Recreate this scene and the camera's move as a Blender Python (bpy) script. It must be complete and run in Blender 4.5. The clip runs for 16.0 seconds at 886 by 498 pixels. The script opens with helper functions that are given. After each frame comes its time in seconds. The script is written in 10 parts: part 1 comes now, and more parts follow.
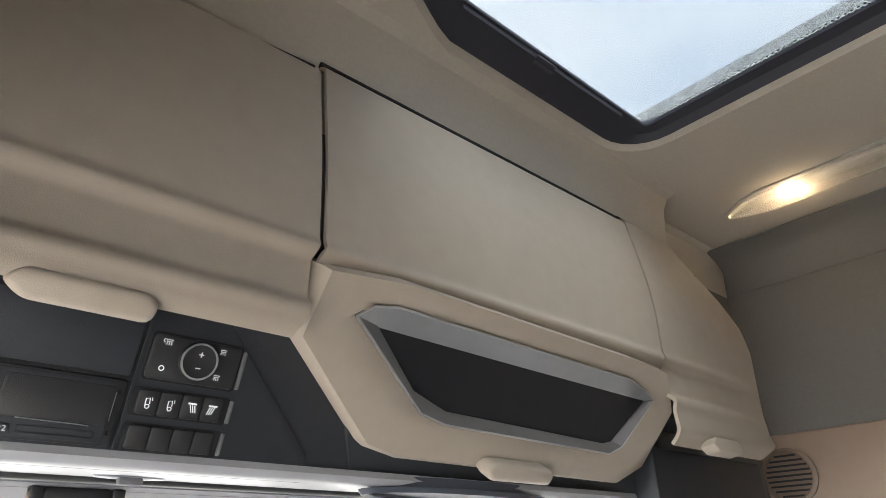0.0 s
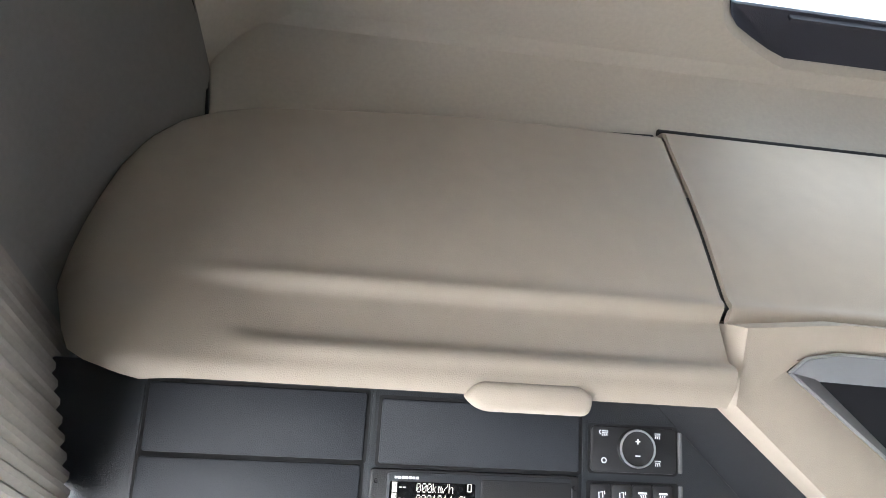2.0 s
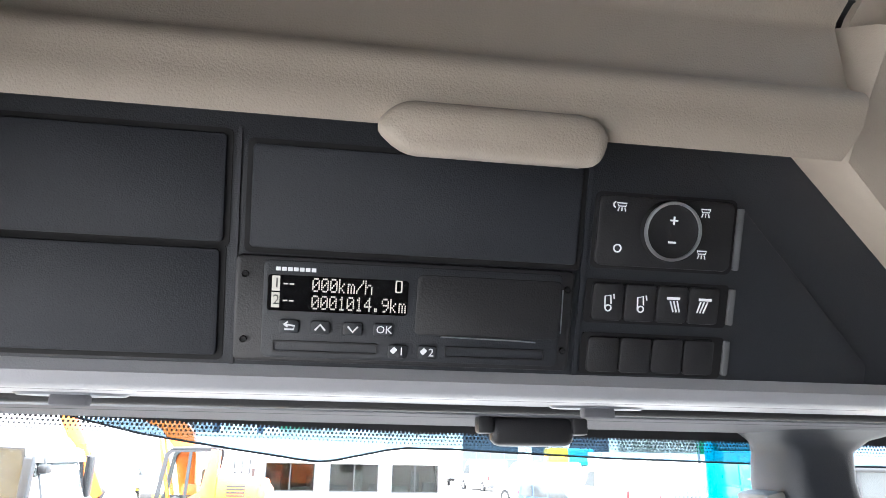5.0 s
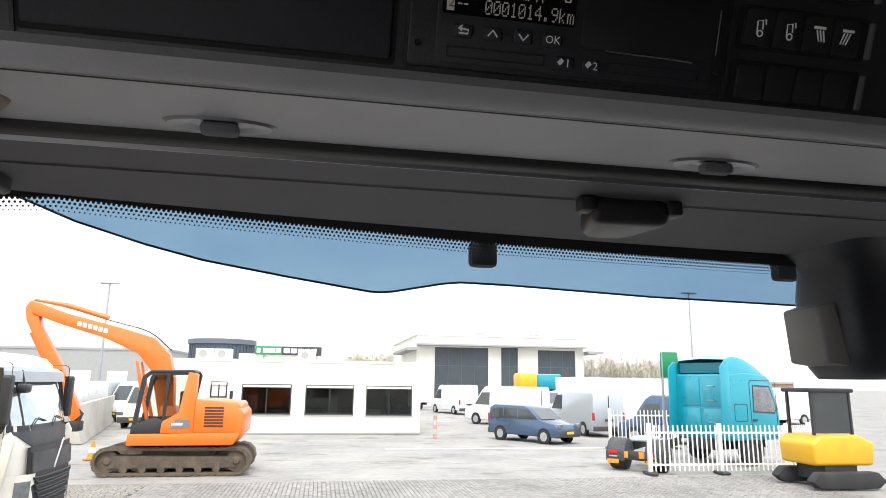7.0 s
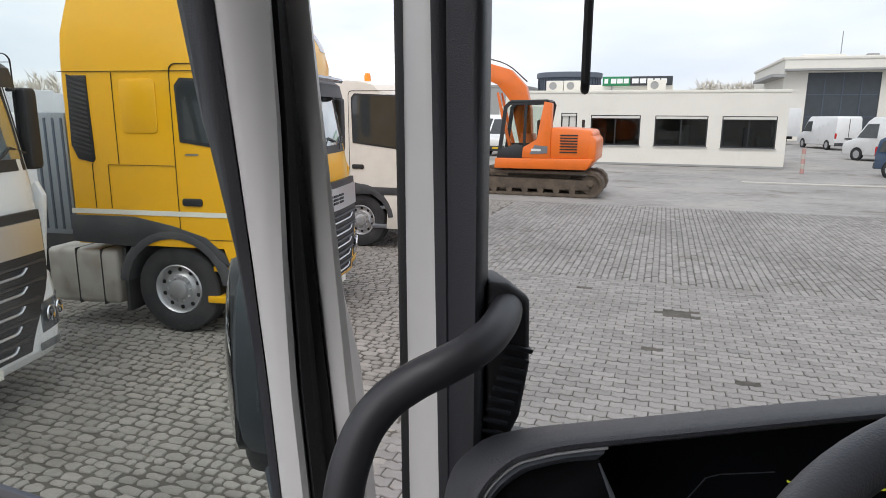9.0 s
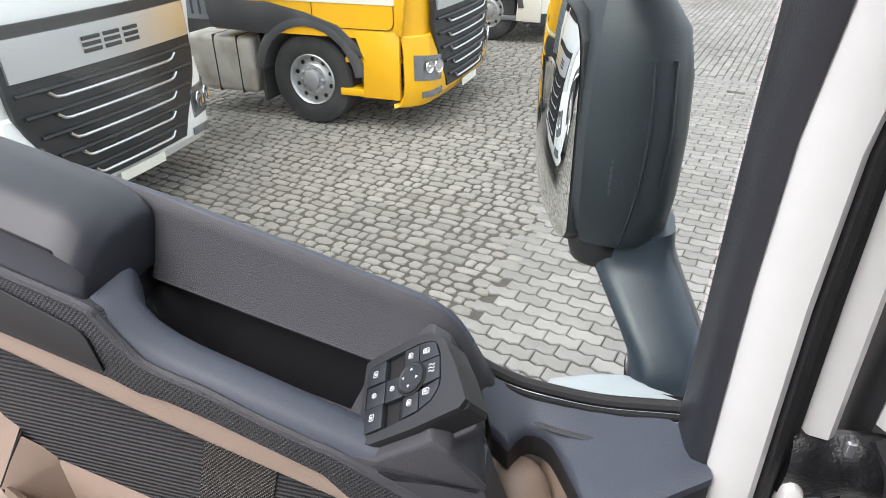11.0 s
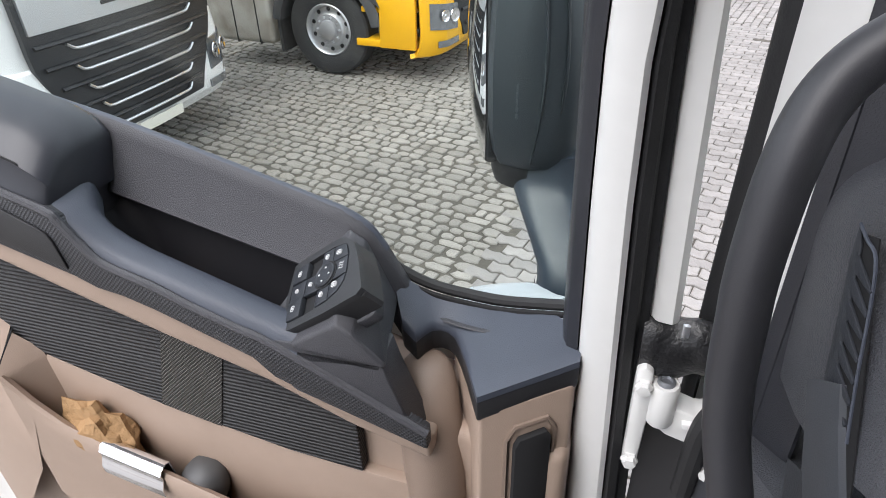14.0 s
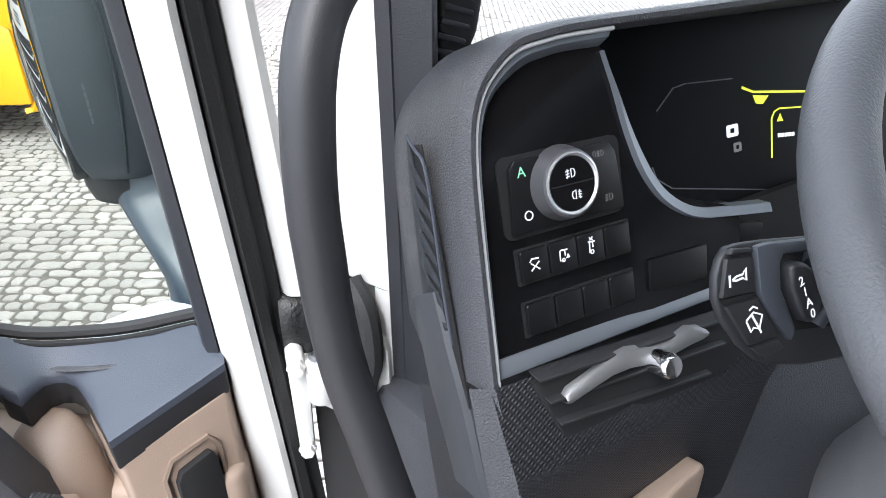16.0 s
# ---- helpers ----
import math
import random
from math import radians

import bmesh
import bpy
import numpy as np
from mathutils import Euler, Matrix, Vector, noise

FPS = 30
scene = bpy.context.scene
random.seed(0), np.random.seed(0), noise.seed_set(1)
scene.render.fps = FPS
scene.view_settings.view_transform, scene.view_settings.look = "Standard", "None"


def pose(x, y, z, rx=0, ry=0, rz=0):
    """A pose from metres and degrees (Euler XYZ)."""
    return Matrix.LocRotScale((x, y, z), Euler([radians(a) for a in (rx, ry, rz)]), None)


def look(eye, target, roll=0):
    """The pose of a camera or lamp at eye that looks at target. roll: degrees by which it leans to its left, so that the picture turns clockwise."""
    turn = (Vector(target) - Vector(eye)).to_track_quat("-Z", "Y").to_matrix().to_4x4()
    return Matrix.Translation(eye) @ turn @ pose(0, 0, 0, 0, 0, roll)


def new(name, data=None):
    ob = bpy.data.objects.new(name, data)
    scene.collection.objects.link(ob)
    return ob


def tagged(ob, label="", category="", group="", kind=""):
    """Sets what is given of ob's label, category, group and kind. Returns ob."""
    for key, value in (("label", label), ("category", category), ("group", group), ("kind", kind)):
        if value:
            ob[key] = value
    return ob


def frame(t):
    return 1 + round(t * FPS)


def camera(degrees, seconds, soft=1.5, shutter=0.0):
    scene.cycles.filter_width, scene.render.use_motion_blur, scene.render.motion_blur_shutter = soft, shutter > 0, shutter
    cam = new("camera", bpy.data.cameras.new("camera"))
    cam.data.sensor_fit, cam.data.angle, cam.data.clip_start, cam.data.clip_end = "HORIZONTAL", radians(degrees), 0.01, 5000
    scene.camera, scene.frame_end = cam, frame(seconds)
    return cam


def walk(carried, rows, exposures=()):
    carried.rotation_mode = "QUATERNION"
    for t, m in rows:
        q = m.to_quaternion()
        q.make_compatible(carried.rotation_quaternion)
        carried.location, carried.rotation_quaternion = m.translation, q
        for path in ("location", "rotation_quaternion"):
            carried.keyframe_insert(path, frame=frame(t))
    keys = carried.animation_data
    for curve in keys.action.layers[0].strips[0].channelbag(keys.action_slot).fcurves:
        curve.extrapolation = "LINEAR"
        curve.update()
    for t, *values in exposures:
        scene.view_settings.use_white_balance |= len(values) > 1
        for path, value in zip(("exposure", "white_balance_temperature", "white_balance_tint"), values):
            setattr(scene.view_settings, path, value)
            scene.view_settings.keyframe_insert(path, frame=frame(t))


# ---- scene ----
cam = camera(68.98, 16.0, 0.62)
PATH = [
    (0, pose(-0.6972, -0.2004, 2.7707, 115.997, 1.249, -41.559)),
    (0.5, pose(-0.7198, -0.1993, 2.7602, 119.543, 1.057, -32.972)),
    (1, pose(-0.7387, -0.2014, 2.7557, 122.361, 0.593, -23.181)),
    (1.5, pose(-0.7561, -0.1977, 2.7667, 123.256, 0.341, -13.488)),
    (2, pose(-0.7420, -0.1768, 2.7634, 124.096, -0.021, -8.493)),
    (2.5, pose(-0.7134, -0.1412, 2.7596, 124.369, -0.372, -7.395)),
    (3, pose(-0.6838, -0.0950, 2.7571, 121.718, -0.614, -6.915)),
    (3.5, pose(-0.6693, -0.0403, 2.7664, 117.498, -0.504, -7.181)),
    (5.8, pose(-0.6519, 0.0829, 2.8339, 106.065, -0.878, -10.105)),
    (6, pose(-0.6652, 0.0862, 2.8118, 107.173, -0.525, -10.871)),
    (6.5, pose(-0.7102, 0.0987, 2.7563, 105.131, -0.877, -10.763)),
    (7, pose(-0.7581, 0.1024, 2.6941, 101.699, -0.749, -10.583)),
    (7.5, pose(-0.8148, 0.1107, 2.6421, 96.968, -0.735, -7.653)),
    (7.8, pose(-0.8462, 0.1459, 2.6128, 93.506, -0.725, -5.007)),
    (8, pose(-0.8745, 0.1530, 2.5880, 90.699, -0.721, -2.523)),
    (8.2, pose(-0.9037, 0.1576, 2.5619, 88.193, -0.624, 0.785)),
    (8.5, pose(-0.9325, 0.1533, 2.5393, 84.603, -0.601, 7.468)),
    (8.7, pose(-0.9491, 0.1620, 2.5233, 82.258, -0.360, 12.028)),
    (9, pose(-0.9724, 0.1609, 2.5055, 78.177, -0.314, 18.702)),
    (9.2, pose(-0.9992, 0.1920, 2.4973, 75.375, -0.254, 22.331)),
    (9.5, pose(-1.0402, 0.2261, 2.4639, 71.681, -0.176, 25.245)),
    (9.8, pose(-1.0867, 0.2260, 2.4504, 67.888, -0.002, 25.778)),
    (10, pose(-1.1152, 0.2305, 2.4398, 66.038, 0.385, 25.908)),
    (10.2, pose(-1.1469, 0.2256, 2.4359, 64.365, 0.206, 26.066)),
    (12.3, pose(-1.3528, 0.1885, 2.3693, 58.827, 0.998, 32.176)),
    (12.5, pose(-1.3449, 0.1885, 2.3671, 58.494, 0.989, 32.395)),
    (13, pose(-1.2893, 0.1941, 2.3753, 57.772, 1.134, 32.865)),
    (13.5, pose(-1.2087, 0.1920, 2.4136, 57.202, 1.372, 32.930)),
    (14, pose(-1.1370, 0.1813, 2.4169, 56.841, 1.439, 30.559)),
    (14.5, pose(-1.0900, 0.1959, 2.4131, 56.412, 1.190, 21.741)),
    (15, pose(-1.0690, 0.1955, 2.3953, 56.471, 0.505, 11.206)),
    (15.5, pose(-1.0662, 0.2000, 2.3759, 57.688, -0.085, 3.592)),
    (16, pose(-1.0792, 0.2043, 2.3688, 59.062, -0.330, 0.670)),
]
EXPOSURE = [(0.0, 4.26, 6450, 9), (0.5, 4.42, 6450, 9), (1.0, 4.62, 6400, 9), (1.5, 5.1, 6150, 8), (2.0, 5.24, 5950, 8), (2.5, 5.06, 5850, 8), (3.0, 4.86, 5800, 9), (3.5, 4.41, 6000, 11), (6.0, 3.45, 6000, 10), (6.5, 2.36, 6200, 12), (7.2, 1.01, 6500, 12), (7.6, 0.40, 6550, 12), (8.0, 0.16, 6550, 13), (8.5, 0.13, 6500, 14), (9.0, 0.34, 6300, 14), (9.5, 0.94, 6300, 14), (10.2, 1.38, 6400, 14), (12.3, 1.22, 6200, 14), (14.0, 1.26, 6200, 13), (14.6, 1.41, 6250, 12), (15.2, 1.72, 6150, 12), (16.0, 2.11, 6050, 11)]
walk(cam, PATH, EXPOSURE)

# ---- world and sun: a bright overcast day ----
SUN_EL, SUN_AZ = radians(58), radians(188)
world = bpy.data.worlds.new("sky")
scene.world = world
world.use_nodes = True
wn, wl = world.node_tree.nodes, world.node_tree.links
wn.clear()
w_out = wn.new("ShaderNodeOutputWorld")
w_bg = wn.new("ShaderNodeBackground")
w_sky = wn.new("ShaderNodeTexSky")
w_sky.sky_type = "NISHITA"
w_sky.sun_disc = False
w_sky.sun_elevation, w_sky.sun_rotation = SUN_EL, SUN_AZ
w_sky.dust_density = 4.0
w_tc = wn.new("ShaderNodeTexCoord")
w_map = wn.new("ShaderNodeMapping")
w_map.inputs["Scale"].default_value = (1.0, 1.0, 4.0)
w_noise = wn.new("ShaderNodeTexNoise")
w_noise.inputs["Scale"].default_value = 2.6
w_noise.inputs["Detail"].default_value = 5
w_noise.inputs["Roughness"].default_value = 0.5
w_ramp = wn.new("ShaderNodeValToRGB")
w_ramp.color_ramp.elements[0].position, w_ramp.color_ramp.elements[0].color = 0.36, (5.6, 5.95, 6.4, 1)
w_ramp.color_ramp.elements[1].position, w_ramp.color_ramp.elements[1].color = 0.62, (7.2, 7.2, 7.15, 1)
w_mix = wn.new("ShaderNodeMix")
w_mix.data_type = "RGBA"
w_mix.inputs["Factor"].default_value = 0.86
wl.new(w_tc.outputs["Generated"], w_map.inputs["Vector"])
wl.new(w_map.outputs["Vector"], w_noise.inputs["Vector"])
wl.new(w_noise.outputs["Fac"], w_ramp.inputs["Fac"])
wl.new(w_sky.outputs["Color"], w_mix.inputs["A"])
wl.new(w_ramp.outputs["Color"], w_mix.inputs["B"])
wl.new(w_mix.outputs["Result"], w_bg.inputs["Color"])
w_bg.inputs["Strength"].default_value = 0.14
wl.new(w_bg.outputs["Background"], w_out.inputs["Surface"])

sun = new("sun", bpy.data.lights.new("sun", "SUN"))
sun.data.energy, sun.data.angle, sun.data.color = 1.4, radians(40), (1.0, 0.96, 0.9)
sun.matrix_basis = look((0, 0, 0), (-math.sin(SUN_AZ) * math.cos(SUN_EL), -math.cos(SUN_AZ) * math.cos(SUN_EL), -math.sin(SUN_EL)))

# ---- materials ----
def node_mat(name):
    m = bpy.data.materials.new(name)
    m.use_nodes = True
    return m, m.node_tree.nodes, m.node_tree.links, m.node_tree.nodes["Principled BSDF"]


def mat(name, col, rough=0.6, metal=0.0, var=0.08, scale=40.0, big=2.5, bump=0.0, bscale=400.0, coat=0.0, spec=0.5, dirt=None, dirt_amount=0.0, island=0.0, rvar=0.08):
    """A surface with its colour varied at two scales, fine relief, and optional dirt."""
    m, n, l, p = node_mat(name)
    tc = n.new("ShaderNodeTexCoord")
    fine, broad = n.new("ShaderNodeTexNoise"), n.new("ShaderNodeTexNoise")
    fine.inputs["Scale"].default_value, broad.inputs["Scale"].default_value = scale, big
    fine.inputs["Detail"].default_value, broad.inputs["Detail"].default_value = 4, 4
    for t in (fine, broad):
        l.new(tc.outputs["Object"], t.inputs["Vector"])
    add = n.new("ShaderNodeMath")
    add.operation = "ADD"
    l.new(fine.outputs["Fac"], add.inputs[0])
    l.new(broad.outputs["Fac"], add.inputs[1])
    rng = n.new("ShaderNodeMapRange")
    rng.inputs["From Min"].default_value, rng.inputs["From Max"].default_value = 0.6, 1.4
    rng.inputs["To Min"].default_value, rng.inputs["To Max"].default_value = 1 - var, 1 + var
    l.new(add.outputs[0], rng.inputs["Value"])
    last = rng.outputs["Result"]
    if island:
        geo = n.new("ShaderNodeNewGeometry")
        inf = n.new("ShaderNodeObjectInfo")
        s = n.new("ShaderNodeMath")
        s.operation = "ADD"
        l.new(geo.outputs["Random Per Island"], s.inputs[0])
        l.new(inf.outputs["Random"], s.inputs[1])
        f = n.new("ShaderNodeMath")
        f.operation = "FRACT"
        l.new(s.outputs[0], f.inputs[0])
        r2 = n.new("ShaderNodeMapRange")
        r2.inputs["To Min"].default_value, r2.inputs["To Max"].default_value = 1 - island, 1 + island
        l.new(f.outputs[0], r2.inputs["Value"])
        mu = n.new("ShaderNodeMath")
        mu.operation = "MULTIPLY"
        l.new(last, mu.inputs[0])
        l.new(r2.outputs["Result"], mu.inputs[1])
        last = mu.outputs[0]
    hue = n.new("ShaderNodeHueSaturation")
    hue.inputs["Color"].default_value = (*col, 1)
    l.new(last, hue.inputs["Value"])
    colour = hue.outputs["Color"]
    if dirt:
        dn = n.new("ShaderNodeTexNoise")
        dn.inputs["Scale"].default_value, dn.inputs["Detail"].default_value = 1.3 * big, 8
        l.new(tc.outputs["Object"], dn.inputs["Vector"])
        dr = n.new("ShaderNodeValToRGB")
        dr.color_ramp.elements[0].position, dr.color_ramp.elements[1].position = 0.45, 0.75
        dr.color_ramp.elements[0].color, dr.color_ramp.elements[1].color = (0, 0, 0, 1), (dirt_amount,) * 3 + (1,)
        l.new(dn.outputs["Fac"], dr.inputs["Fac"])
        mx = n.new("ShaderNodeMix")
        mx.data_type = "RGBA"
        l.new(dr.outputs["Color"], mx.inputs["Factor"])
        l.new(colour, mx.inputs["A"])
        mx.inputs["B"].default_value = (*dirt, 1)
        colour = mx.outputs["Result"]
    l.new(colour, p.inputs["Base Color"])
    rr = n.new("ShaderNodeMapRange")
    rr.inputs["To Min"].default_value, rr.inputs["To Max"].default_value = max(0.02, rough - rvar), min(1, rough + rvar)
    l.new(broad.outputs["Fac"], rr.inputs["Value"])
    l.new(rr.outputs["Result"], p.inputs["Roughness"])
    p.inputs["Metallic"].default_value = metal
    p.inputs["Coat Weight"].default_value = coat
    p.inputs["Coat Roughness"].default_value = 0.08
    p.inputs["Specular IOR Level"].default_value = spec
    if bump:
        bn = n.new("ShaderNodeTexNoise")
        bn.inputs["Scale"].default_value, bn.inputs["Detail"].default_value = bscale, 3
        l.new(tc.outputs["Object"], bn.inputs["Vector"])
        bp = n.new("ShaderNodeBump")
        bp.inputs["Strength"].default_value, bp.inputs["Distance"].default_value = bump, 1.2 / bscale
        l.new(bn.outputs["Fac"], bp.inputs["Height"])
        l.new(bp.outputs["Normal"], p.inputs["Normal"])
    return m


def ribbed(name, col, rough, turn, pitch, depth, var=0.1):
    """Cloth or plastic with fine parallel ribs, pitch metres apart across the axis turned by turn (degrees)."""
    m = mat(name, col, rough, var=var, scale=120)
    n, l, p = m.node_tree.nodes, m.node_tree.links, m.node_tree.nodes["Principled BSDF"]
    tc, mp, wv = n.new("ShaderNodeTexCoord"), n.new("ShaderNodeMapping"), n.new("ShaderNodeTexWave")
    mp.inputs["Rotation"].default_value = [radians(a) for a in turn]
    wv.wave_type, wv.bands_direction = "BANDS", "Z"
    wv.inputs["Scale"].default_value = 2 * math.pi / (20 * pitch)
    wv.inputs["Distortion"].default_value = 0.3
    l.new(tc.outputs["Object"], mp.inputs["Vector"])
    l.new(mp.outputs["Vector"], wv.inputs["Vector"])
    bp = n.new("ShaderNodeBump")
    bp.inputs["Strength"].default_value, bp.inputs["Distance"].default_value = 1.0, depth
    l.new(wv.outputs["Fac"], bp.inputs["Height"])
    l.new(bp.outputs["Normal"], p.inputs["Normal"])
    return m


def woven(name, col, rough, pitch, depth, lit=1.6, low=0.6):
    """A weave of small checks: two crossed waves give colour and relief."""
    m = mat(name, col, rough, var=0.1, scale=150)
    n, l, p = m.node_tree.nodes, m.node_tree.links, m.node_tree.nodes["Principled BSDF"]
    tc = n.new("ShaderNodeTexCoord")
    waves = []
    for turn in ((0, radians(45), radians(14)), (0, radians(-45), radians(14))):
        mp, wv = n.new("ShaderNodeMapping"), n.new("ShaderNodeTexWave")
        mp.inputs["Rotation"].default_value = turn
        wv.bands_direction = "X"
        wv.inputs["Scale"].default_value = 2 * math.pi / (20 * pitch)
        l.new(tc.outputs["Object"], mp.inputs["Vector"])
        l.new(mp.outputs["Vector"], wv.inputs["Vector"])
        waves.append(wv)
    mx = n.new("ShaderNodeMath")
    mx.operation = "MULTIPLY"
    l.new(waves[0].outputs["Fac"], mx.inputs[0])
    l.new(waves[1].outputs["Fac"], mx.inputs[1])
    rp = n.new("ShaderNodeMix")
    rp.data_type = "RGBA"
    l.new(mx.outputs[0], rp.inputs["Factor"])
    rp.inputs["A"].default_value = (*[c * low for c in col], 1)
    rp.inputs["B"].default_value = (*[c * lit for c in col], 1)
    l.new(rp.outputs["Result"], p.inputs["Base Color"])
    bp = n.new("ShaderNodeBump")
    bp.inputs["Strength"].default_value, bp.inputs["Distance"].default_value = 1.0, depth
    l.new(mx.outputs[0], bp.inputs["Height"])
    l.new(bp.outputs["Normal"], p.inputs["Normal"])
    return m


def glow(name, col, strength):
    m, n, l, p = node_mat(name)
    p.inputs["Base Color"].default_value = (0.02, 0.02, 0.02, 1)
    p.inputs["Emission Color"].default_value = (*col, 1)
    p.inputs["Emission Strength"].default_value = strength
    return m


def pane_mat(name, tint, gloss=1.0):
    """Thin glass: clear straight through, with a Fresnel reflection."""
    m, n, l, p = node_mat(name)
    n.remove(p)
    out = n["Material Output"]
    tr, gl, fr, mx, sc = (n.new("ShaderNode" + k) for k in ("BsdfTransparent", "BsdfGlossy", "Fresnel", "MixShader", "Math"))
    tr.inputs["Color"].default_value = (*tint, 1)
    gl.inputs["Roughness"].default_value = 0.02
    fr.inputs["IOR"].default_value = 1.45
    sc.operation = "MULTIPLY"
    sc.inputs[1].default_value = gloss
    l.new(fr.outputs["Fac"], sc.inputs[0])
    l.new(sc.outputs[0], mx.inputs["Fac"])
    l.new(tr.outputs["BSDF"], mx.inputs[1])
    l.new(gl.outputs["BSDF"], mx.inputs[2])
    l.new(mx.outputs["Shader"], out.inputs["Surface"])
    return m


def stain(m, col, scale, low, high, amount, stretch=1.0):
    """Blots of another colour over a material, with soft edges of their own shape."""
    n, l, p = m.node_tree.nodes, m.node_tree.links, m.node_tree.nodes["Principled BSDF"]
    tc, mp, ns, rp, mx = (n.new("ShaderNode" + k) for k in ("TexCoord", "Mapping", "TexNoise", "ValToRGB", "Mix"))
    mp.inputs["Scale"].default_value = (1.0, stretch, 1.0)
    mp.inputs["Location"].default_value = (scale * 7.3, low * 11.0, 0)
    ns.inputs["Scale"].default_value, ns.inputs["Detail"].default_value, ns.inputs["Roughness"].default_value = scale, 7, 0.62
    rp.color_ramp.elements[0].position, rp.color_ramp.elements[1].position = low, high
    rp.color_ramp.elements[0].color, rp.color_ramp.elements[1].color = (0, 0, 0, 1), (amount, amount, amount, 1)
    mx.data_type = "RGBA"
    mx.inputs["B"].default_value = (*col, 1)
    l.new(tc.outputs["Object"], mp.inputs["Vector"])
    l.new(mp.outputs["Vector"], ns.inputs["Vector"])
    l.new(ns.outputs["Fac"], rp.inputs["Fac"])
    l.new(rp.outputs["Color"], mx.inputs["Factor"])
    l.new(p.inputs["Base Color"].links[0].from_socket, mx.inputs["A"])
    l.new(mx.outputs["Result"], p.inputs["Base Color"])
    return m


BEIGE = mat("beige_plastic", (0.33, 0.248, 0.195), 0.55, var=0.05, bump=0.25, bscale=900)
LID_BEIGE = mat("grey_beige_lid_plastic", (0.40, 0.345, 0.285), 0.6, var=0.05, bump=0.25, bscale=900)
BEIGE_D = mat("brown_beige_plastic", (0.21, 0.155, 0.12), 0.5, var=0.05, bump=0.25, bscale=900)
LINER = mat("headliner_fabric", (0.50, 0.45, 0.385), 0.95, var=0.07, scale=160, bump=0.4, bscale=1200)
LINER_D = mat("grey_side_fabric", (0.165, 0.157, 0.146), 0.95, var=0.08, scale=160, bump=0.4, bscale=1200)
CONSOLE = mat("anthracite_plastic", (0.025, 0.028, 0.034), 0.5, var=0.08, bump=0.3, bscale=1100)
CONSOLE_L = mat("anthracite_flap_plastic", (0.029, 0.032, 0.039), 0.62, spec=0.3, var=0.08, bump=0.3, bscale=1100)
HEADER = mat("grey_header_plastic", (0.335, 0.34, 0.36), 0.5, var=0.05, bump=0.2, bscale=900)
PILLAR_TRIM = mat("charcoal_pillar_trim", (0.027, 0.028, 0.034), 0.42, var=0.07, bump=0.35, bscale=900)
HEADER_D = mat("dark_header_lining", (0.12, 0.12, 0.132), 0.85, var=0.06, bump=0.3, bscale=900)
BLACK = mat("black_plastic", (0.02, 0.02, 0.022), 0.5, var=0.1, bump=0.2, bscale=900)
GROOVE = mat("groove_black", (0.008, 0.008, 0.009), 0.8, var=0.1)
RUBBER = mat("rubber_seal", (0.018, 0.018, 0.019), 0.7, var=0.12, bump=0.2, bscale=500)
GLOSS = mat("piano_black", (0.006, 0.006, 0.007), 0.16, var=0.1, coat=0.15, spec=0.3, dirt=(0.05, 0.05, 0.05), dirt_amount=0.06)
DASH_SOFT = mat("grained_dash_plastic", (0.062, 0.064, 0.072), 0.48, var=0.07, bump=0.8, bscale=820)
SOFT = mat("grained_soft_plastic", (0.050, 0.050, 0.057), 0.5, var=0.08, bump=0.65, bscale=1050)
SOFT_B = mat("blue_grey_plastic", (0.056, 0.064, 0.085), 0.5, var=0.06, bump=0.3, bscale=900)
LEATHER = mat("black_leatherette", (0.029, 0.031, 0.039), 0.42, var=0.06, bump=0.14, bscale=1300)
SILVER = mat("satin_silver", (0.62, 0.63, 0.65), 0.32, metal=0.85, var=0.03)
SATIN = mat("satin_grey_trim", (0.19, 0.208, 0.235), 0.38, metal=0.4, var=0.03)
SWITCH = mat("switch_black_plastic", (0.0085, 0.0085, 0.0095), 0.38, var=0.1, spec=0.32)
VANE = mat("vane_satin_metal", (0.22, 0.22, 0.225), 0.42, metal=0.5, var=0.06, bump=0.1, bscale=900)
SILVER_D = mat("dark_satin_silver", (0.24, 0.25, 0.27), 0.4, metal=0.6, var=0.03)
CHROME = mat("chrome", (0.8, 0.8, 0.82), 0.12, metal=1.0, var=0.02)
WHITE = mat("white_body_paint", (0.78, 0.77, 0.74), 0.3, var=0.03, coat=0.4, dirt=(0.45, 0.43, 0.4), dirt_amount=0.12)
WHITE_IN = mat("white_pillar_paint", (0.70, 0.695, 0.675), 0.35, var=0.03, coat=0.3)
NAVY = mat("hatch_frame_plastic", (0.03, 0.03, 0.042), 0.6, var=0.1, bump=0.2, bscale=500)
TUBE = mat("grab_rail_rubber", (0.03, 0.03, 0.034), 0.46, var=0.08, bump=0.16, bscale=1500)
ICON = glow("icon_white", (0.9, 0.92, 0.95), 0.27)
PRINT = mat("printed_white_symbol", (0.55, 0.55, 0.55), 0.5, var=0.03)
PRINT.node_tree.nodes["Principled BSDF"].inputs["Emission Color"].default_value = (0.9, 0.92, 0.95, 1)
PRINT.node_tree.nodes["Principled BSDF"].inputs["Emission Strength"].default_value = 0.03
DISPLAY = mat("cluster_display_black", (0.010, 0.011, 0.013), 0.35, var=0.1, spec=0.06)
ICON_D = glow("icon_dim", (0.8, 0.8, 0.8), 0.05)
GREEN_ICON = glow("icon_green", (0.35, 0.95, 0.6), 0.25)
LCD = glow("lcd_characters", (0.85, 0.80, 0.68), 0.055)
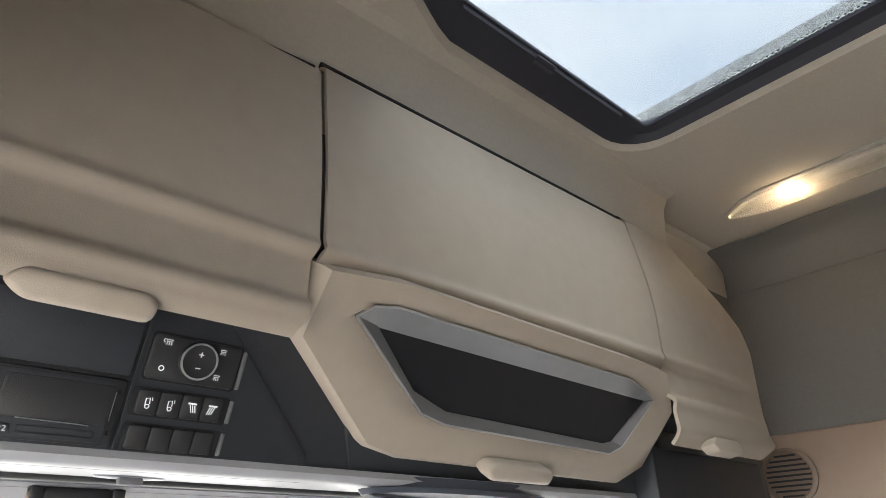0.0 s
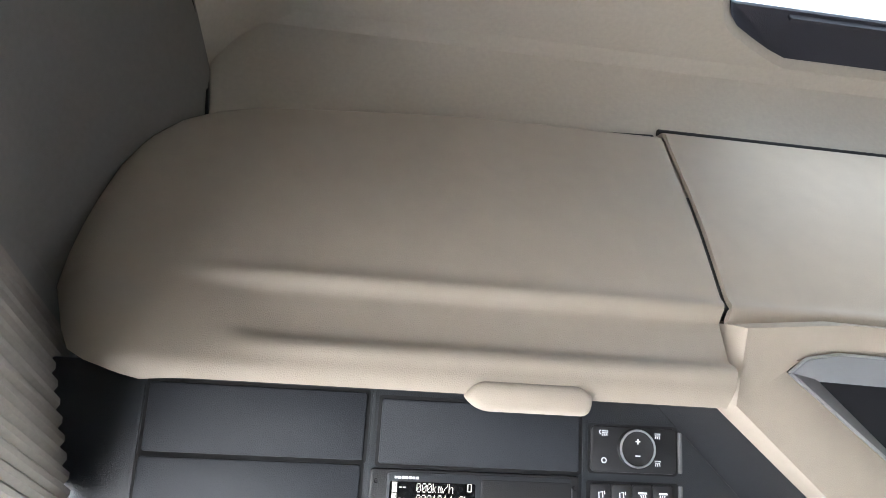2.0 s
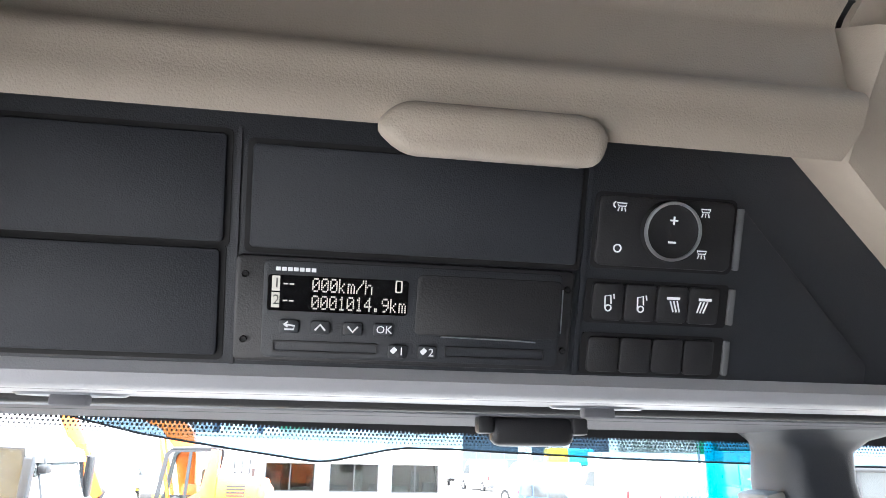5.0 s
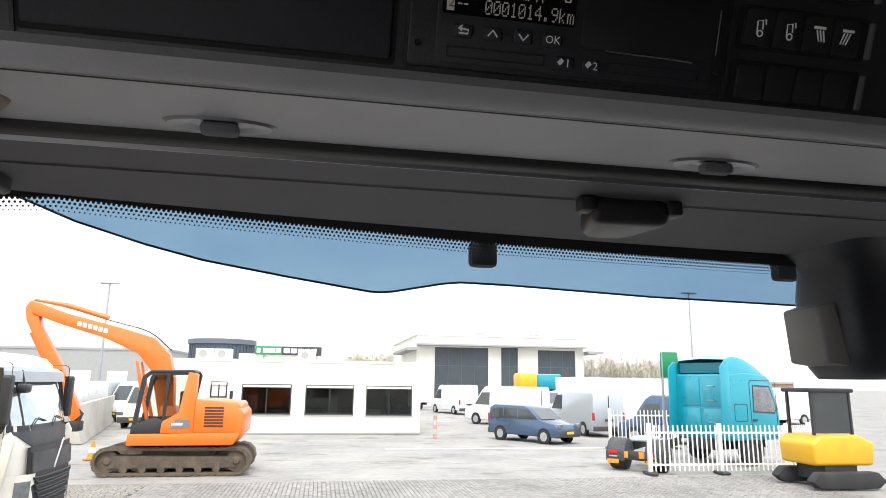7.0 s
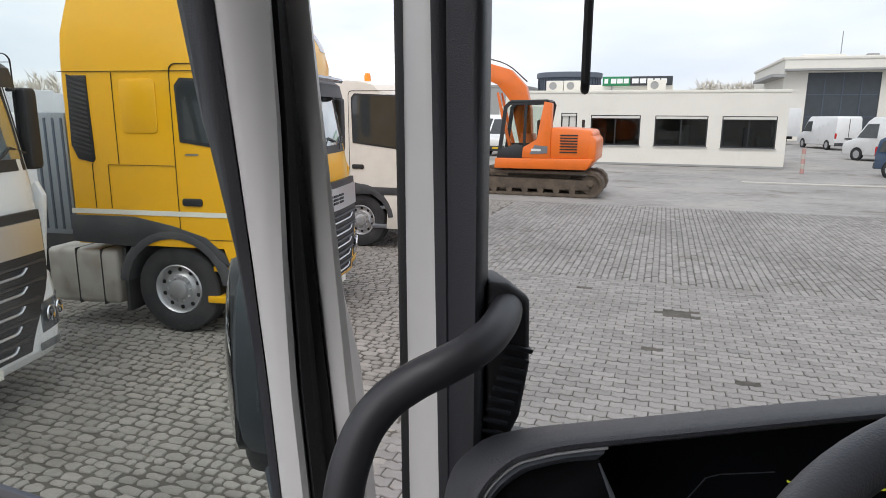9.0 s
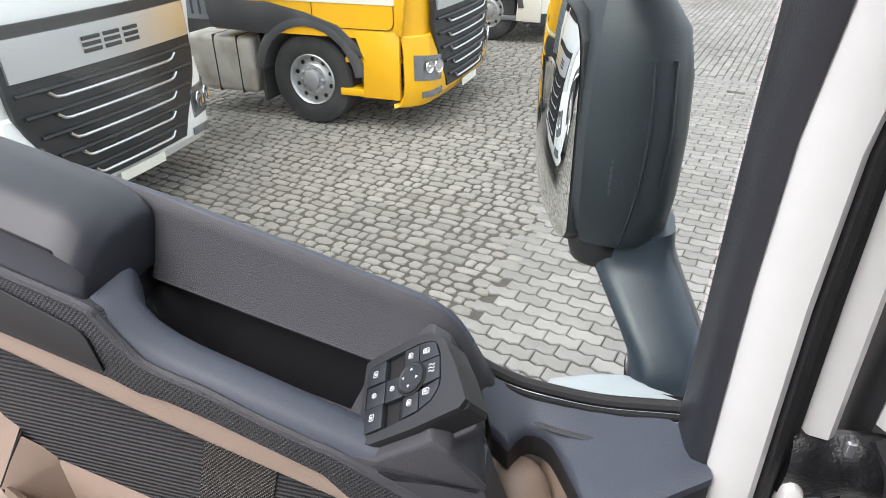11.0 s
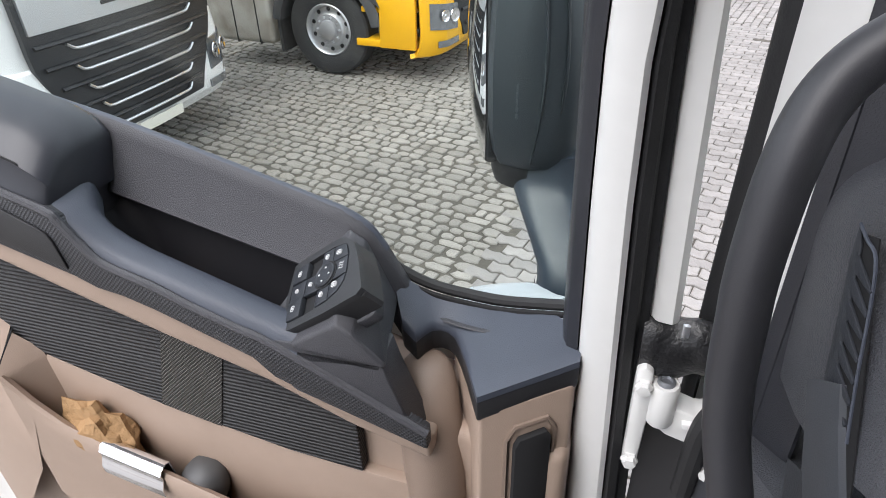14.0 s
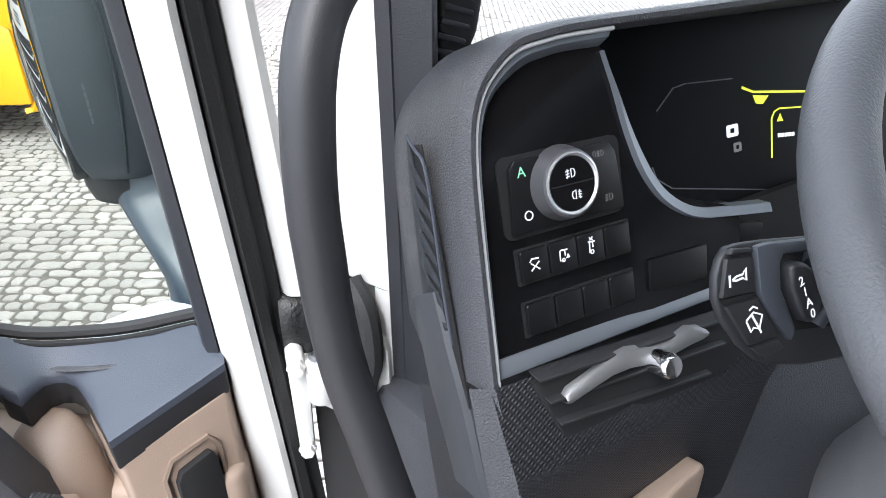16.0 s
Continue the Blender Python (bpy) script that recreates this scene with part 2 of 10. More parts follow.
YELLOW_G = glow("display_yellow", (0.75, 0.85, 0.05), 0.30)
GLASS = pane_mat("window_glass", (0.895, 0.93, 0.915), 0.07)
SCREEN_GLASS = pane_mat("windscreen_glass", (0.90, 0.93, 0.925), 0.12)
HATCH_GLASS = pane_mat("hatch_glass", (0.24, 0.254, 0.264), 0.25)
VISOR = pane_mat("visor_tint", (0.36, 0.45, 0.52), 0.4)
MIRROR = mat("mirror_glass", (0.9, 0.91, 0.92), 0.02, metal=1.0, var=0.0, rvar=0.0)
RIB_CLOTH = ribbed("ribbed_pocket_cloth", (0.030, 0.030, 0.033), 0.7, (8, 0, 0), 0.0052, 0.003)
MESH = woven("open_mesh", (0.050, 0.047, 0.042), 0.6, 0.0029, 0.0014, 3.6, 0.3)
WEAVE = woven("woven_trim", (0.036, 0.037, 0.042), 0.5, 0.0030, 0.0006, 1.2, 0.75)
PAPER = mat("brown_paper", (0.31, 0.185, 0.085), 0.8, var=0.2, scale=30, bump=0.5, bscale=120)
CURTAIN = mat("grey_curtain_cloth", (0.21, 0.19, 0.165), 0.95, var=0.1, scale=200, bump=0.3, bscale=1000)


# ---- building helpers ----
def shade(bm, angle=32):
    lim = radians(angle)
    for f in bm.faces:
        f.smooth = True
    for e in bm.edges:
        e.smooth = len(e.link_faces) == 2 and e.calc_face_angle(0) < lim


def thing(name, m=None, label="", category="", group="", kind=""):
    ob = new(name)
    ob.empty_display_size = 0.05
    if m is not None:
        ob.matrix_basis = m if isinstance(m, Matrix) else Matrix.Translation(m)
    return tagged(ob, label, category, group, kind)


def solid(name, bm, material, label="", category="", group="", kind="", angle=32):
    """A top-level mesh of one piece."""
    ob = part(name, bm, material, None, "", angle)
    return tagged(ob, label, category, group, kind)


def part(name, bm, material, parent, label="", angle=32, local=False, m=None):
    """Links bm as one mesh under parent. Its places are the world's, or with local=True the parent's."""
    if m is not None:
        bm.transform(m)
    bmesh.ops.recalc_face_normals(bm, faces=bm.faces)
    shade(bm, angle)
    me = bpy.data.meshes.new(name)
    bm.to_mesh(me)
    bm.free()
    me.materials.append(material)
    ob = new(name, me)
    if parent is not None:
        ob.parent = parent
        if parent.type == "EMPTY" and not local:
            ob.matrix_parent_inverse = parent.matrix_basis.inverted()
    return tagged(ob, label) if label else ob


def lpart(name, bm, material, parent, label="", angle=32, m=None):
    return part(name, bm, material, parent, label, angle, True, m)


def bevel(bm, width, seg=2, angle=30):
    if width:
        es = [e for e in bm.edges if len(e.link_faces) == 2 and e.calc_face_angle(0) > radians(angle)]
        bmesh.ops.bevel(bm, geom=es, offset=width, segments=seg, profile=0.5, affect="EDGES", clamp_overlap=True)
    return bm


def box(x0, x1, y0, y1, z0, z1, bev=0.0, seg=2):
    bm = bmesh.new()
    bmesh.ops.create_cube(bm, size=1, matrix=Matrix.Translation(((x0 + x1) / 2, (y0 + y1) / 2, (z0 + z1) / 2)) @ Matrix.Diagonal((x1 - x0, y1 - y0, z1 - z0, 1)))
    return bevel(bm, bev, seg)


def prism(ring, vec, bev=0.0, seg=2):
    """A closed polygon of 3D points, swept along vec."""
    bm = bmesh.new()
    a = [bm.verts.new(p) for p in ring]
    c = [bm.verts.new(Vector(p) + Vector(vec)) for p in ring]
    bm.faces.new(a)
    bm.faces.new(c[::-1])
    k = len(a)
    for i in range(k):
        bm.faces.new((a[i], c[i], c[(i + 1) % k], a[(i + 1) % k]))
    bmesh.ops.recalc_face_normals(bm, faces=bm.faces)
    return bevel(bm, bev, seg)


def join(*bms):
    """Several bmeshes as one."""
    out = bms[0]
    for b2 in bms[1:]:
        me = bpy.data.meshes.new("tmp")
        b2.to_mesh(me)
        b2.free()
        out.from_mesh(me)
        bpy.data.meshes.remove(me)
    return out


def loft(rows, closed=False, caps=False):
    """A skin over rows of equally many points."""
    bm = bmesh.new()
    vs = [[bm.verts.new(p) for p in r] for r in rows]
    k = len(rows[0])
    for r, s in zip(vs, vs[1:]):
        for i in range(k if closed else k - 1):
            j = (i + 1) % k
            bm.faces.new((r[i], r[j], s[j], s[i]))
    if caps:
        bm.faces.new(vs[0][::-1])
        bm.faces.new(vs[-1])
    return bm


def thick(bm, t):
    """Gives a skin a thickness."""
    bmesh.ops.recalc_face_normals(bm, faces=bm.faces)
    bmesh.ops.solidify(bm, geom=bm.faces[:], thickness=t)
    return bm


def smooth_path(pts, n=6):
    """Catmull-Rom through the points."""
    p = [Vector(q) for q in pts]
    p = [2 * p[0] - p[1]] + p + [2 * p[-1] - p[-2]]
    out = []
    for i in range(1, len(p) - 2):
        for k in range(n):
            t = k / n
            a, b2, c, d = p[i - 1], p[i], p[i + 1], p[i + 2]
            out.append(0.5 * ((2 * b2) + (c - a) * t + (2 * a - 5 * b2 + 4 * c - d) * t * t + (3 * b2 - a - 3 * c + d) * t ** 3))
    return out + [p[-2]]


def tube(pts, r, seg=12, caps=True, flat=1.0):
    """A round (or flattened) bar along the points; r a number or a list."""
    pts = [Vector(p) for p in pts]
    rows, side = [], None
    for i, p in enumerate(pts):
        d = (pts[min(i + 1, len(pts) - 1)] - pts[max(i - 1, 0)]).normalized()
        if side is None:
            side = d.cross(Vector((0, 0, 1)) if abs(d.z) < 0.9 else Vector((1, 0, 0))).normalized()
        side = (side - d * side.dot(d)).normalized()
        up = d.cross(side)
        rad = r[i] if isinstance(r, (list, tuple)) else r
        rows.append([p + rad * (math.cos(a) * side + flat * math.sin(a) * up) for a in (2 * math.pi * k / seg for k in range(seg))])
    return loft(rows, True, caps)


def lathe(profile, seg=32, m=None, caps=True):
    """Profile of (radius, height) turned about z."""
    rows = [[(r * math.cos(2 * math.pi * k / seg), r * math.sin(2 * math.pi * k / seg), h) for k in range(seg)] for r, h in profile]
    bm = loft(rows, True, caps)
    if m is not None:
        bm.transform(m)
    return bm


def sstep(a, b2, x):
    t = max(0.0, min(1.0, (x - a) / (b2 - a)))
    return t * t * (3 - 2 * t)


def axes(o, u, v):
    """The matrix whose x, y, z are u, v and their cross product, at o."""
    u, v = Vector(u).normalized(), Vector(v)
    w = u.cross(v).normalized()
    v = w.cross(u)
    return Matrix(((u.x, v.x, w.x, o[0]), (u.y, v.y, w.y, o[1]), (u.z, v.z, w.z, o[2]), (0, 0, 0, 1)))


def rrect(x0, x1, y0, y1, r=0.0, seg=4):
    """A rounded rectangle as 2D points."""
    r = min(r, abs(x1 - x0) / 2.001, abs(y1 - y0) / 2.001)
    if r <= 0:
        return [(x0, y0), (x1, y0), (x1, y1), (x0, y1)]
    out = []
    for cx, cy, a0 in ((x1 - r, y0 + r, -90), (x1 - r, y1 - r, 0), (x0 + r, y1 - r, 90), (x0 + r, y0 + r, 180)):
        for k in range(seg + 1):
            a = radians(a0 + 90 * k / seg)
            out.append((cx + r * math.cos(a), cy + r * math.sin(a)))
    return out


def plate(outline, z0, z1, m=None, bev=0.0, seg=2):
    """A flat piece from a 2D outline between two heights, laid into the matrix m."""
    bm = prism([(x, y, z0) for x, y in outline], (0, 0, z1 - z0), bev, seg)
    if m is not None:
        bm.transform(m)
    return bm


def ring_plate(outer, inner, z0, z1, m=None):
    """A flat frame between two outlines of equally many points."""
    bm = loft([[(x, y, z0) for x, y in outer], [(x, y, z1) for x, y in outer], [(x, y, z1) for x, y in inner], [(x, y, z0) for x, y in inner], [(x, y, z0) for x, y in outer]], True)
    bmesh.ops.remove_doubles(bm, verts=bm.verts, dist=1e-6)
    if m is not None:
        bm.transform(m)
    return bm


def stroke(pts, w, z0, z1, m=None, closed=False):
    """A thin flat line through 2D points."""
    p = [Vector(q) for q in pts]
    k = len(p)
    a, c = [], []
    for i in range(k):
        q0, q1 = (p[i - 1], p[(i + 1) % k]) if closed else (p[max(i - 1, 0)], p[min(i + 1, k - 1)])
        d = (q1 - q0).normalized()
        nrm = Vector((-d.y, d.x)) * (w / 2)
        a.append(p[i] + nrm)
        c.append(p[i] - nrm)
    if closed:
        a, c = a + [a[0]], c + [c[0]]
    bm = loft([[(*q, z0) for q in a], [(*q, z1) for q in a], [(*q, z1) for q in c], [(*q, z0) for q in c]])
    if m is not None:
        bm.transform(m)
    return bm


def letters(body, size, m, depth=0.0004, align="CENTER", squeeze=1.0):
    """Words in the built-in font as a bmesh, laid into m."""
    cu = bpy.data.curves.new("words", "FONT")
    cu.body, cu.size, cu.align_x, cu.align_y, cu.extrude, cu.resolution_u = body, size, align, "CENTER", depth, 2
    ob = bpy.data.objects.new("words", cu)
    scene.collection.objects.link(ob)
    bpy.context.view_layer.update()
    me = bpy.data.meshes.new_from_object(ob.evaluated_get(bpy.context.evaluated_depsgraph_get()))
    bm = bmesh.new()
    bm.from_mesh(me)
    bpy.data.objects.remove(ob)
    bpy.data.curves.remove(cu)
    bpy.data.meshes.remove(me)
    bm.transform(m @ Matrix.Diagonal((squeeze, 1, 1, 1)))
    return bm

# ---- the cab's shell ----
ROOF_Z, FLOOR_Z = 3.50, 1.50


def slab(name, bms, material, label, category, m=None):
    return solid(name, join(*bms) if len(bms) > 1 else bms[0], material, label, category, kind="structure")


slab("floor", [box(-1.15, 1.15, -1.65, 0.95, FLOOR_Z - 0.06, FLOOR_Z)], mat("floor_mat", (0.03, 0.03, 0.032), 0.9, bump=0.5, bscale=300), "black rubber-matted floor of the truck cab", "floor")
slab("wall_rear", [box(-1.15, 1.15, -1.71, -1.65, FLOOR_Z, ROOF_Z + 0.06)], LINER_D, "grey fabric rear wall of the sleeper cab", "wall")
slab("wall_west", [box(-1.12, -1.02, -1.65, -0.60, FLOOR_Z, ROOF_Z + 0.06), box(-1.12, -1.02, -0.60, 0.47, 2.96, ROOF_Z + 0.06), prism([(-1.03, -1.64, 3.28), (-1.02, -1.64, 3.28), (-0.958, -1.64, 3.399), (-1.03, -1.64, 3.45)], (0, 2.052, 0))], LINER_D, "dark grey fabric side wall above the door", "wall")
# Lower half is unseen and closed where a window would be, blocking light.
slab("wall_east", [box(0.96, 1.06, -1.65, 0.62, 3.03, ROOF_Z + 0.06), box(0.98, 1.06, -1.65, 0.62, FLOOR_Z, 3.03)], LINER_D, "dark grey fabric passenger-side wall, its windowless lower part added to block light", "wall")
slab("trim", [box(0.95, 1.03, -0.55, 0.62, 2.78, 3.03, 0.01)], BEIGE, "beige plastic side trim holding a round loudspeaker", "trim")
# front: the body above and below the windscreen
slab("wall_front", [box(-1.12, 1.06, 0.50, 0.56, 2.90, ROOF_Z + 0.06), box(-1.16, 1.06, 0.92, 0.98, FLOOR_Z - 0.5, 2.08)], mat("cab_shell", (0.10, 0.10, 0.10), 0.8), "grey sheet-metal front wall of the cab", "wall")

# ceiling with the roof hatch's opening
HX0, HX1, HY0, HY1 = -0.316, 0.336, -0.42, 0.368


def hatch_ring(x0, x1, y0, y1, r, seg=6):
    """A rounded oblong whose front driver-side corner is cut off."""
    pts = rrect(x0, x1, y0, y1, r, seg)
    q = r / 0.10
    cut = [(x0 + 0.150 * q, y1), (x0 + 0.115 * q, y1 - 0.012 * q), (x0 + 0.080 * q, y1 - 0.028 * q), (x0 + 0.044 * q, y1 - 0.046 * q), (x0 + 0.026 * q, y1 - 0.062 * q), (x0 + 0.010 * q, y1 - 0.090 * q), (x0, y1 - 0.130 * q)]
    return pts[:2 * (seg + 1)] + cut + pts[3 * (seg + 1):]


def ceiling_mesh():
    hole = hatch_ring(HX0, HX1, HY0, HY1, 0.10)
    ring = rrect(HX0 - 0.05, HX1 + 0.05, HY0 - 0.05, 0.372, 0.0005, 6)
    bm = loft([[(x, y, ROOF_Z) for x, y in ring], [(x, y, ROOF_Z) for x, y in hole], [(x, y, ROOF_Z + 0.012) for x, y in hatch_ring(HX0 + 0.012, HX1 - 0.012, HY0 + 0.012, HY1 - 0.012, 0.09)], [(x, y, ROOF_Z + 0.06) for x, y in hatch_ring(HX0 + 0.012, HX1 - 0.012, HY0 + 0.012, HY1 - 0.012, 0.09)], [(x, y, ROOF_Z + 0.06) for x, y in ring]], True)
    # the rest of the headliner round the hatch
    for x0, x1, y0, y1 in ((-1.06, HX0 - 0.05, -1.65, 0.372), (HX1 + 0.05, 1.0, -1.65, 0.372), (HX0 - 0.05, HX1 + 0.05, -1.65, HY0 - 0.05)):
        bm.faces.new([bm.verts.new((x, y, ROOF_Z)) for x, y in ((x0, y0), (x1, y0), (x1, y1), (x0, y1))])
    # front cove down to the console
    prof = [(0.372, 3.50), (0.392, 3.492), (0.404, 3.47), (0.409, 3.43), (0.413, 3.35), (0.416, 3.28)]
    vs = [[bm.verts.new((x, y, z)) for y, z in prof] for x in (-1.06, -0.5, 0.0, 0.3, 0.52)]
    for r, s in zip(vs, vs[1:]):
        for i in range(len(prof) - 1):
            bm.faces.new((r[i], r[i + 1], s[i + 1], s[i]))
    # the headliner runs further forward beside the passenger's locker
    bm.faces.new([bm.verts.new((x, y, ROOF_Z)) for x, y in ((0.52, 0.372), (1.0, 0.372), (1.0, 0.46), (0.52, 0.46))])
    prof = [(0.46, 3.50), (0.478, 3.492), (0.489, 3.47), (0.493, 3.43), (0.4945, 3.395)]
    vs = [[bm.verts.new((x, y, z)) for y, z in prof] for x in (0.52, 0.97)]
    for i in range(len(prof) - 1):
        bm.faces.new((vs[0][i], vs[0][i + 1], vs[1][i + 1], vs[1][i]))
    # rounded rear-view cove along the left side
    side = [(-0.96, 3.398), (-0.952, 3.43), (-0.93, 3.47), (-0.90, 3.49), (-0.86, 3.4985)]
    vs = [[bm.verts.new((x, y, z)) for x, z in side] for y in (-1.65, 0.41)]
    for i in range(len(side) - 1):
        bm.faces.new((vs[0][i], vs[0][i + 1], vs[1][i + 1], vs[1][i]))
    return bm


slab("ceiling", [ceiling_mesh()], LINER, "beige-grey fabric headliner with a roof hatch opening", "ceiling")
slab("roof", [box(-1.12, -0.30, -1.71, 0.56, 3.57, 3.61), box(0.35, 1.06, -1.71, 0.56, 3.57, 3.61), box(-0.30, 0.35, -1.71, -0.43, 3.57, 3.61), box(-0.30, 0.35, 0.375, 0.56, 3.57, 3.61)], WHITE, "white painted cab roof round the hatch", "roof")

hatch = thing("roof_hatch", (0.025, -0.03, 3.51), "tinted glass roof hatch in a dark blue-grey plastic frame", "roof hatch")
HF = [(HX0 + 0.012, HX1 - 0.012, HY0 + 0.012, HY1 - 0.012, 0.09), (HX0 + 0.034, HX1 - 0.040, HY0 + 0.07, HY1 - 0.072, 0.012)]
part("frame", join(loft([[(x, y, 3.508) for x, y in hatch_ring(*HF[0])], [(x, y, 3.524) for x, y in hatch_ring(HX0 + 0.024, HX1 - 0.022, HY0 + 0.04, HY1 - 0.040, 0.05)], [(x, y, 3.530) for x, y in rrect(*HF[1], 6)], [(x, y, 3.536) for x, y in rrect(*HF[1], 6)], [(x, y, 3.56) for x, y in hatch_ring(*HF[0])]], True),
    box(-0.19, 0.22, HY1 - 0.068, HY1 - 0.064, 3.519, 3.528)), NAVY, hatch)
part("pane", box(HX0 + 0.030, HX1 - 0.036, HY0 + 0.06, HY1 - 0.068, 3.536, 3.540), HATCH_GLASS, hatch)
dots = bmesh.new()
for i in range(64):
    for j in range(2):
        y = HY0 + 0.08 + i * 0.0095
        x = HX1 - 0.0425 - j * 0.006
        vs = [dots.verts.new((x + 0.0022 * math.cos(a), y + (j * 0.004) + 0.0022 * math.sin(a), 3.535)) for a in (0, 1.05, 2.09, 3.14, 4.19, 5.24)]
        dots.faces.new(vs)
tagged(part("dotted_edge", dots, BLACK, hatch), kind="stuff")
for k, dy in enumerate((0.0, 0.012)):
    part("label_bar", box(-0.03 + 0.006 * k, 0.015 + 0.006 * k, HY1 - 0.085 + 0.02 + dy - 0.012, HY1 - 0.079 + 0.02 + dy - 0.012, 3.514, 3.5175), mat("moulded_label", (0.045, 0.045, 0.06), 0.6), hatch)

slab("wall_corner", [thick(loft([[(x0, 0.10, z0), (x1, 0.26, z0), (x2, 0.404, z0)] for z0, x0, x1, x2 in ((3.05, -1.032, -1.032, -1.032), (3.20, -1.024, -1.020, -0.985), (3.30, -1.006, -0.994, -0.938), (3.36, -0.982, -0.975, -0.948), (3.402, -0.962, -0.960, -0.956))]), 0.006)], LINER_D, "dark grey fabric corner beside the locker", "wall")
slab("wall_corner", [thick(loft([[(x, y, z - 0.002) for y in (-1.65, -0.5, 0.2, 0.48)] for x, z in ((0.958, 3.398), (0.952, 3.43), (0.93, 3.47), (0.90, 3.49), (0.855, 3.4985))]), 0.003)], LINER_D, "dark grey fabric cove above the passenger side", "wall")
slab("wall_corner", [box(0.50, 0.962, 0.4955, 0.4995, 2.78, 3.405)], LINER_D, "dark grey fabric corner beside the passenger's locker", "wall")
slab("trim", [tube([(-0.9565, -1.6, 3.3985), (-0.9555, 0.40, 3.3985), (-0.952, 0.397, 3.390), (-0.945, 0.396, 3.36), (-0.934, 0.395, 3.30)], 0.0022, 6)], GROOVE, "dark seam between headliner and side wall", "trim")

LX = 0.70
lamp = thing("ceiling_lamp", (LX, 0.15, ROOF_Z), "lit clear plastic reading lamp set into the headliner", "ceiling lamp")


def lens_outline(w, y0, y1, tip):
    return [(LX - w, y0), (LX + w, y0), (LX + w, y1 - tip), (LX + w * 0.55, y1 - tip * 0.35), (LX + 0.004, y1), (LX - w * 0.75, y1 - tip * 0.6), (LX - w, y1 - tip)]


part("housing", plate(lens_outline(0.05, -0.22, 0.352, 0.10), ROOF_Z - 0.004, ROOF_Z + 0.03, None, 0.002), mat("lamp_housing", (0.45, 0.42, 0.38), 0.4), lamp)
lens_m, _, _, lp = node_mat("clear_lamp_lens")
lp.inputs["Base Color"].default_value = (0.95, 0.93, 0.9, 1)
lp.inputs["Transmission Weight"].default_value, lp.inputs["Roughness"].default_value = 0.75, 0.25
lens = part("lens", plate(lens_outline(0.043, -0.21, 0.342, 0.09), ROOF_Z - 0.016, ROOF_Z - 0.005, None, 0.003), lens_m, lamp)
lens.visible_shadow = False
part("bulb", lathe([(0.002, 0), (0.010, 0.001), (0.013, 0.003), (0.010, 0.0045)], 16, Matrix.Translation((LX - 0.002, 0.19, ROOF_Z - 0.0205))), glow("lamp_bulb", (1.0, 0.72, 0.42), 5.0), lamp, "glowing warm bulb")
for k in range(5):
    part("rib", box(LX - 0.03, LX + 0.03, -0.15 + k * 0.03, -0.146 + k * 0.03, ROOF_Z - 0.0185, ROOF_Z - 0.0165), mat("lens_rib", (0.6, 0.58, 0.55), 0.3), lamp)
bulb_light = new("lamp_light", bpy.data.lights.new("lamp_light", "POINT"))
bulb_light.data.energy, bulb_light.data.color, bulb_light.data.shadow_soft_size = 0.008, (1.0, 0.75, 0.45), 0.015
bulb_light.matrix_basis = pose(LX, 0.19, ROOF_Z - 0.05)

button = thing("ceiling_button", (-0.567, 0.28, ROOF_Z), "small round white button on the headliner", "button")
part("rim", lathe([(0.014, 0.0), (0.014, -0.003), (0.010, -0.004), (0.0098, -0.001), (0.002, -0.001)], 24, Matrix.Translation((-0.567, 0.28, ROOF_Z))), mat("button_rim", (0.6, 0.58, 0.54), 0.4), button)
part("cap", lathe([(0.009, -0.001), (0.0085, -0.006), (0.001, -0.007)], 24, Matrix.Translation((-0.567, 0.28, ROOF_Z))), mat("button_cap", (0.75, 0.73, 0.7), 0.35), button)

# ribbed lining over the door, beside the console
ribs = []
for i in range(40):
    z = 2.862 + i * 0.0046
    x = -0.958 - 0.31 * (z - 2.862) + (0.0, 0.0045, 0.0055)[i % 3 if i % 3 < 3 else 0] - 0.004
    ribs.append([(x, y, z) for y in (-0.30, 0.1, 0.424)])
side_ribs = thing("ribbed_side_panel", (-0.98, 0.06, 2.862), "grey ribbed plastic panel over the driver's door", "panel")
for k in range(13):
    part("rib", thick(loft(ribs[3 * k:3 * k + 4]), 0.002), CURTAIN, side_ribs, angle=20)

# ---- overhead console: beige lids ----
LID = axes((-0.372, 0.383, 3.35), (1, 0, 0), (0, 0.1656, 0.986))


def lid_skin(xl, xr, v0, v1, relief, nu=44, nv=130, wrap_l=True, wrap_r=False):
    """A bulging lid: xl(v), xr(v) its ends, relief(x, v) its height."""
    rows = []
    for j in range(nv + 1):
        v = v0 + (v1 - v0) * j / nv
        a, c = xl(v), xr(v)
        row = []
        for i in range(nu + 1):
            s = i / nu
            s = s * s * (3 - 2 * s) * 0.45 + s * 0.55
            x = a + (c - a) * s
            h = relief(x, v)
            for on, edge in ((wrap_l, x - a), (wrap_r, c - x)):
                if on and edge < 0.05:
                    h -= 0.035 * sstep(-0.41, -0.33, v) * (1 - edge / 0.05) ** 2.4
            if v0 - v < 0.02:
                h -= 0.016 * (1 - (v0 - v) / 0.02) ** 2
            row.append((x, v, h))
        rows.append(row)
    bm = loft(rows)
    bm.transform(LID)
    return bm


def interp(table, x):
    for (a, p), (b2, q) in zip(table, table[1:]):
        if x <= b2:
            return p + (q - p) * max(0.0, (x - a) / (b2 - a))
    return table[-1][1]


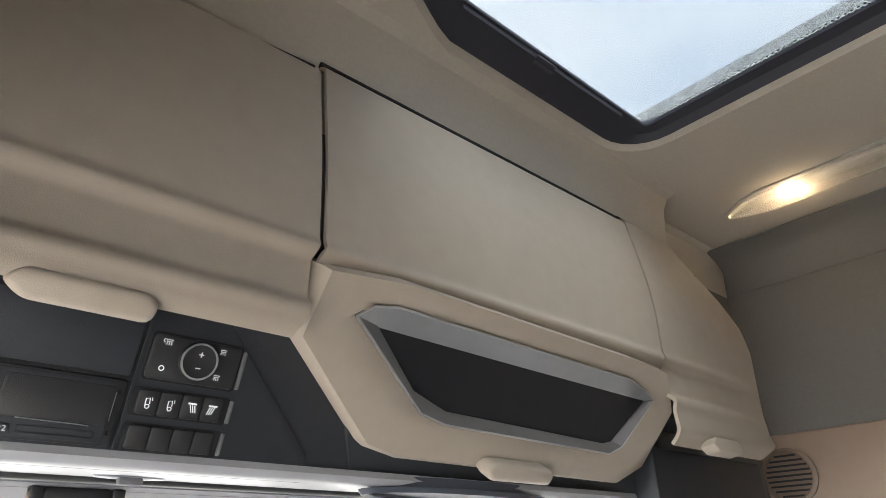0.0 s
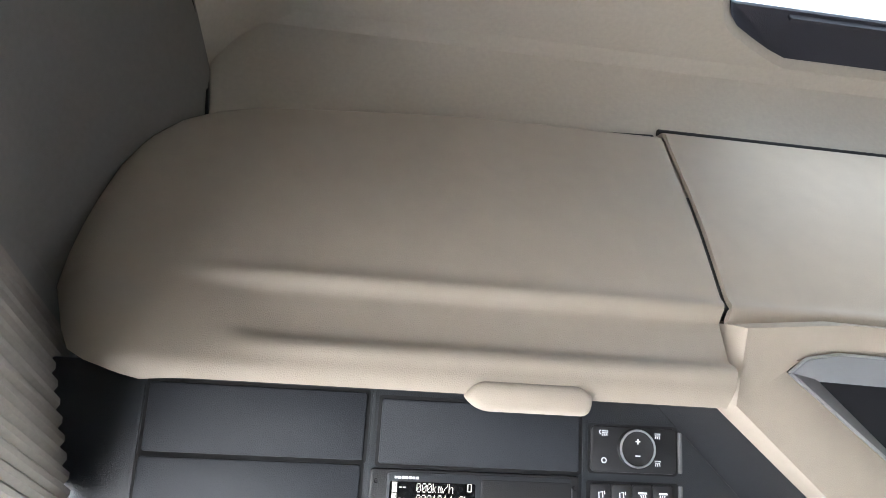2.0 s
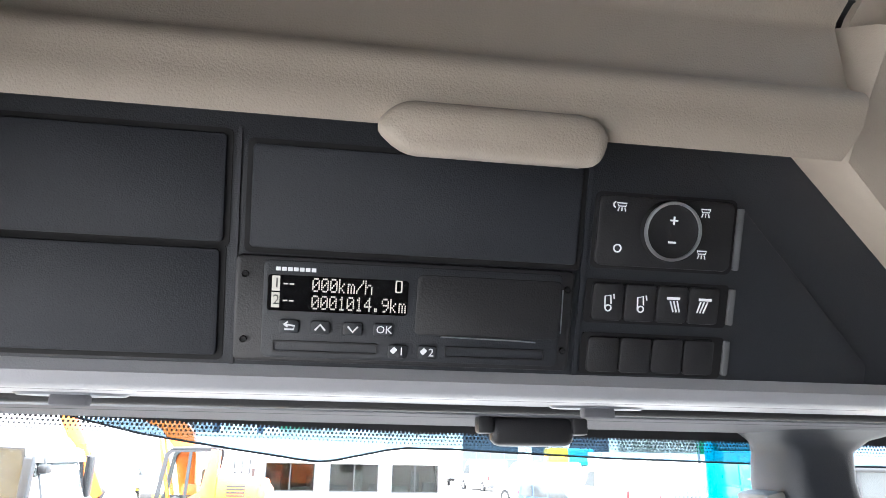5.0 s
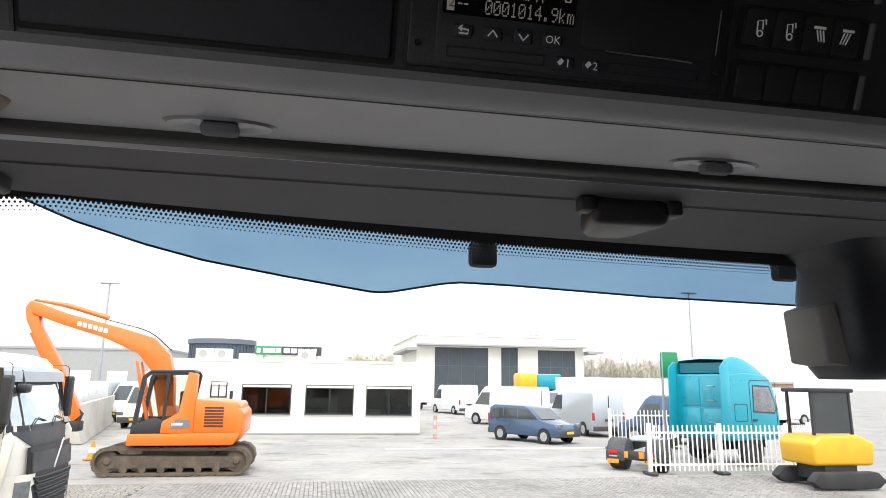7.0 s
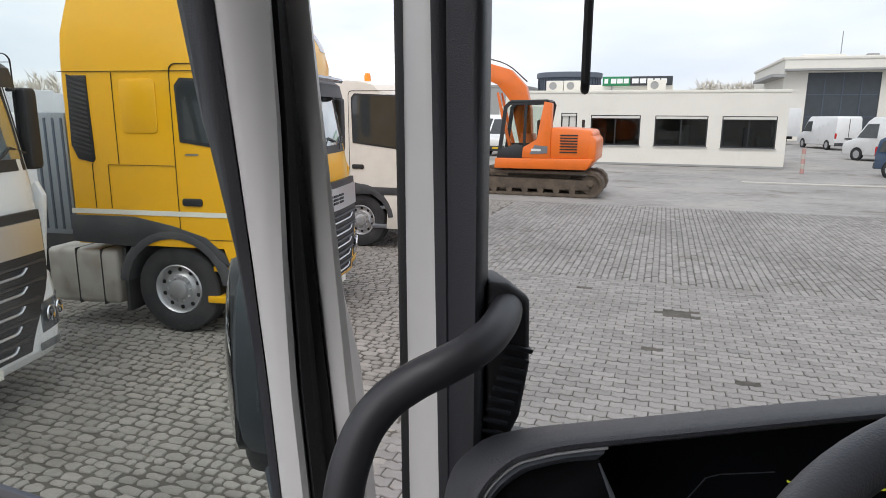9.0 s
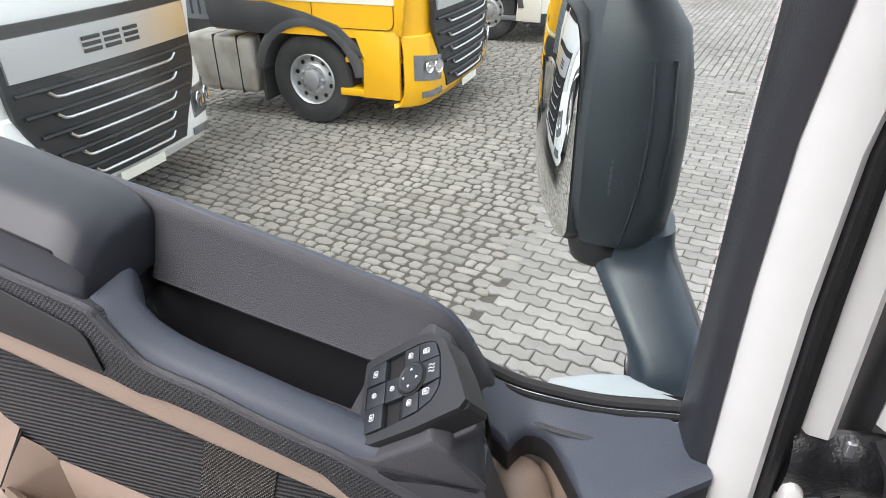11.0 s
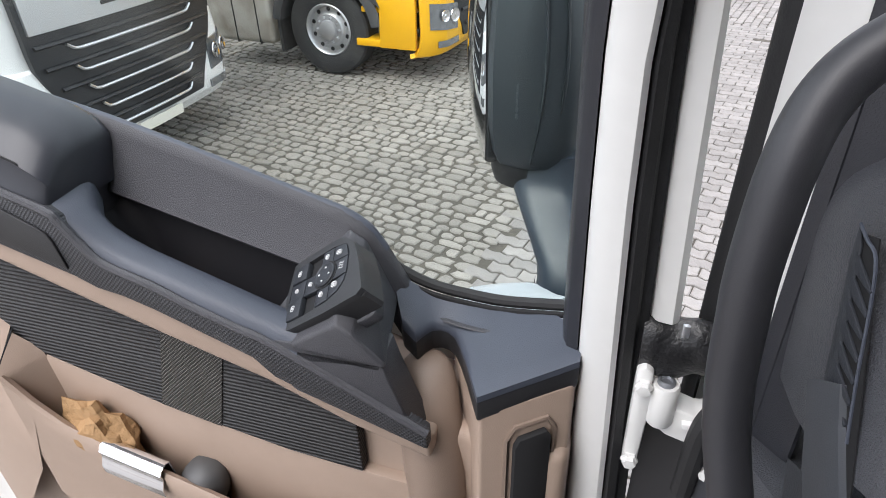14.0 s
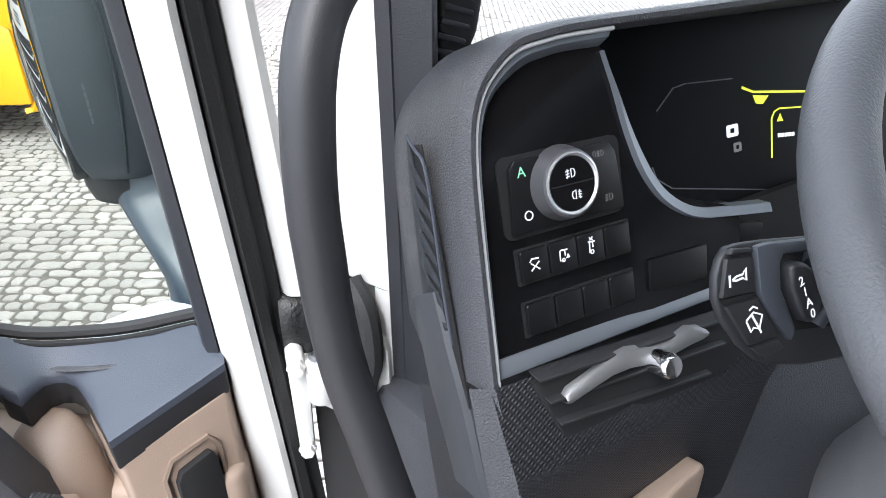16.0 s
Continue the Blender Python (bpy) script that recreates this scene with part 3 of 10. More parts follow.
def lid_relief(x, v, x0, x1, lim=-0.385):
    band = sstep(-0.290, -0.300, v) * (1 - sstep(-0.340, -0.356, v))
    ends = sstep(x0 - 0.03, x0 + 0.05, x + (v + 0.30) * 0.7) * (1 - sstep(x1 + 0.2, x1 + 0.3, x))
    h = 0.013 * math.exp(-((v + 0.17) / 0.13) ** 2) - 0.009 * band * ends + 0.004 * math.exp(-((v + 0.287) / 0.008) ** 2) * ends
    h += 0.005 * math.exp(-((v + 0.362) / 0.009) ** 2) * ends
    if v < lim:
        h -= 0.03 * ((lim - v) / 0.03) ** 2
    return h


left_end = [(-0.390, -0.536), (-0.386, -0.556), (-0.376, -0.582), (-0.360, -0.603), (-0.335, -0.619), (-0.29, -0.638), (-0.21, -0.642), (-0.11, -0.630), (-0.072, -0.606), (-0.050, -0.578), (-0.036, -0.545), (-0.020, -0.42), (-0.006, -0.29), (0.003, -0.15), (0.010, -0.02)]
seam_line = [(-0.402, -0.052), (-0.375, -0.034), (-0.346, -0.026), (-0.297, -0.022), (-0.284, -0.018), (-0.21, -0.0165), (-0.138, -0.0135), (-0.07, -0.009), (0.0, -0.004)]
locker = thing("overhead_locker", (-0.7, 0.38, 3.0), "beige moulded overhead locker lid, closed, above the driver's console", "locker")
part("lid", thick(lid_skin(lambda v: interp(left_end, v), lambda v: interp(seam_line, v), 0.010, -0.390, lambda x, v: lid_relief(x, v, -0.50, 0.1, -0.374)), 0.006), LID_BEIGE, locker, angle=60)
part("body", box(-0.93, -0.38, 0.41, 0.50, 3.0, 3.29), CONSOLE, locker)
CON = axes((-0.71, 0.42, 2.916), (1, 0, 0), (0, -0.3903, 0.9207))


def grip(x0, x1, y0, y1, m, parent):
    """A lozenge-shaped pull under a lid."""
    ym, e = (y0 + y1) / 2, 0.014
    ring = [(x0, ym), (x0 + e, y1), (x1 - e * 0.8, y1), (x1, ym + 0.004), (x1 - 0.005, y0), (x0 + e * 1.2, y0)]
    return part("handle", plate(ring, -0.004, 0.024, m, 0.007, 3), LID_BEIGE, parent)


# Handle frame is shrunk towards the camera so the pull fits its view.
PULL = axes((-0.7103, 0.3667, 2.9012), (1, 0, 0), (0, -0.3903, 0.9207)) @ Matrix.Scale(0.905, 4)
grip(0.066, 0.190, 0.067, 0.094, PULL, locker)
# Dark tube stands for the lid's seam and the contact shadow along it.
part("seam_shadow", tube(smooth_path([LID @ Vector((x, v, h)) for x, v, h in ((-0.643, -0.20, -0.032), (-0.633, -0.11, -0.031), (-0.610, -0.070, -0.030), (-0.580, -0.046, -0.028), (-0.545, -0.031, -0.026), (-0.42, -0.015, -0.024), (-0.29, -0.001, -0.020), (-0.15, 0.008, -0.017), (-0.005, 0.0145, -0.014))], 4), 0.0048, 8), GROOVE, locker)

centre = thing("centre_locker", (-0.05, 0.38, 3.0), "beige centre locker with a silver-framed dark tray window", "locker")
seam_r = [(-0.40, 0.628), (-0.365, 0.632), (-0.315, 0.636), (-0.20, 0.655), (-0.053, 0.676), (0.0, 0.68)]
part("lid", thick(lid_skin(lambda v: interp(seam_line, v) + 0.008, lambda v: interp(seam_r, v) - 0.003, 0.022, -0.335, lambda x, v: lid_relief(x, v, -0.2, 1.0, -0.6), nu=30, wrap_l=False), 0.006), LID_BEIGE, centre, angle=60)
LOW = axes((-0.372, 0.33, 3.01), (1, 0, 0), (0, -0.534, 0.845))
tray_o = [(0.037, -0.006), (0.053, 0.008), (0.085, 0.014), (0.535, 0.004), (0.580, -0.006), (0.611, -0.019), (0.570, -0.100), (0.545, -0.114), (0.206, -0.107), (0.164, -0.098)]
tray_i = [(0.070, -0.012), (0.072, -0.0125), (0.076, -0.013), (0.300, -0.018), (0.580, -0.023), (0.604, -0.024), (0.556, -0.098), (0.535, -0.104), (0.208, -0.095), (0.150, -0.077)]
rim_o = [(-0.023, -0.040), (-0.016, 0.034), (0.085, 0.044), (0.535, 0.036), (0.62, 0.030), (0.672, -0.030), (0.640, -0.130), (0.590, -0.160), (0.150, -0.155), (0.100, -0.145)]
mid_o = [(0.008, -0.020), (0.03, 0.020), (0.085, 0.028), (0.535, 0.020), (0.600, 0.012), (0.640, -0.022), (0.600, -0.115), (0.560, -0.135), (0.190, -0.130), (0.138, -0.118)]
part("surround", loft([[(x, y, h) for x, y in o] for o, h in ((rim_o, -0.06), (rim_o, -0.006), ([(x * 0.985 + 0.005, y * 0.97) for x, y in rim_o], 0.0), (mid_o, -0.001), (tray_o, -0.010), (tray_o, -0.05))], True), LID_BEIGE, centre, angle=50).data.transform(LOW)
# Same painted contact shadow, along the centre lid's top seam.
part("seam_shadow", tube([LID @ Vector((x, 0.0265, -0.0125)) for x in (0.005, 0.2, 0.4, 0.677)], 0.0048, 8), GROOVE, centre)
part("frame", thick(loft([[(x, y, h) for x, y in o + o[:1]] for o, h in ((tray_o, -0.0045), (tray_i, -0.0150))]), 0.002), mat("satin_dark_silver", (0.36, 0.36, 0.375), 0.36, metal=0.75, var=0.05), centre, "satin silver frame", angle=20).data.transform(LOW)
part("bright_rim", tube([(x, y, -0.0045) for x, y in tray_o + tray_o[:1]], 0.0020, 6), SILVER, centre).data.transform(LOW)
part("tray_window", plate([(x, y) for x, y in tray_i], -0.020, -0.0155, LOW), mat("tray_smoked_panel", (0.016, 0.016, 0.019), 0.45, spec=0.3), centre, "dark smoked panel")
grip(0.272, 0.405, -0.162, -0.138, LOW, centre)

right = thing("overhead_locker", (0.5, 0.38, 3.0), "beige moulded overhead locker lid, closed, on the passenger side", "locker")
right_end = [(-0.425, 0.93), (-0.40, 0.975), (-0.365, 1.00), (-0.21, 1.045), (-0.154, 1.04), (-0.10, 1.0), (-0.04, 0.93), (0.0, 0.885), (0.028, 0.80)]
part("lid", thick(lid_skin(lambda v: interp(seam_r, v) + 0.003, lambda v: interp(right_end, v), 0.028, -0.425, lambda x, v: lid_relief(x, v, 0.3, 0.68, -0.40), nu=30, wrap_l=False, wrap_r=True), 0.006), LID_BEIGE, right, angle=60)
# Seam and contact shadow drawn as a dark line round the passenger lid.
part("seam_shadow", tube(smooth_path([LID @ Vector((x, v, h)) for x, v, h in ((0.684, 0.0325, -0.0125), (0.80, 0.031, -0.02), (0.885, 0.0, -0.024), (0.93, -0.04, -0.028), (1.0, -0.10, -0.030), (1.04, -0.154, -0.032), (1.045, -0.21, -0.032))], 4), 0.0026, 6), GROOVE, right)
part("body", box(0.29, 0.62, 0.41, 0.50, 3.0, 3.34), CONSOLE, right)
part("handle", plate([(0.70, -0.425), (0.715, -0.412), (0.79, -0.412), (0.80, -0.425), (0.79, -0.436), (0.715, -0.436)], -0.015, 0.012, LID, 0.004), LID_BEIGE, right)

# dark faces under the centre and passenger lockers
lower = thing("lower_console", (0.2, 0.42, 2.85), "anthracite plastic console under the beige centre locker", "console")
part("face", prism([(-0.33, 0.372, 3.0), (-0.26, 0.45, 2.86), (0.36, 0.47, 2.85), (0.36, 0.40, 2.99)], (0, 0.05, 0.02)), CONSOLE, lower)
part("end_block", box(0.30, 0.70, 0.395, 0.44, 2.80, 2.94, 0.01), CONSOLE, lower)
shelf = thing("console_recess", (-0.1, 0.42, 2.87), "shallow oval recess moulded in the anthracite console", "tray")
part("rim", loft([[(-0.08 + a * math.cos(t), 0.455 + 0.6 * b2 * math.sin(t), z - 0.012 - 0.10 * (b2 * math.sin(t))) for t in (2 * math.pi * k / 28 for k in range(28))] for a, b2, z in ((0.165, 0.046, 2.862), (0.16, 0.043, 2.856), (0.15, 0.038, 2.858), (0.145, 0.036, 2.875))], True, True), SOFT_B, shelf)

speaker = thing("loudspeaker", (0.945, 0.44, 2.93), "round black loudspeaker grille with slats in beige trim", "loudspeaker")
SPK = axes((0.948, 0.44, 2.935), (0, -1, 0), (0, 0, 1))
part("rim", lathe([(0.062, 0.0), (0.062, 0.006), (0.054, 0.009), (0.052, 0.004), (0.002, 0.002)], 36, SPK), BEIGE_D, speaker)
for k in range(9):
    h = -0.044 + k * 0.011
    w = math.sqrt(0.05 ** 2 - h * h)
    part("slat", box(-w, w, h - 0.0022, h + 0.0022, 0.003, 0.007), BLACK, speaker).data.transform(SPK)

# ---- driver's overhead panel ----
panel = thing("switch_console", (-0.66, 0.43, 2.9), "anthracite plastic overhead panel with flaps and switches", "control panel")
part("carrier", plate([(-0.292, -0.060), (0.383, -0.060), (0.383, -0.040), (0.262, 0.080), (0.262, 0.092), (-0.292, 0.092)], -0.05, 0.0, CON, 0.002), CONSOLE, panel)
part("slanted_cheek", prism([(0.246, 0.097, -0.0015), (0.372, -0.059, -0.0015), (0.50, -0.052, -0.010), (0.44, 0.097, -0.008)], (0, 0, -0.02)), CONSOLE, panel).data.transform(CON)


def flap(x0, x1, y0, y1, parent=panel):
    part("groove", plate(rrect(x0 - 0.003, x1 + 0.003, y0 - 0.003, y1 + 0.003, 0.003, 2), -0.001, 0.0006, CON), GROOVE, parent)
    return part("flap", plate(rrect(x0, x1, y0, y1, 0.002, 2), 0.0, 0.0028, CON, 0.0012), CONSOLE_L, parent)


flap(-0.207, -0.017, 0.0165, 0.0755)
flap(-0.2085, -0.0185, -0.047, 0.0125)
flap(-0.003, 0.184, 0.0145, 0.0715)
for x in (-0.2125, -0.0105, 0.189):
    part("rib", box(x - 0.0012, x + 0.0012, -0.052, 0.080, 0.0, 0.0012), CONSOLE, panel).data.transform(CON)

tacho = thing("tachograph", (-0.62, 0.435, 2.9), "black digital tachograph with a lit display and buttons", "tachograph")
part("body", plate(rrect(-0.0095, 0.1835, -0.049, 0.0105, 0.003, 3), -0.02, 0.0045, CON, 0.0015), BLACK, tacho)
part("bezel_step", plate(rrect(0.006, 0.176, -0.046, 0.0085, 0.003, 3), 0.0045, 0.0058, CON, 0.0008), CONSOLE, tacho)
part("display", plate(rrect(0.0085, 0.086, -0.0195, 0.0005, 0.0015, 2), 0.0058, 0.0064, CON), GLOSS, tacho)
part("card_slot", plate(rrect(0.091, 0.1755, -0.030, 0.0045, 0.003, 3), 0.0058, 0.0066, CON, 0.0005), BLACK, tacho)
part("slot_edge", join(stroke([(0.106, -0.0305), (0.150, -0.0312), (0.162, -0.0318)], 0.0008, 0.0066, 0.0072, CON), stroke([(0.176, 0.000), (0.1765, -0.026)], 0.0006, 0.0066, 0.0072, CON)), SILVER, tacho)
part("name_bar", join(*[box(0.0125 + k * 0.0032, 0.0150 + k * 0.0032, 0.0028, 0.0049, 0.0058, 0.0061) for k in range(7)], ), PRINT, tacho).data.transform(CON)


def con_text(body, x, y, size, material, squeeze=1.0, parent=tacho, h=0.0066):
    part("lettering", letters(body, size, CON @ Matrix.Translation((x, y, h)), 0.0001, "LEFT", squeeze), material, parent)


DOTS = {"0": (14, 17, 19, 21, 25, 17, 14), "1": (4, 12, 4, 4, 4, 4, 14), "4": (2, 6, 10, 18, 31, 2, 2), "9": (14, 17, 17, 15, 1, 2, 12), ".": (0, 0, 0, 0, 0, 12, 12), "k": (16, 16, 18, 20, 24, 20, 18), "m": (0, 0, 26, 21, 21, 21, 21), "/": (1, 1, 2, 4, 8, 16, 16), "h": (16, 16, 22, 25, 17, 17, 17)}


def dot_text(body, x, y):
    """Characters of a dot-matrix display: each a grid of five by seven small squares."""
    bm = bmesh.new()
    for n, ch in enumerate(body):
        for r, bits in enumerate(DOTS[ch]):
            for c in range(5):
                if bits >> (4 - c) & 1:
                    px, py = x + n * 0.00485 + c * 0.00085, y + (3 - r) * 0.00115
                    bm.faces.new([bm.verts.new((px + a, py + b2, 0.0066)) for a, b2 in ((0, 0), (0.00072, 0), (0.00072, 0.00095), (0, 0.00095))])
    part("lettering", bm, LCD, tacho, m=CON)


dot_text("000km/h", 0.0325, -0.0047)
dot_text("0001014.9km", 0.0325, -0.0145)
con_text("--", 0.0165, -0.0036, 0.0085, LCD, 1.2)
con_text("--", 0.0165, -0.0130, 0.0085, LCD, 1.2)
for y, ch in ((-0.0042, "1"), (-0.0135, "2")):
    part("number_field", box(0.0107, 0.0150, y - 0.0042, y + 0.0042, 0.0064, 0.0068), LCD, tacho).data.transform(CON)
    con_text(ch, 0.0114, y, 0.0078, GROOVE, 1.0, tacho, 0.0069)
part("card_symbol", ring_plate(rrect(0.0785, 0.0825, -0.0065, 0.0005, 0.0005, 1), rrect(0.0793, 0.0817, -0.0058, -0.0002, 0.0003, 1), 0.0064, 0.0067, CON), LCD, tacho)
for x in (0.021, 0.038, 0.056, 0.073):
    part("key", plate(rrect(x - 0.0055, x + 0.0055, -0.0318, -0.0242, 0.0015, 2), 0.0058, 0.0075, CON, 0.0006), CONSOLE, tacho)
part("back_symbol", join(stroke([(0.0185, -0.0295), (0.0235, -0.0295), (0.0240, -0.0275), (0.0190, -0.0268)], 0.0009, 0.0075, 0.0078, CON), stroke([(0.0203, -0.0252), (0.0182, -0.0268), (0.0203, -0.0282)], 0.0009, 0.0075, 0.0078, CON)), PRINT, tacho)
part("up_symbol", stroke([(0.0352, -0.0295), (0.038, -0.0262), (0.0408, -0.0295)], 0.0010, 0.0075, 0.0078, CON), PRINT, tacho)
part("down_symbol", stroke([(0.0532, -0.0265), (0.056, -0.0298), (0.0588, -0.0265)], 0.0010, 0.0075, 0.0078, CON), PRINT, tacho)
con_text("OK", 0.0690, -0.0279, 0.0062, PRINT, 1.0, tacho, 0.0077)
for x, ch in ((0.082, "1"), (0.099, "2")):
    part("key", plate(rrect(x - 0.0055, x + 0.0055, -0.0440, -0.0362, 0.0015, 2), 0.0058, 0.0075, CON, 0.0006), CONSOLE, tacho)
    part("eject_symbol", stroke([(x - 0.0035, -0.0405), (x - 0.0012, -0.0380)], 0.0026, 0.0075, 0.0078, CON), PRINT, tacho)
    con_text(ch, x + 0.0004, -0.0400, 0.0066, PRINT, 1.0, tacho, 0.0077)
for x0, x1 in ((0.012, 0.0705), (0.109, 0.168)):
    part("paper_slot", ring_plate(rrect(x0, x1, -0.0428, -0.0362, 0.001, 2), rrect(x0 + 0.001, x1 - 0.001, -0.0418, -0.0372, 0.0008, 2), 0.0058, 0.0067, CON), BLACK, tacho)
for x, y in ((-0.004, 0.0), (0.179, 0.0), (-0.0038, -0.0365), (0.179, -0.0365)):
    part("screw", lathe([(0.0019, 0.0), (0.0019, 0.0015), (0.0012, 0.0008), (0.0002, 0.0008)], 10, CON @ Matrix.Translation((x, y, 0.0045))), GROOVE, tacho)

lights = thing("cab_light_switch", (-0.47, 0.41, 2.95), "rotary cab light switch with a silver ring on a black plate", "switch")
part("plate", plate(rrect(0.195, 0.280, 0.0155, 0.057, 0.004, 3), 0.0, 0.003, CON, 0.001), BLACK, lights)
part("groove", plate(rrect(0.193, 0.2825, 0.0135, 0.059, 0.004, 3), -0.001, 0.0006, CON), GROOVE, lights)
part("knob", lathe([(0.0185, 0.003), (0.0180, 0.0065), (0.0170, 0.0080), (0.0155, 0.0074), (0.001, 0.0074)], 40, CON @ Matrix.Translation((0.2395, 0.038, 0))), BLACK, lights)
part("ring", lathe([(0.0178, 0.0072), (0.0175, 0.0086), (0.0160, 0.0086), (0.0158, 0.0072)], 40, CON @ Matrix.Translation((0.2395, 0.038, 0)), False), SILVER, lights)
part("plus_mark", join(box(0.2371, 0.2419, 0.0440, 0.0450, 0.0074, 0.0078), box(0.2390, 0.2400, 0.0421, 0.0469, 0.0074, 0.0078)), PRINT, lights).data.transform(CON)
part("minus_mark", box(0.2371, 0.2419, 0.0310, 0.0321, 0.0074, 0.0078), PRINT, lights).data.transform(CON)


def lamp_symbol(x, y, parent, moon=False, s=1.0, h=0.0033, m=CON):
    bms = [stroke([(x - 0.003 * s, y + 0.0022 * s), (x + 0.003 * s, y + 0.0022 * s), (x + 0.0022 * s, y + 0.0004 * s), (x - 0.0022 * s, y + 0.0004 * s)], 0.0007 * s, h, h + 0.0003, m, True)]
    for k in (-1, 0, 1):
        bms.append(stroke([(x + k * 0.0017 * s, y - 0.0003 * s), (x + k * 0.0024 * s, y - 0.0026 * s)], 0.0006 * s, h, h + 0.0003, m))
    if moon:
        bms.append(stroke([(x - 0.0040 * s, y + 0.0030 * s), (x - 0.0052 * s, y + 0.0018 * s), (x - 0.0050 * s, y + 0.0002 * s), (x - 0.0038 * s, y - 0.0006 * s)], 0.0007 * s, h, h + 0.0003, m))
    return part("lamp_symbol", join(*bms), PRINT, parent)


lamp_symbol(0.2085, 0.0505, lights, True)
lamp_symbol(0.2610, 0.0500, lights)
lamp_symbol(0.2610, 0.0250, lights)
part("off_symbol", ring_plate([(0.2080 + 0.0026 * math.cos(t), 0.026 + 0.0026 * math.sin(t)) for t in (k * 0.393 for k in range(16))], [(0.2080 + 0.0018 * math.cos(t), 0.026 + 0.0018 * math.sin(t)) for t in (k * 0.393 for k in range(16))], 0.003, 0.0034, CON), PRINT, lights)

for row, (y0, y1, marks) in enumerate(((-0.0175, 0.005, True), (-0.049, -0.0275, False))):
    bank = thing("switch_bank", (-0.47, 0.43, 2.9 - 0.03 * row), "row of four black rocker switches with white symbols" if marks else "row of four blank black rocker switches", "switch", "overhead switch banks")
    part("groove", plate(rrect(0.192, 0.2825, y0 - 0.002, y1 + 0.002, 0.002, 2), -0.001, 0.0006, CON), GROOVE, bank)
    for k in range(4):
        x = 0.1955 + 0.0203 * k
        part("rocker", plate(rrect(x, x + 0.0195, y0, y1, 0.002, 2), 0.0, 0.0035, CON, 0.0012), BLACK, bank)
        if marks:
            c, m2 = x + 0.0098, (y0 + y1) / 2
            if k < 2:
                part("truck_symbol", join(stroke([(c - 0.0018, m2 - 0.004), (c - 0.0022, m2 + 0.0035), (c + 0.0012, m2 + 0.0042), (c + 0.0018, m2 - 0.001)], 0.0008, 0.0035, 0.0038, CON), ring_plate([(c + 0.0002 + 0.0022 * math.cos(t), m2 - 0.0035 + 0.0022 * math.sin(t)) for t in (q * 0.523 for q in range(12))], [(c + 0.0002 + 0.0014 * math.cos(t), m2 - 0.0035 + 0.0014 * math.sin(t)) for t in (q * 0.523 for q in range(12))], 0.0035, 0.0038, CON), stroke([(c + 0.0030, m2 + 0.0050), (c + 0.0036, m2 + 0.0020)], 0.0008, 0.0035, 0.0038, CON)), PRINT, bank)
            else:
                s = -1 if k == 2 else 1
                part("beam_symbol", join(stroke([(c - 0.0042, m2 + 0.0040), (c + 0.0042, m2 + 0.0040)], 0.0016, 0.0035, 0.0038, CON), *[stroke([(c + q * 0.0022 - s * 0.0003, m2 + 0.0026), (c + q * 0.0020 - s * 0.0026, m2 - 0.0042)], 0.0008, 0.0035, 0.0038, CON) for q in (-1, 0, 1)]), PRINT, bank)
# Pale strips paint the highlight on the switch plates' right ends.
for y0, y1 in ((0.0165, 0.054), (-0.0175, 0.005), (-0.049, -0.0275)):
    part("highlight_strip", plate(rrect(0.2828, 0.2868, y0, y1, 0.0008, 2), -0.001, 0.0022, CON, 0.0006), mat("painted_highlight_grey", (0.12, 0.125, 0.13), 0.45), panel)

# ---- windscreen header ----
def rail(profile, x0, x1, n=14, bow=0.0):
    rows = []
    for i in range(n + 1):
        x = x0 + (x1 - x0) * i / n
        off = -bow * ((x + 0.05) / 1.0) ** 2
        rows.append([(x, y + off * w, z) for y, z, w in profile])
    return rows


header = thing("windscreen_header", (-0.6, 0.5, 2.86), "grey plastic header rail above the windscreen with a black sunblind slot", "trim")
part("rail", loft(rail([(0.440, 2.868, 0), (0.437, 2.861, 0), (0.441, 2.855, 0), (0.449, 2.853, 0), (0.456, 2.8535, 0), (0.533, 2.8555, 0), (0.5335, 2.875, 0)], -1.02, 0.30), False), HEADER, header, angle=50)
part("seam", loft(rail([(0.4515, 2.8524, 0), (0.4535, 2.8524, 0)], -1.02, -0.315)), GROOVE, header)
part("blind_slot", loft(rail([(0.5335, 2.870, 0), (0.5345, 2.8535, 0), (0.5375, 2.851, 0), (0.551, 2.851, 0), (0.554, 2.854, 0), (0.555, 2.868, 0)], -1.06, 0.9), False), RUBBER, header, angle=60)
part("slot_lip", loft(rail([(0.556, 2.8535, 0), (0.558, 2.850, 0), (0.5605, 2.8505, 0)], -1.06, 0.9)), SILVER_D, header)
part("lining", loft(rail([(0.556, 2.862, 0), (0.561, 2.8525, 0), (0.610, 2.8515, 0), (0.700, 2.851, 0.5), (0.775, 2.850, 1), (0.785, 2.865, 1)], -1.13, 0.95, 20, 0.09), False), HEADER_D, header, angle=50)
part("lining_seam", loft(rail([(0.6105, 2.8509, 0), (0.6135, 2.8507, 0)], -1.10, -0.15)), GROOVE, header)
part("cheek", prism([(-1.06, 0.45, 2.87), (-0.955, 0.455, 2.862), (-0.945, 0.50, 2.850), (-0.985, 0.545, 2.845), (-1.06, 0.55, 2.848)], (0, 0, 0.02), 0.005), BEIGE_D, header)
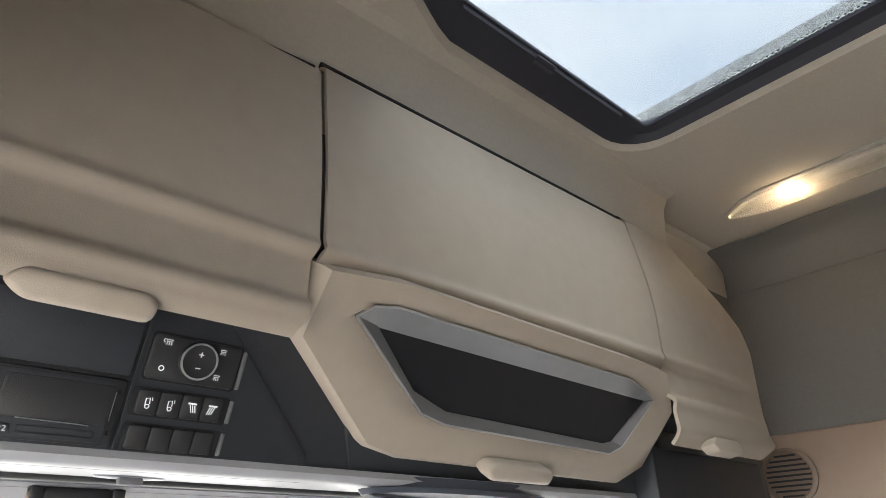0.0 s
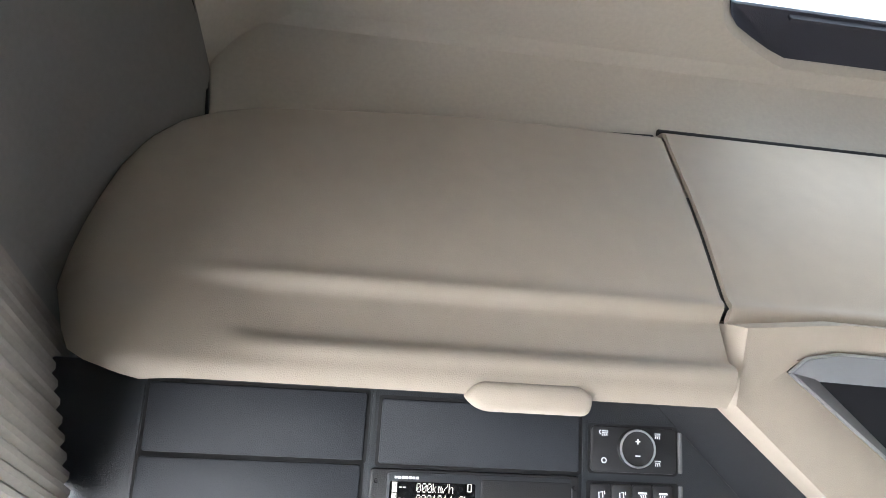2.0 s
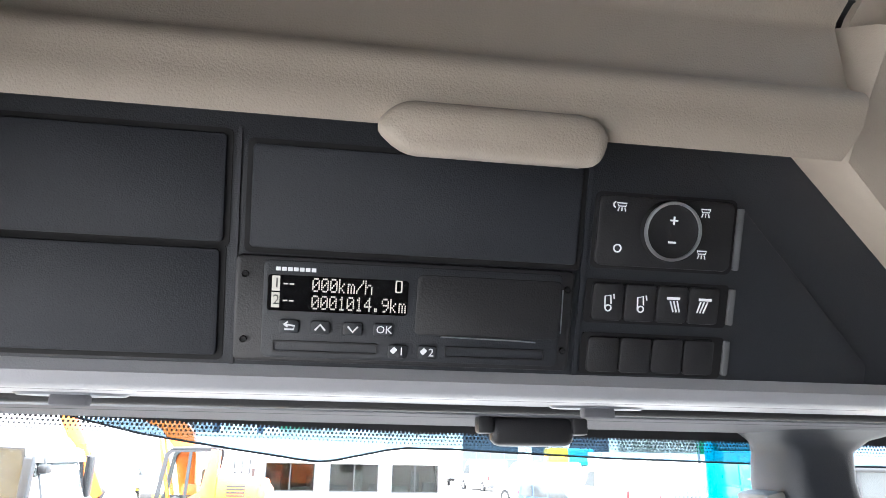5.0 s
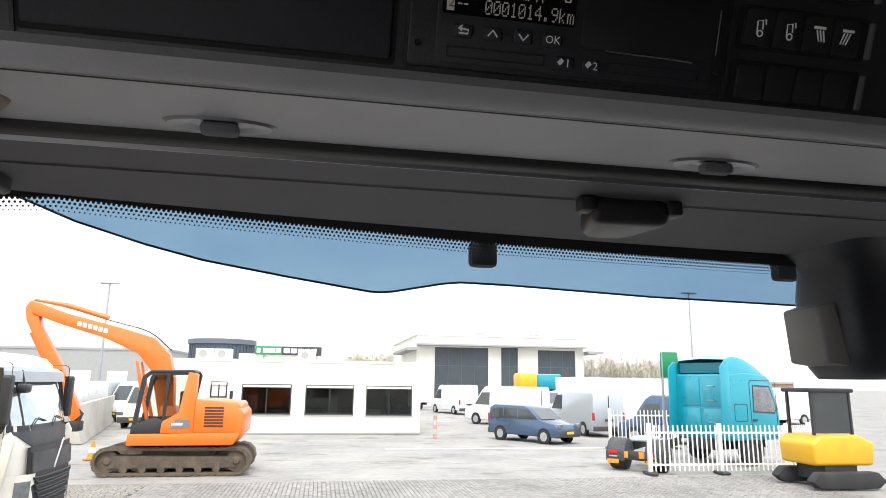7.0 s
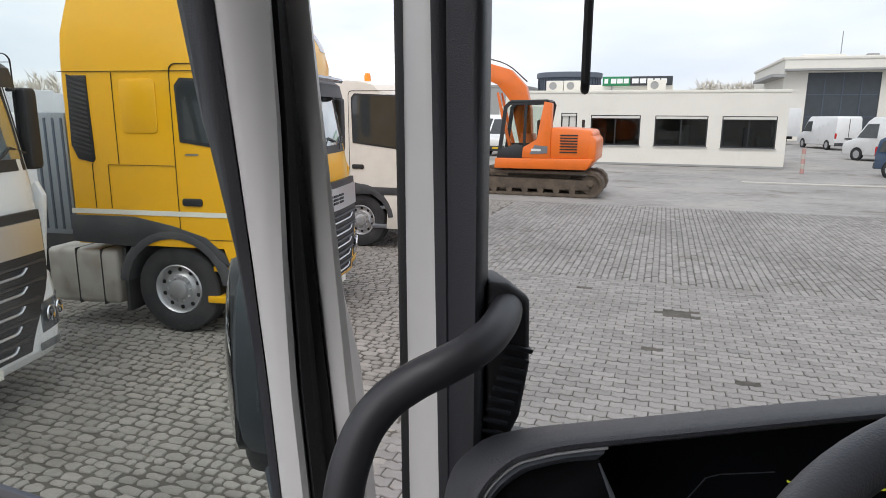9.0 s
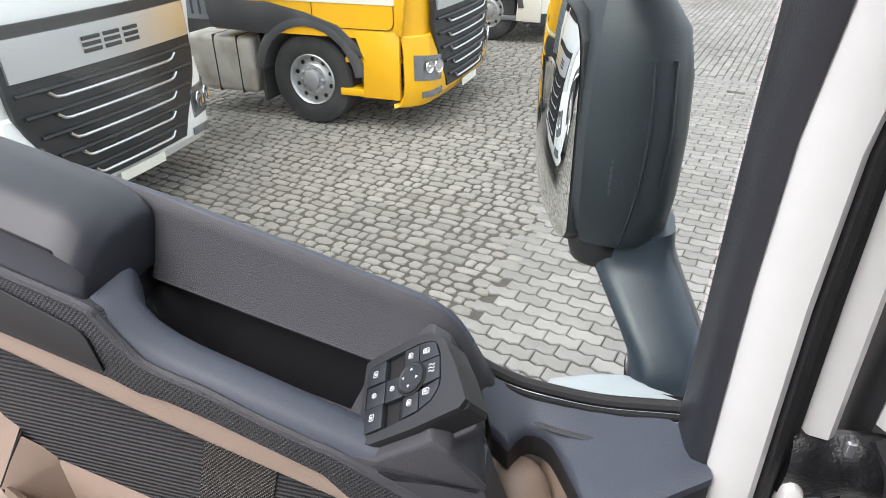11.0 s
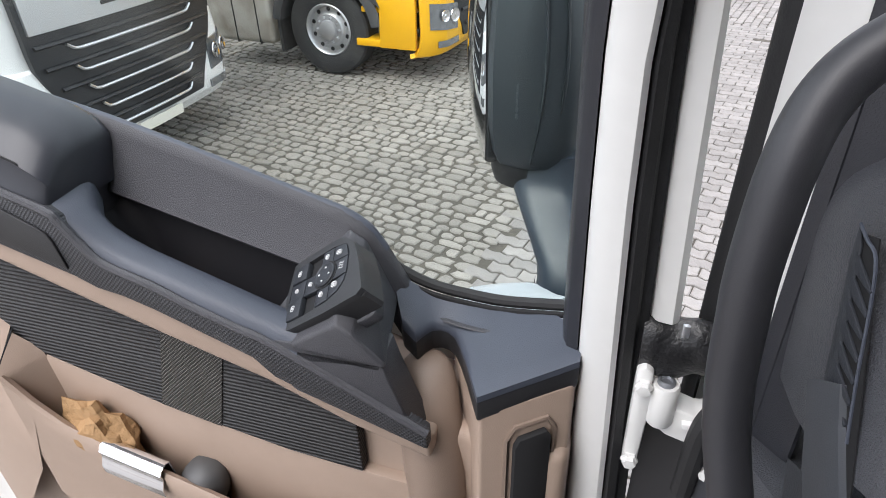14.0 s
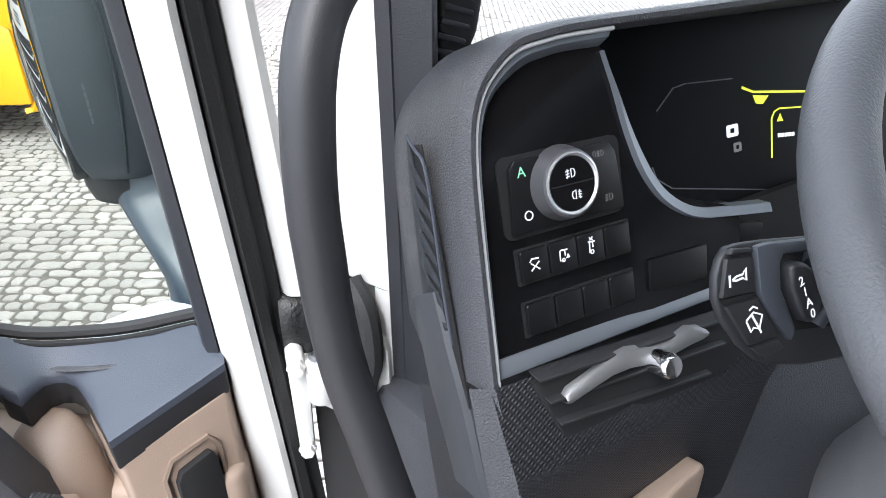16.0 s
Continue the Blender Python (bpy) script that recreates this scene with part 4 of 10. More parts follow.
for x in (-0.829, -0.480):
    clip = thing("visor_clip", (x, 0.515, 2.855), "small dark moulded visor clip in the header rail", "clip", "header rail clips")
    part("dish", loft([[(x + a * math.cos(t), 0.512 + b2 * math.sin(t), z) for t in (2 * math.pi * k / 24 for k in range(24))] for a, b2, z in ((0.036, 0.013, 2.8548), (0.033, 0.011, 2.8532), (0.022, 0.0075, 2.8540), (0.018, 0.005, 2.8555))], True, True), SILVER_D, clip)
    part("tongue", box(x - 0.012, x + 0.012, 0.505, 0.516, 2.8465, 2.8545, 0.003), HEADER_D, clip)
sensor = thing("sensor_pod", (-0.49, 0.62, 2.84), "black boat-shaped sensor pod under the header lining", "sensor")
part("pod", prism([(-0.539, 0.598, 2.853), (-0.465, 0.598, 2.853), (-0.468, 0.615, 2.853), (-0.477, 0.652, 2.853), (-0.485, 0.664, 2.853), (-0.519, 0.664, 2.853), (-0.527, 0.652, 2.853), (-0.536, 0.615, 2.853)], (0, 0, -0.024), 0.008, 3), BLACK, sensor, angle=50)
for s in (-1, 1):
    part("ear", box(-0.502 + s * 0.040 - 0.007, -0.502 + s * 0.040 + 0.007, 0.596, 0.612, 2.838, 2.852, 0.003), BLACK, sensor)


# ---- windscreen ----
def ws(x, z):
    return 0.795 - 0.095 * (x / 1.1) ** 2 + (2.86 - z) * 0.16


wrows = [[(x, ws(x, z), z) for x in [-1.165 + 2.22 * i / 24 for i in range(25)]] for z in (2.875, 2.8, 2.6, 2.4, 2.2, 2.05)]
screen = thing("window_1", (0, 0.85, 2.05), "clear curved windscreen with a dotted black upper edge", "windscreen", kind="structure")
p2 = part("pane", loft(wrows), SCREEN_GLASS, screen)
p2.visible_shadow = False
frit = bmesh.new()


def frit_dot(x, z, r):
    y = ws(x, z) - 0.003
    vs = [frit.verts.new((x + r * math.cos(a), y, z + r * math.sin(a))) for a in (0, 1.047, 2.094, 3.1416, 4.189, 5.236)]
    frit.faces.new(vs)


FRIT_Z = [(-1.14, 2.778), (-1.12, 2.803), (-1.10, 2.829), (-1.06, 2.847), (-1.0, 2.853), (-0.85, 2.849), (-0.6, 2.844), (0.0, 2.839), (1.1, 2.836)]
for j in range(4):
    n = 300
    for i in range(n):
        x = -1.125 + (i + 0.5 * (j % 2)) * 0.0042
        frit_dot(x, interp(FRIT_Z, x) - 0.001 - j * 0.0036, 0.0017 - j * 0.0003)
tagged(part("dotted_band", frit, GROOVE, screen), kind="stuff")
band = [[(x, ws(x, z + dz) - 0.0015, z + dz) for dz in (0.0, 0.03)] for x, z in [(-1.14 + 0.02 * i, interp(FRIT_Z, -1.14 + 0.02 * i)) for i in range(110)]]
part("black_band", loft(band), GROOVE, screen)

# the cap behind the windscreen's middle: mirror camera housing
pod = thing("camera_housing", (-0.145, 0.8, 2.8), "large dark plastic camera housing behind the windscreen", "camera housing")
rows = []
for z, x0, x1, y0, y1 in ((2.862, -0.045, 0.17, 0.64, 0.80), (2.852, -0.025, 0.145, 0.67, 0.80), (2.842, -0.008, 0.118, 0.70, 0.80), (2.83, 0.002, 0.108, 0.715, 0.81), (2.80, 0.000, 0.110, 0.72, 0.815), (2.775, 0.005, 0.115, 0.72, 0.82), (2.745, 0.010, 0.117, 0.72, 0.822), (2.718, 0.018, 0.112, 0.725, 0.822), (2.704, 0.032, 0.10, 0.74, 0.82)):
    rows.append([(x, y, z) for x, y in rrect(x0, x1, y0, y1, 0.03, 4)])
rows = [[((x - 0.055) * 0.80 - 0.146, y, z) for x, y, z in r] for r in rows]
part("cover", loft(rows, True, True), CONSOLE, pod, angle=50)
part("side_flap", prism([(-0.204, 0.745, 2.785), (-0.190, 0.735, 2.79), (-0.172, 0.74, 2.718), (-0.195, 0.75, 2.722)], (0.0, 0.06, 0), 0.003), mat("warm_grey_plastic", (0.12, 0.115, 0.105), 0.55), pod)

visor = thing("sun_visor", (-0.4, 0.95, 2.85), "blue tinted outside sun visor above the windscreen", "sun visor")
VB = [(-1.20, 2.935), (-1.06, 2.88), (-0.98, 2.857), (-0.91, 2.841), (-0.81, 2.826), (-0.70, 2.811), (-0.685, 2.8105), (-0.67, 2.812), (-0.60, 2.826), (-0.575, 2.829), (-0.5, 2.828), (-0.29, 2.82), (-0.05, 2.815), (0.3, 2.812), (0.68, 2.815), (1.1, 2.87)]
vr = [[(x, 0.965 - 0.12 * (x + 0.3) ** 2 * 0.5, z), (x, 0.955 - 0.06 * (x + 0.3) ** 2, 0.5 * z + 1.49), (x, 0.93 - 0.06 * (x + 0.3) ** 2, 3.0)] for x, z in VB]
v = part("shield", thick(loft(vr), 0.004), VISOR, visor)
v.visible_shadow = False
part("lower_edge", tube([(r[0][0], r[0][1], r[0][2]) for r in vr], 0.0016, 6), GROOVE, visor)
for x in (-0.55, -0.09):
    part("bracket", join(box(x - 0.019, x + 0.019, 0.925, 0.945, 2.847, 2.882, 0.006), prism([(x - 0.008, 0.93, 2.88), (x + 0.010, 0.93, 2.88), (x + 0.022, 0.86, 2.915), (x + 0.006, 0.86, 2.915)], (0, 0.012, 0))), BLACK, visor)

cord = thing("blind_cord", (-1.03, 0.635, 2.52), "looped black pull cord of the windscreen sunblind", "cord")
loop = [(-1.0259, 0.619, 2.848), (-1.0259, 0.619, 2.70), (-1.0259, 0.620, 2.545), (-1.0266, 0.626, 2.529), (-1.0278, 0.636, 2.5225), (-1.0290, 0.647, 2.529), (-1.0297, 0.653, 2.545), (-1.0297, 0.6536, 2.70), (-1.0297, 0.6536, 2.848)]
part("loop", tube(smooth_path(loop, 5), 0.0031, 8), RUBBER, cord)
part("guide", box(-1.043, -1.012, 0.608, 0.664, 2.838, 2.862, 0.004), BLACK, cord)

sticker = thing("speed_sticker", (-1.115, 0.69, 2.78), "black and white speed limit sticker on the windscreen", "sticker")
STK = axes((-1.1155, ws(-1.1155, 2.783) - 0.004, 2.783), (0.93, 0.165, -0.10), (0.09, 0.06, 1))
part("outline", ring_plate(rrect(-0.019, 0.019, -0.0075, 0.0075, 0.0074, 6), rrect(-0.0182, 0.0182, -0.0067, 0.0067, 0.0066, 6), 0, 0.0004, STK), GROOVE, sticker)
part("ground", plate(rrect(-0.0182, 0.0182, -0.0067, 0.0067, 0.0066, 6), -0.0006, -0.0002, STK), mat("sticker_white", (0.7, 0.7, 0.68), 0.5), sticker)
part("dial_field", plate(rrect(-0.0182, -0.0075, -0.0067, 0.0067, 0.0060, 6), 0, 0.0004, STK), GROOVE, sticker)
part("dial_symbol", ring_plate([(-0.0130 + 0.0042 * math.cos(t), 0.0042 * math.sin(t)) for t in (k * 0.393 for k in range(16))], [(-0.0130 + 0.0030 * math.cos(t), 0.0030 * math.sin(t)) for t in (k * 0.393 for k in range(16))], 0.0005, 0.0008, STK), mat("sticker_line", (0.7, 0.7, 0.68), 0.5), sticker)
part("number", letters("90", 0.0095, STK @ Matrix.Translation((-0.0005, 0, 0.0004)), 0.0001), GROOVE, sticker)
part("unit", letters("km/h", 0.0038, STK @ Matrix.Translation((0.0110, 0, 0.0004)), 0.0001), GROOVE, sticker)
part("corner_mark", stroke([(-0.022, 0.006), (-0.022, 0.013), (-0.014, 0.013)], 0.0006, 0, 0.0003, STK), GROOVE, sticker)
part("corner_mark", stroke([(0.016, 0.0115), (0.0235, 0.0115), (0.0235, 0.003)], 0.0006, 0, 0.0003, STK), GROOVE, sticker)

# ---- the open driver's door ----
DOOR = axes((-1.25, 0.58, 0.0), (-0.972, -0.235, 0), (0.235, -0.972, 0))
LEAN = 0.092


def lean(bm, z0=2.05):
    """Tips the upper part of a door piece inwards, as the cab's side does."""
    for v in bm.verts:
        if v.co.z > z0:
            v.co.y += LEAN * (v.co.z - 2.2)
        else:
            v.co.y += LEAN * (z0 - 2.2)
    return bm


def poly(ring, d0, d1, bev=0.0, seg=2):
    """A panel from (a, z) points between two depths of the door."""
    return prism([(a, d0, z) for a, z in ring], (0, d1 - d0, 0), bev, seg)


door = thing("door_1", DOOR, "open white driver's door with black and beige inner trim", "door", kind="structure")
lpart("outer_skin", join(poly([(-0.02, 1.05), (0.84, 1.05), (0.885, 1.20), (0.885, 2.0), (0.86, 2.20), (0.40, 2.07), (0.22, 1.99), (-0.02, 1.985)], -0.13, -0.085, 0.012, 3), poly([(0.835, 1.08), (0.872, 1.2), (0.872, 2.0), (0.85, 2.18), (0.80, 2.16), (0.80, 1.08)], -0.09, 0.012, 0.010, 3)), WHITE, door, "white painted outer skin")


def post_at(a, d, z):
    """A point of the curved front upright: a along its face, d towards the driver."""
    k = z - 2.4
    w = max(0.0, min(1.0, (z - 2.22) / 0.42))
    w = 0.85 * w * w * (3 - 2 * w)
    if a > 0.007:
        a, d = 0.0065 + (a - 0.0065) * (1 - 0.55 * w), d * (1 - 0.6 * w)
    low = Vector((-1.2563, 0.5802 - 0.09 * (z - 2.2)))
    high = Vector((-1.2205 + 0.0536 * k - 0.018 * k * k, 0.5031 - 0.182 * k - 0.014 * k * k))
    inner = low.lerp(high, w)
    outer = Vector((-1.1936 - 0.0282 * k, 0.5774 - 0.122 * k))
    s = min(1.0, (a + 0.0655) / 0.072)
    u = (inner - outer).normalized()
    p = outer.lerp(inner, s) + u * max(0.0, a - 0.0065)
    n = Vector((-u.y, u.x))
    p += n * (d + 0.016 - 0.015 * s)
    return (p.x, p.y, z)


def vpost(name, ring, material, z0=1.1, z1=3.02):
    """An upright of the door's front edge from a cross-section of (a, d) points."""
    zs = [z0] + [z for z in (1.6, 2.0, 2.1, 2.2, 2.3, 2.4, 2.5, 2.6, 2.8) if z > z0 + 0.01] + [z1]
    bm = loft([[post_at(a, d, z) for a, d in ring] for z in zs], True, True)
    bm.transform(DOOR.inverted())
    return lpart(name, bm, material, door, angle=40)


vpost("frame_trim", [(0.021, -0.040), (0.020, -0.018), (0.017, -0.008), (0.008, -0.002), (0.006, -0.03), (0.016, -0.06)], PILLAR_TRIM, 2.03)
vpost("front_post", [(0.0065, -0.03), (0.0065, -0.001), (0.003, 0.005), (-0.008, 0.0115), (-0.017, 0.013), (-0.0215, 0.009), (-0.0225, -0.03)], WHITE_IN)
vpost("door_seal", [(-0.0225, -0.035), (-0.0225, 0.004), (-0.026, 0.008), (-0.033, 0.003), (-0.036, -0.006), (-0.0435, -0.010), (-0.0435, -0.035)], RUBBER)
vpost("outer_edge", [(-0.0435, -0.045), (-0.0435, -0.016), (-0.050, -0.011), (-0.060, -0.010), (-0.0655, -0.016), (-0.0655, -0.06)], WHITE_IN, 2.082)
lpart("top_rail", lean(box(-0.05, 0.84, -0.075, -0.015, 2.98, 3.05, 0.012)), WHITE_IN, door)
lpart("rear_post", lean(prism([(0.80, -0.075, 2.18), (0.86, -0.075, 2.18), (0.83, -0.075, 3.0), (0.78, -0.075, 3.0)], (0, 0.06, 0), 0.01)), WHITE_IN, door)
wp = lpart("pane", lean(poly([(0.02, 2.02), (0.10, 2.02), (0.20, 2.03), (0.38, 2.12), (0.84, 2.22), (0.80, 2.99), (0.02, 2.99)], -0.074, -0.070)), GLASS, door, "clear side window pane")
wp.visible_shadow = False
# rubber along the foot of the pane
foot = [(0.205, 2.066), (0.185, 2.052), (0.155, 2.040), (0.12, 2.035), (0.08, 2.0335), (0.03, 2.039), (0.0, 2.043)]
lpart("pane_seal", tube(smooth_path([(a, -0.072, z) for a, z in foot], 4), 0.0055, 8), RUBBER, door)
lpart("pane_seal", tube(smooth_path([(a, -0.064, z - 0.005) for a, z in foot], 4), 0.003, 8), GROOVE, door)

# inner trim, from the window sill down
BELT = [(0.165, 2.03), (0.18, 2.058), (0.193, 2.082), (0.205, 2.100), (0.216, 2.110), (0.235, 2.120), (0.275, 2.132), (0.372, 2.160), (0.473, 2.188), (0.583, 2.213), (0.70, 2.240), (0.80, 2.260), (0.855, 2.268)]
def ledge(a):
    """Height of the edge where the grained sill turns under, above the trough."""
    return 2.0695 + max(0.0, a - 0.277) * 0.262


sill_rows = []
for a, z in BELT:
    e = min(z - 0.028, ledge(a)) if a > 0.21 else z - 0.04
    sill_rows.append([(a, -0.068, z - 0.05), (a, -0.068, z - 0.004), (a, -0.0655, z), (a, -0.058, z + 0.0006), (a, -0.0535, z - 0.003), (a, -0.051, z - 0.010), (a, -0.033, e + 0.006), (a, -0.0305, e + 0.002), (a, -0.032, e - 0.001), (a, -0.042, e - 0.003), (a, -0.046, e - 0.012)])
lpart("window_sill", loft(sill_rows), SOFT, door, "grained black sill panel", angle=40)
lpart("sill_edge", tube(smooth_path([(a, -0.0615, z - 0.0005) for a, z in BELT[2:]], 3), 0.0042, 8, True, 0.5), SOFT_B, door, "smooth blue-grey upper edge", angle=60)
lip = [(0.240, 2.048), (0.257, 2.0525), (0.284, 2.061), (0.328, 2.0755), (0.373, 2.0905), (0.400, 2.0995), (0.418, 2.1075), (0.436, 2.119), (0.452, 2.133), (0.468, 2.146), (0.488, 2.152)]
trough, well = [], []
for a, z in lip:
    b2 = ledge(a)
    inner = 0.012 - 0.030 * sstep(0.445, 0.478, a)
    trough.append([(a, inner - 0.003, z - 0.022), (a, inner, z - 0.006), (a, inner + 0.005, z - 0.0005), (a, inner + 0.014, z + 0.0015), (a, 0.038, z), (a, 0.044, z - 0.004), (a, 0.0475, z - 0.012), (a, 0.050, z - 0.022)])
    deep = 0.070 * (1 - sstep(0.43, 0.482, a)) + 0.004
    well.append([(a, -0.046, b2 + 0.004), (a, -0.044, b2 - 0.5 * deep), (a, -0.040, b2 - deep), (a, -0.030, b2 - deep - 0.006), (a, -0.010, b2 - deep - 0.006), (a, 0.004, b2 - deep), (a, inner - 0.001, z - 0.020), (a, inner, z - 0.008)])
lpart("trough_lip", thick(loft(trough), 0.003), SOFT_B, door, "blue-grey plastic lip of the storage trough", angle=50)
# Well is coloured darker than its lip: the recess's shade is in the colour.
lpart("trough_well", loft(well), mat("trough_shaded_plastic", (0.016, 0.016, 0.019), 0.5, var=0.08, bump=0.2, bscale=900), door, "smooth storage trough with its shade painted dark", angle=50)
lpart("trough_end", poly([(0.476, 2.06), (0.50, 2.06), (0.50, 2.155), (0.476, 2.140)], -0.05, 0.030), SOFT, door)

# armrest cushion
arm = []
for a, z0, z1, s in ((0.469, 2.134, 2.178, 0.93), (0.471, 2.1335, 2.188, 0.98), (0.481, 2.137, 2.200, 1.0), (0.50, 2.146, 2.2105, 1.0), (0.56, 2.168, 2.228, 1.0), (0.65, 2.196, 2.249, 1.0), (0.75, 2.226, 2.270, 1.0), (0.85, 2.253, 2.286, 1.0)):
    h = z1 - z0
    arm.append([(a, y * s - 0.004 * (1 - s), z0 + h * q) for y, q in ((-0.052, 0.0), (-0.054, 0.55), (-0.050, 0.88), (-0.042, 0.975), (-0.020, 1.0), (0.002, 0.975), (0.014, 0.92), (0.020, 0.85), (0.0355, 0.62), (0.0375, 0.585), (0.037, 0.55), (0.046, 0.22), (0.0475, 0.12), (0.045, 0.03), (0.03, 0.0))])
ar = lpart("armrest", loft(arm, True, True), LEATHER, door, "padded black leatherette armrest", angle=50)
seam_a = [(0.492, 0.0372, 2.1805), (0.50, 0.0376, 2.1850), (0.56, 0.0376, 2.2042), (0.65, 0.0376, 2.2280), (0.75, 0.0376, 2.2526), (0.85, 0.0376, 2.2730)]
lpart("seam", tube(smooth_path(seam_a, 4), 0.0009, 6), GROOVE, ar, "sewn seam along the armrest")

TRIM_UP = [(0.86, 2.268), (0.633, 2.203), (0.545, 2.171), (0.470, 2.147), (0.4586, 2.138), (0.441, 2.1145), (0.421, 2.097), (0.378, 2.083), (0.337, 2.066), (0.295, 2.051), (0.259, 2.038), (0.122, 1.968)]
STRIP_UP = [(0.86, 2.185), (0.636, 2.126), (0.463, 2.076), (0.440, 2.066), (0.413, 2.062), (0.380, 2.052), (0.287, 2.017), (0.268, 1.998), (0.190, 1.968), (0.122, 1.945)]
STRIP_LO = [(0.86, 2.160), (0.653, 2.104), (0.633, 2.097), (0.550, 2.069), (0.465, 2.041), (0.380, 2.014), (0.282, 1.984), (0.204, 1.950)]
NET_LO = [(0.664, 2.084), (0.658, 2.036), (0.641, 1.986), (0.628, 1.957), (0.585, 1.928), (0.437, 1.888), (0.287, 1.863), (0.204, 1.857)]
lpart("upper_trim", poly(TRIM_UP + STRIP_UP[::-1], 0.036, 0.050, 0.003), WEAVE, door, "black upper trim with a woven pattern", angle=40)
lpart("trim_roll", tube(smooth_path([(a, 0.048, z - 0.002) for a, z in TRIM_UP], 4), 0.0045, 8), SOFT, door)
lpart("inlay", poly([(0.86, 2.252), (0.635, 2.186), (0.567, 2.163), (0.481, 2.1265), (0.474, 2.122), (0.470, 2.116), (0.4635, 2.0855), (0.560, 2.112), (0.632, 2.138), (0.86, 2.208)], 0.050, 0.0525, 0.001), mat("satin_inlay", (0.022, 0.022, 0.024), 0.4, bump=0.2, bscale=900), door, "smooth black inlay")
lpart("beige_strip", poly(STRIP_UP[:7] + [(0.272, 2.005), (0.2605, 1.992)] + STRIP_UP[8:] + [(0.122, 1.925), (0.190, 1.945)] + STRIP_LO[::-1], 0.0, 0.043, 0.004, 3), BEIGE, door, "beige moulded strip", angle=40)
lpart("ribbed_panel", poly([(0.640, 2.100)] + STRIP_LO[3:] + NET_LO[::-1], -0.005, 0.026, 0.002), RIB_CLOTH, door, "black ribbed cloth panel")
lpart("mesh_panel", poly([(0.404, 2.018), (0.338, 1.998), (0.368, 1.878), (0.440, 1.892)], 0.02, 0.0275), MESH, door, "open woven mesh panel")
lpart("inner_panel", poly([(0.0, 1.15), (0.80, 1.15), (0.815, 1.5), (0.80, 1.75), (0.800, 1.90), (0.745, 2.03), (0.70, 2.09), (0.70, 2.12), (0.86, 2.17), (0.86, 2.05), (0.83, 1.1), (0.0, 1.1)][:8] + [(0.122, 1.93), (0.0, 1.93)], -0.09, 0.012, 0.012, 3), BEIGE, door, "beige lower door panel", angle=40)
lpart("rear_cheek", loft([[(0.675, 0.020, 2.10), (0.70, 0.040, 2.10), (0.76, 0.040, 2.12), (0.84, 0.015, 2.14)], [(0.668, 0.020, 2.03), (0.70, 0.038, 2.02), (0.765, 0.036, 1.98), (0.835, 0.012, 1.95)], [(0.620, 0.0260, 1.963), (0.68, 0.046, 1.93), (0.765, 0.036, 1.86), (0.828, 0.012, 1.82)], [(0.629, 0.0600, 1.916), (0.665, 0.062, 1.87), (0.76, 0.040, 1.74), (0.825, 0.012, 1.70)], [(0.600, 0.0640, 1.85), (0.63, 0.064, 1.76), (0.75, 0.040, 1.60), (0.825, 0.012, 1.56)]]), BEIGE, door, angle=60)

# pocket: outer wall standing off the panel
rim = [(0.620, 1.918), (0.612, 1.908), (0.594, 1.888), (0.556, 1.858), (0.495, 1.833), (0.36, 1.795), (0.22, 1.765), (0.135, 1.755)]
lpart("pocket_wall", thick(loft([[(a, 0.062, z - 0.20), (a, 0.064, z - 0.03), (a, 0.064, z - 0.004), (a, 0.060, z), (a, 0.054, z - 0.004), (a, 0.054, z - 0.15)] for a, z in rim]), 0.002), BEIGE, door, "beige door pocket", angle=50)
mouth = [(0.622, 0.0600, 1.914), (0.612, 0.0480, 1.919), (0.602, 0.0360, 1.924), (0.590, 0.0245, 1.9255)]
lpart("pocket_corner", loft([[(0.6255, 0.0620, 1.916), (0.622, 0.0470, 1.936), (0.617, 0.0300, 1.957), (0.590, 0.0240, 1.934)], mouth, [(a - 0.003, d2 - 0.003, z - 0.006) for a, d2, z in mouth], [(a - 0.012, d2 - 0.006, z - 0.10) for a, d2, z in mouth], [(a - 0.02, d2 - 0.008, z - 0.24) for a, d2, z in mouth]]), BEIGE, door, "beige rounded rear end of the pocket", angle=35)
lpart("pocket_gap", tube(smooth_path([(0.617, 0.0275, 1.961), (0.6225, 0.045, 1.938), (0.6265, 0.0605, 1.917)], 4), 0.0011, 6), GROOVE, door)
lpart("pocket_back", poly([(0.60, 1.928), (0.437, 1.888), (0.287, 1.862), (0.135, 1.852), (0.135, 1.55), (0.59, 1.55)], 0.0, 0.0245, 0.004), BEIGE, door)
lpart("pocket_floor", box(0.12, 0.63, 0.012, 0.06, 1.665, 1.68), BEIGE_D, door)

# end block that carries the switches
block = join(prism([(0.287, -0.048, 2.03), (0.272, -0.048, 2.058), (0.200, -0.048, 2.109), (0.184, -0.048, 2.100), (0.157, -0.048, 2.036), (0.162, -0.048, 2.028)], (0, 0.096, 0), 0.0035, 3), prism([(0.287, 0.006, 2.03), (0.270, 0.006, 2.044), (0.160, 0.006, 2.040), (0.155, 0.006, 2.02), (0.130, 0.006, 1.948), (0.19, 0.006, 1.965), (0.25, 0.006, 1.985)], (0, 0.042, 0), 0.003, 2))
for v in block.verts:
    if v.co.x < 0.215:
        v.co.x += 0.34 * max(0.0, 0.02 - v.co.y)
    if v.co.z > 2.048:
        v.co.z -= 0.001 + 0.40 * max(0.0, v.co.y + 0.037)
lpart("switch_block", block, SOFT, door, "grained black end block", angle=28)
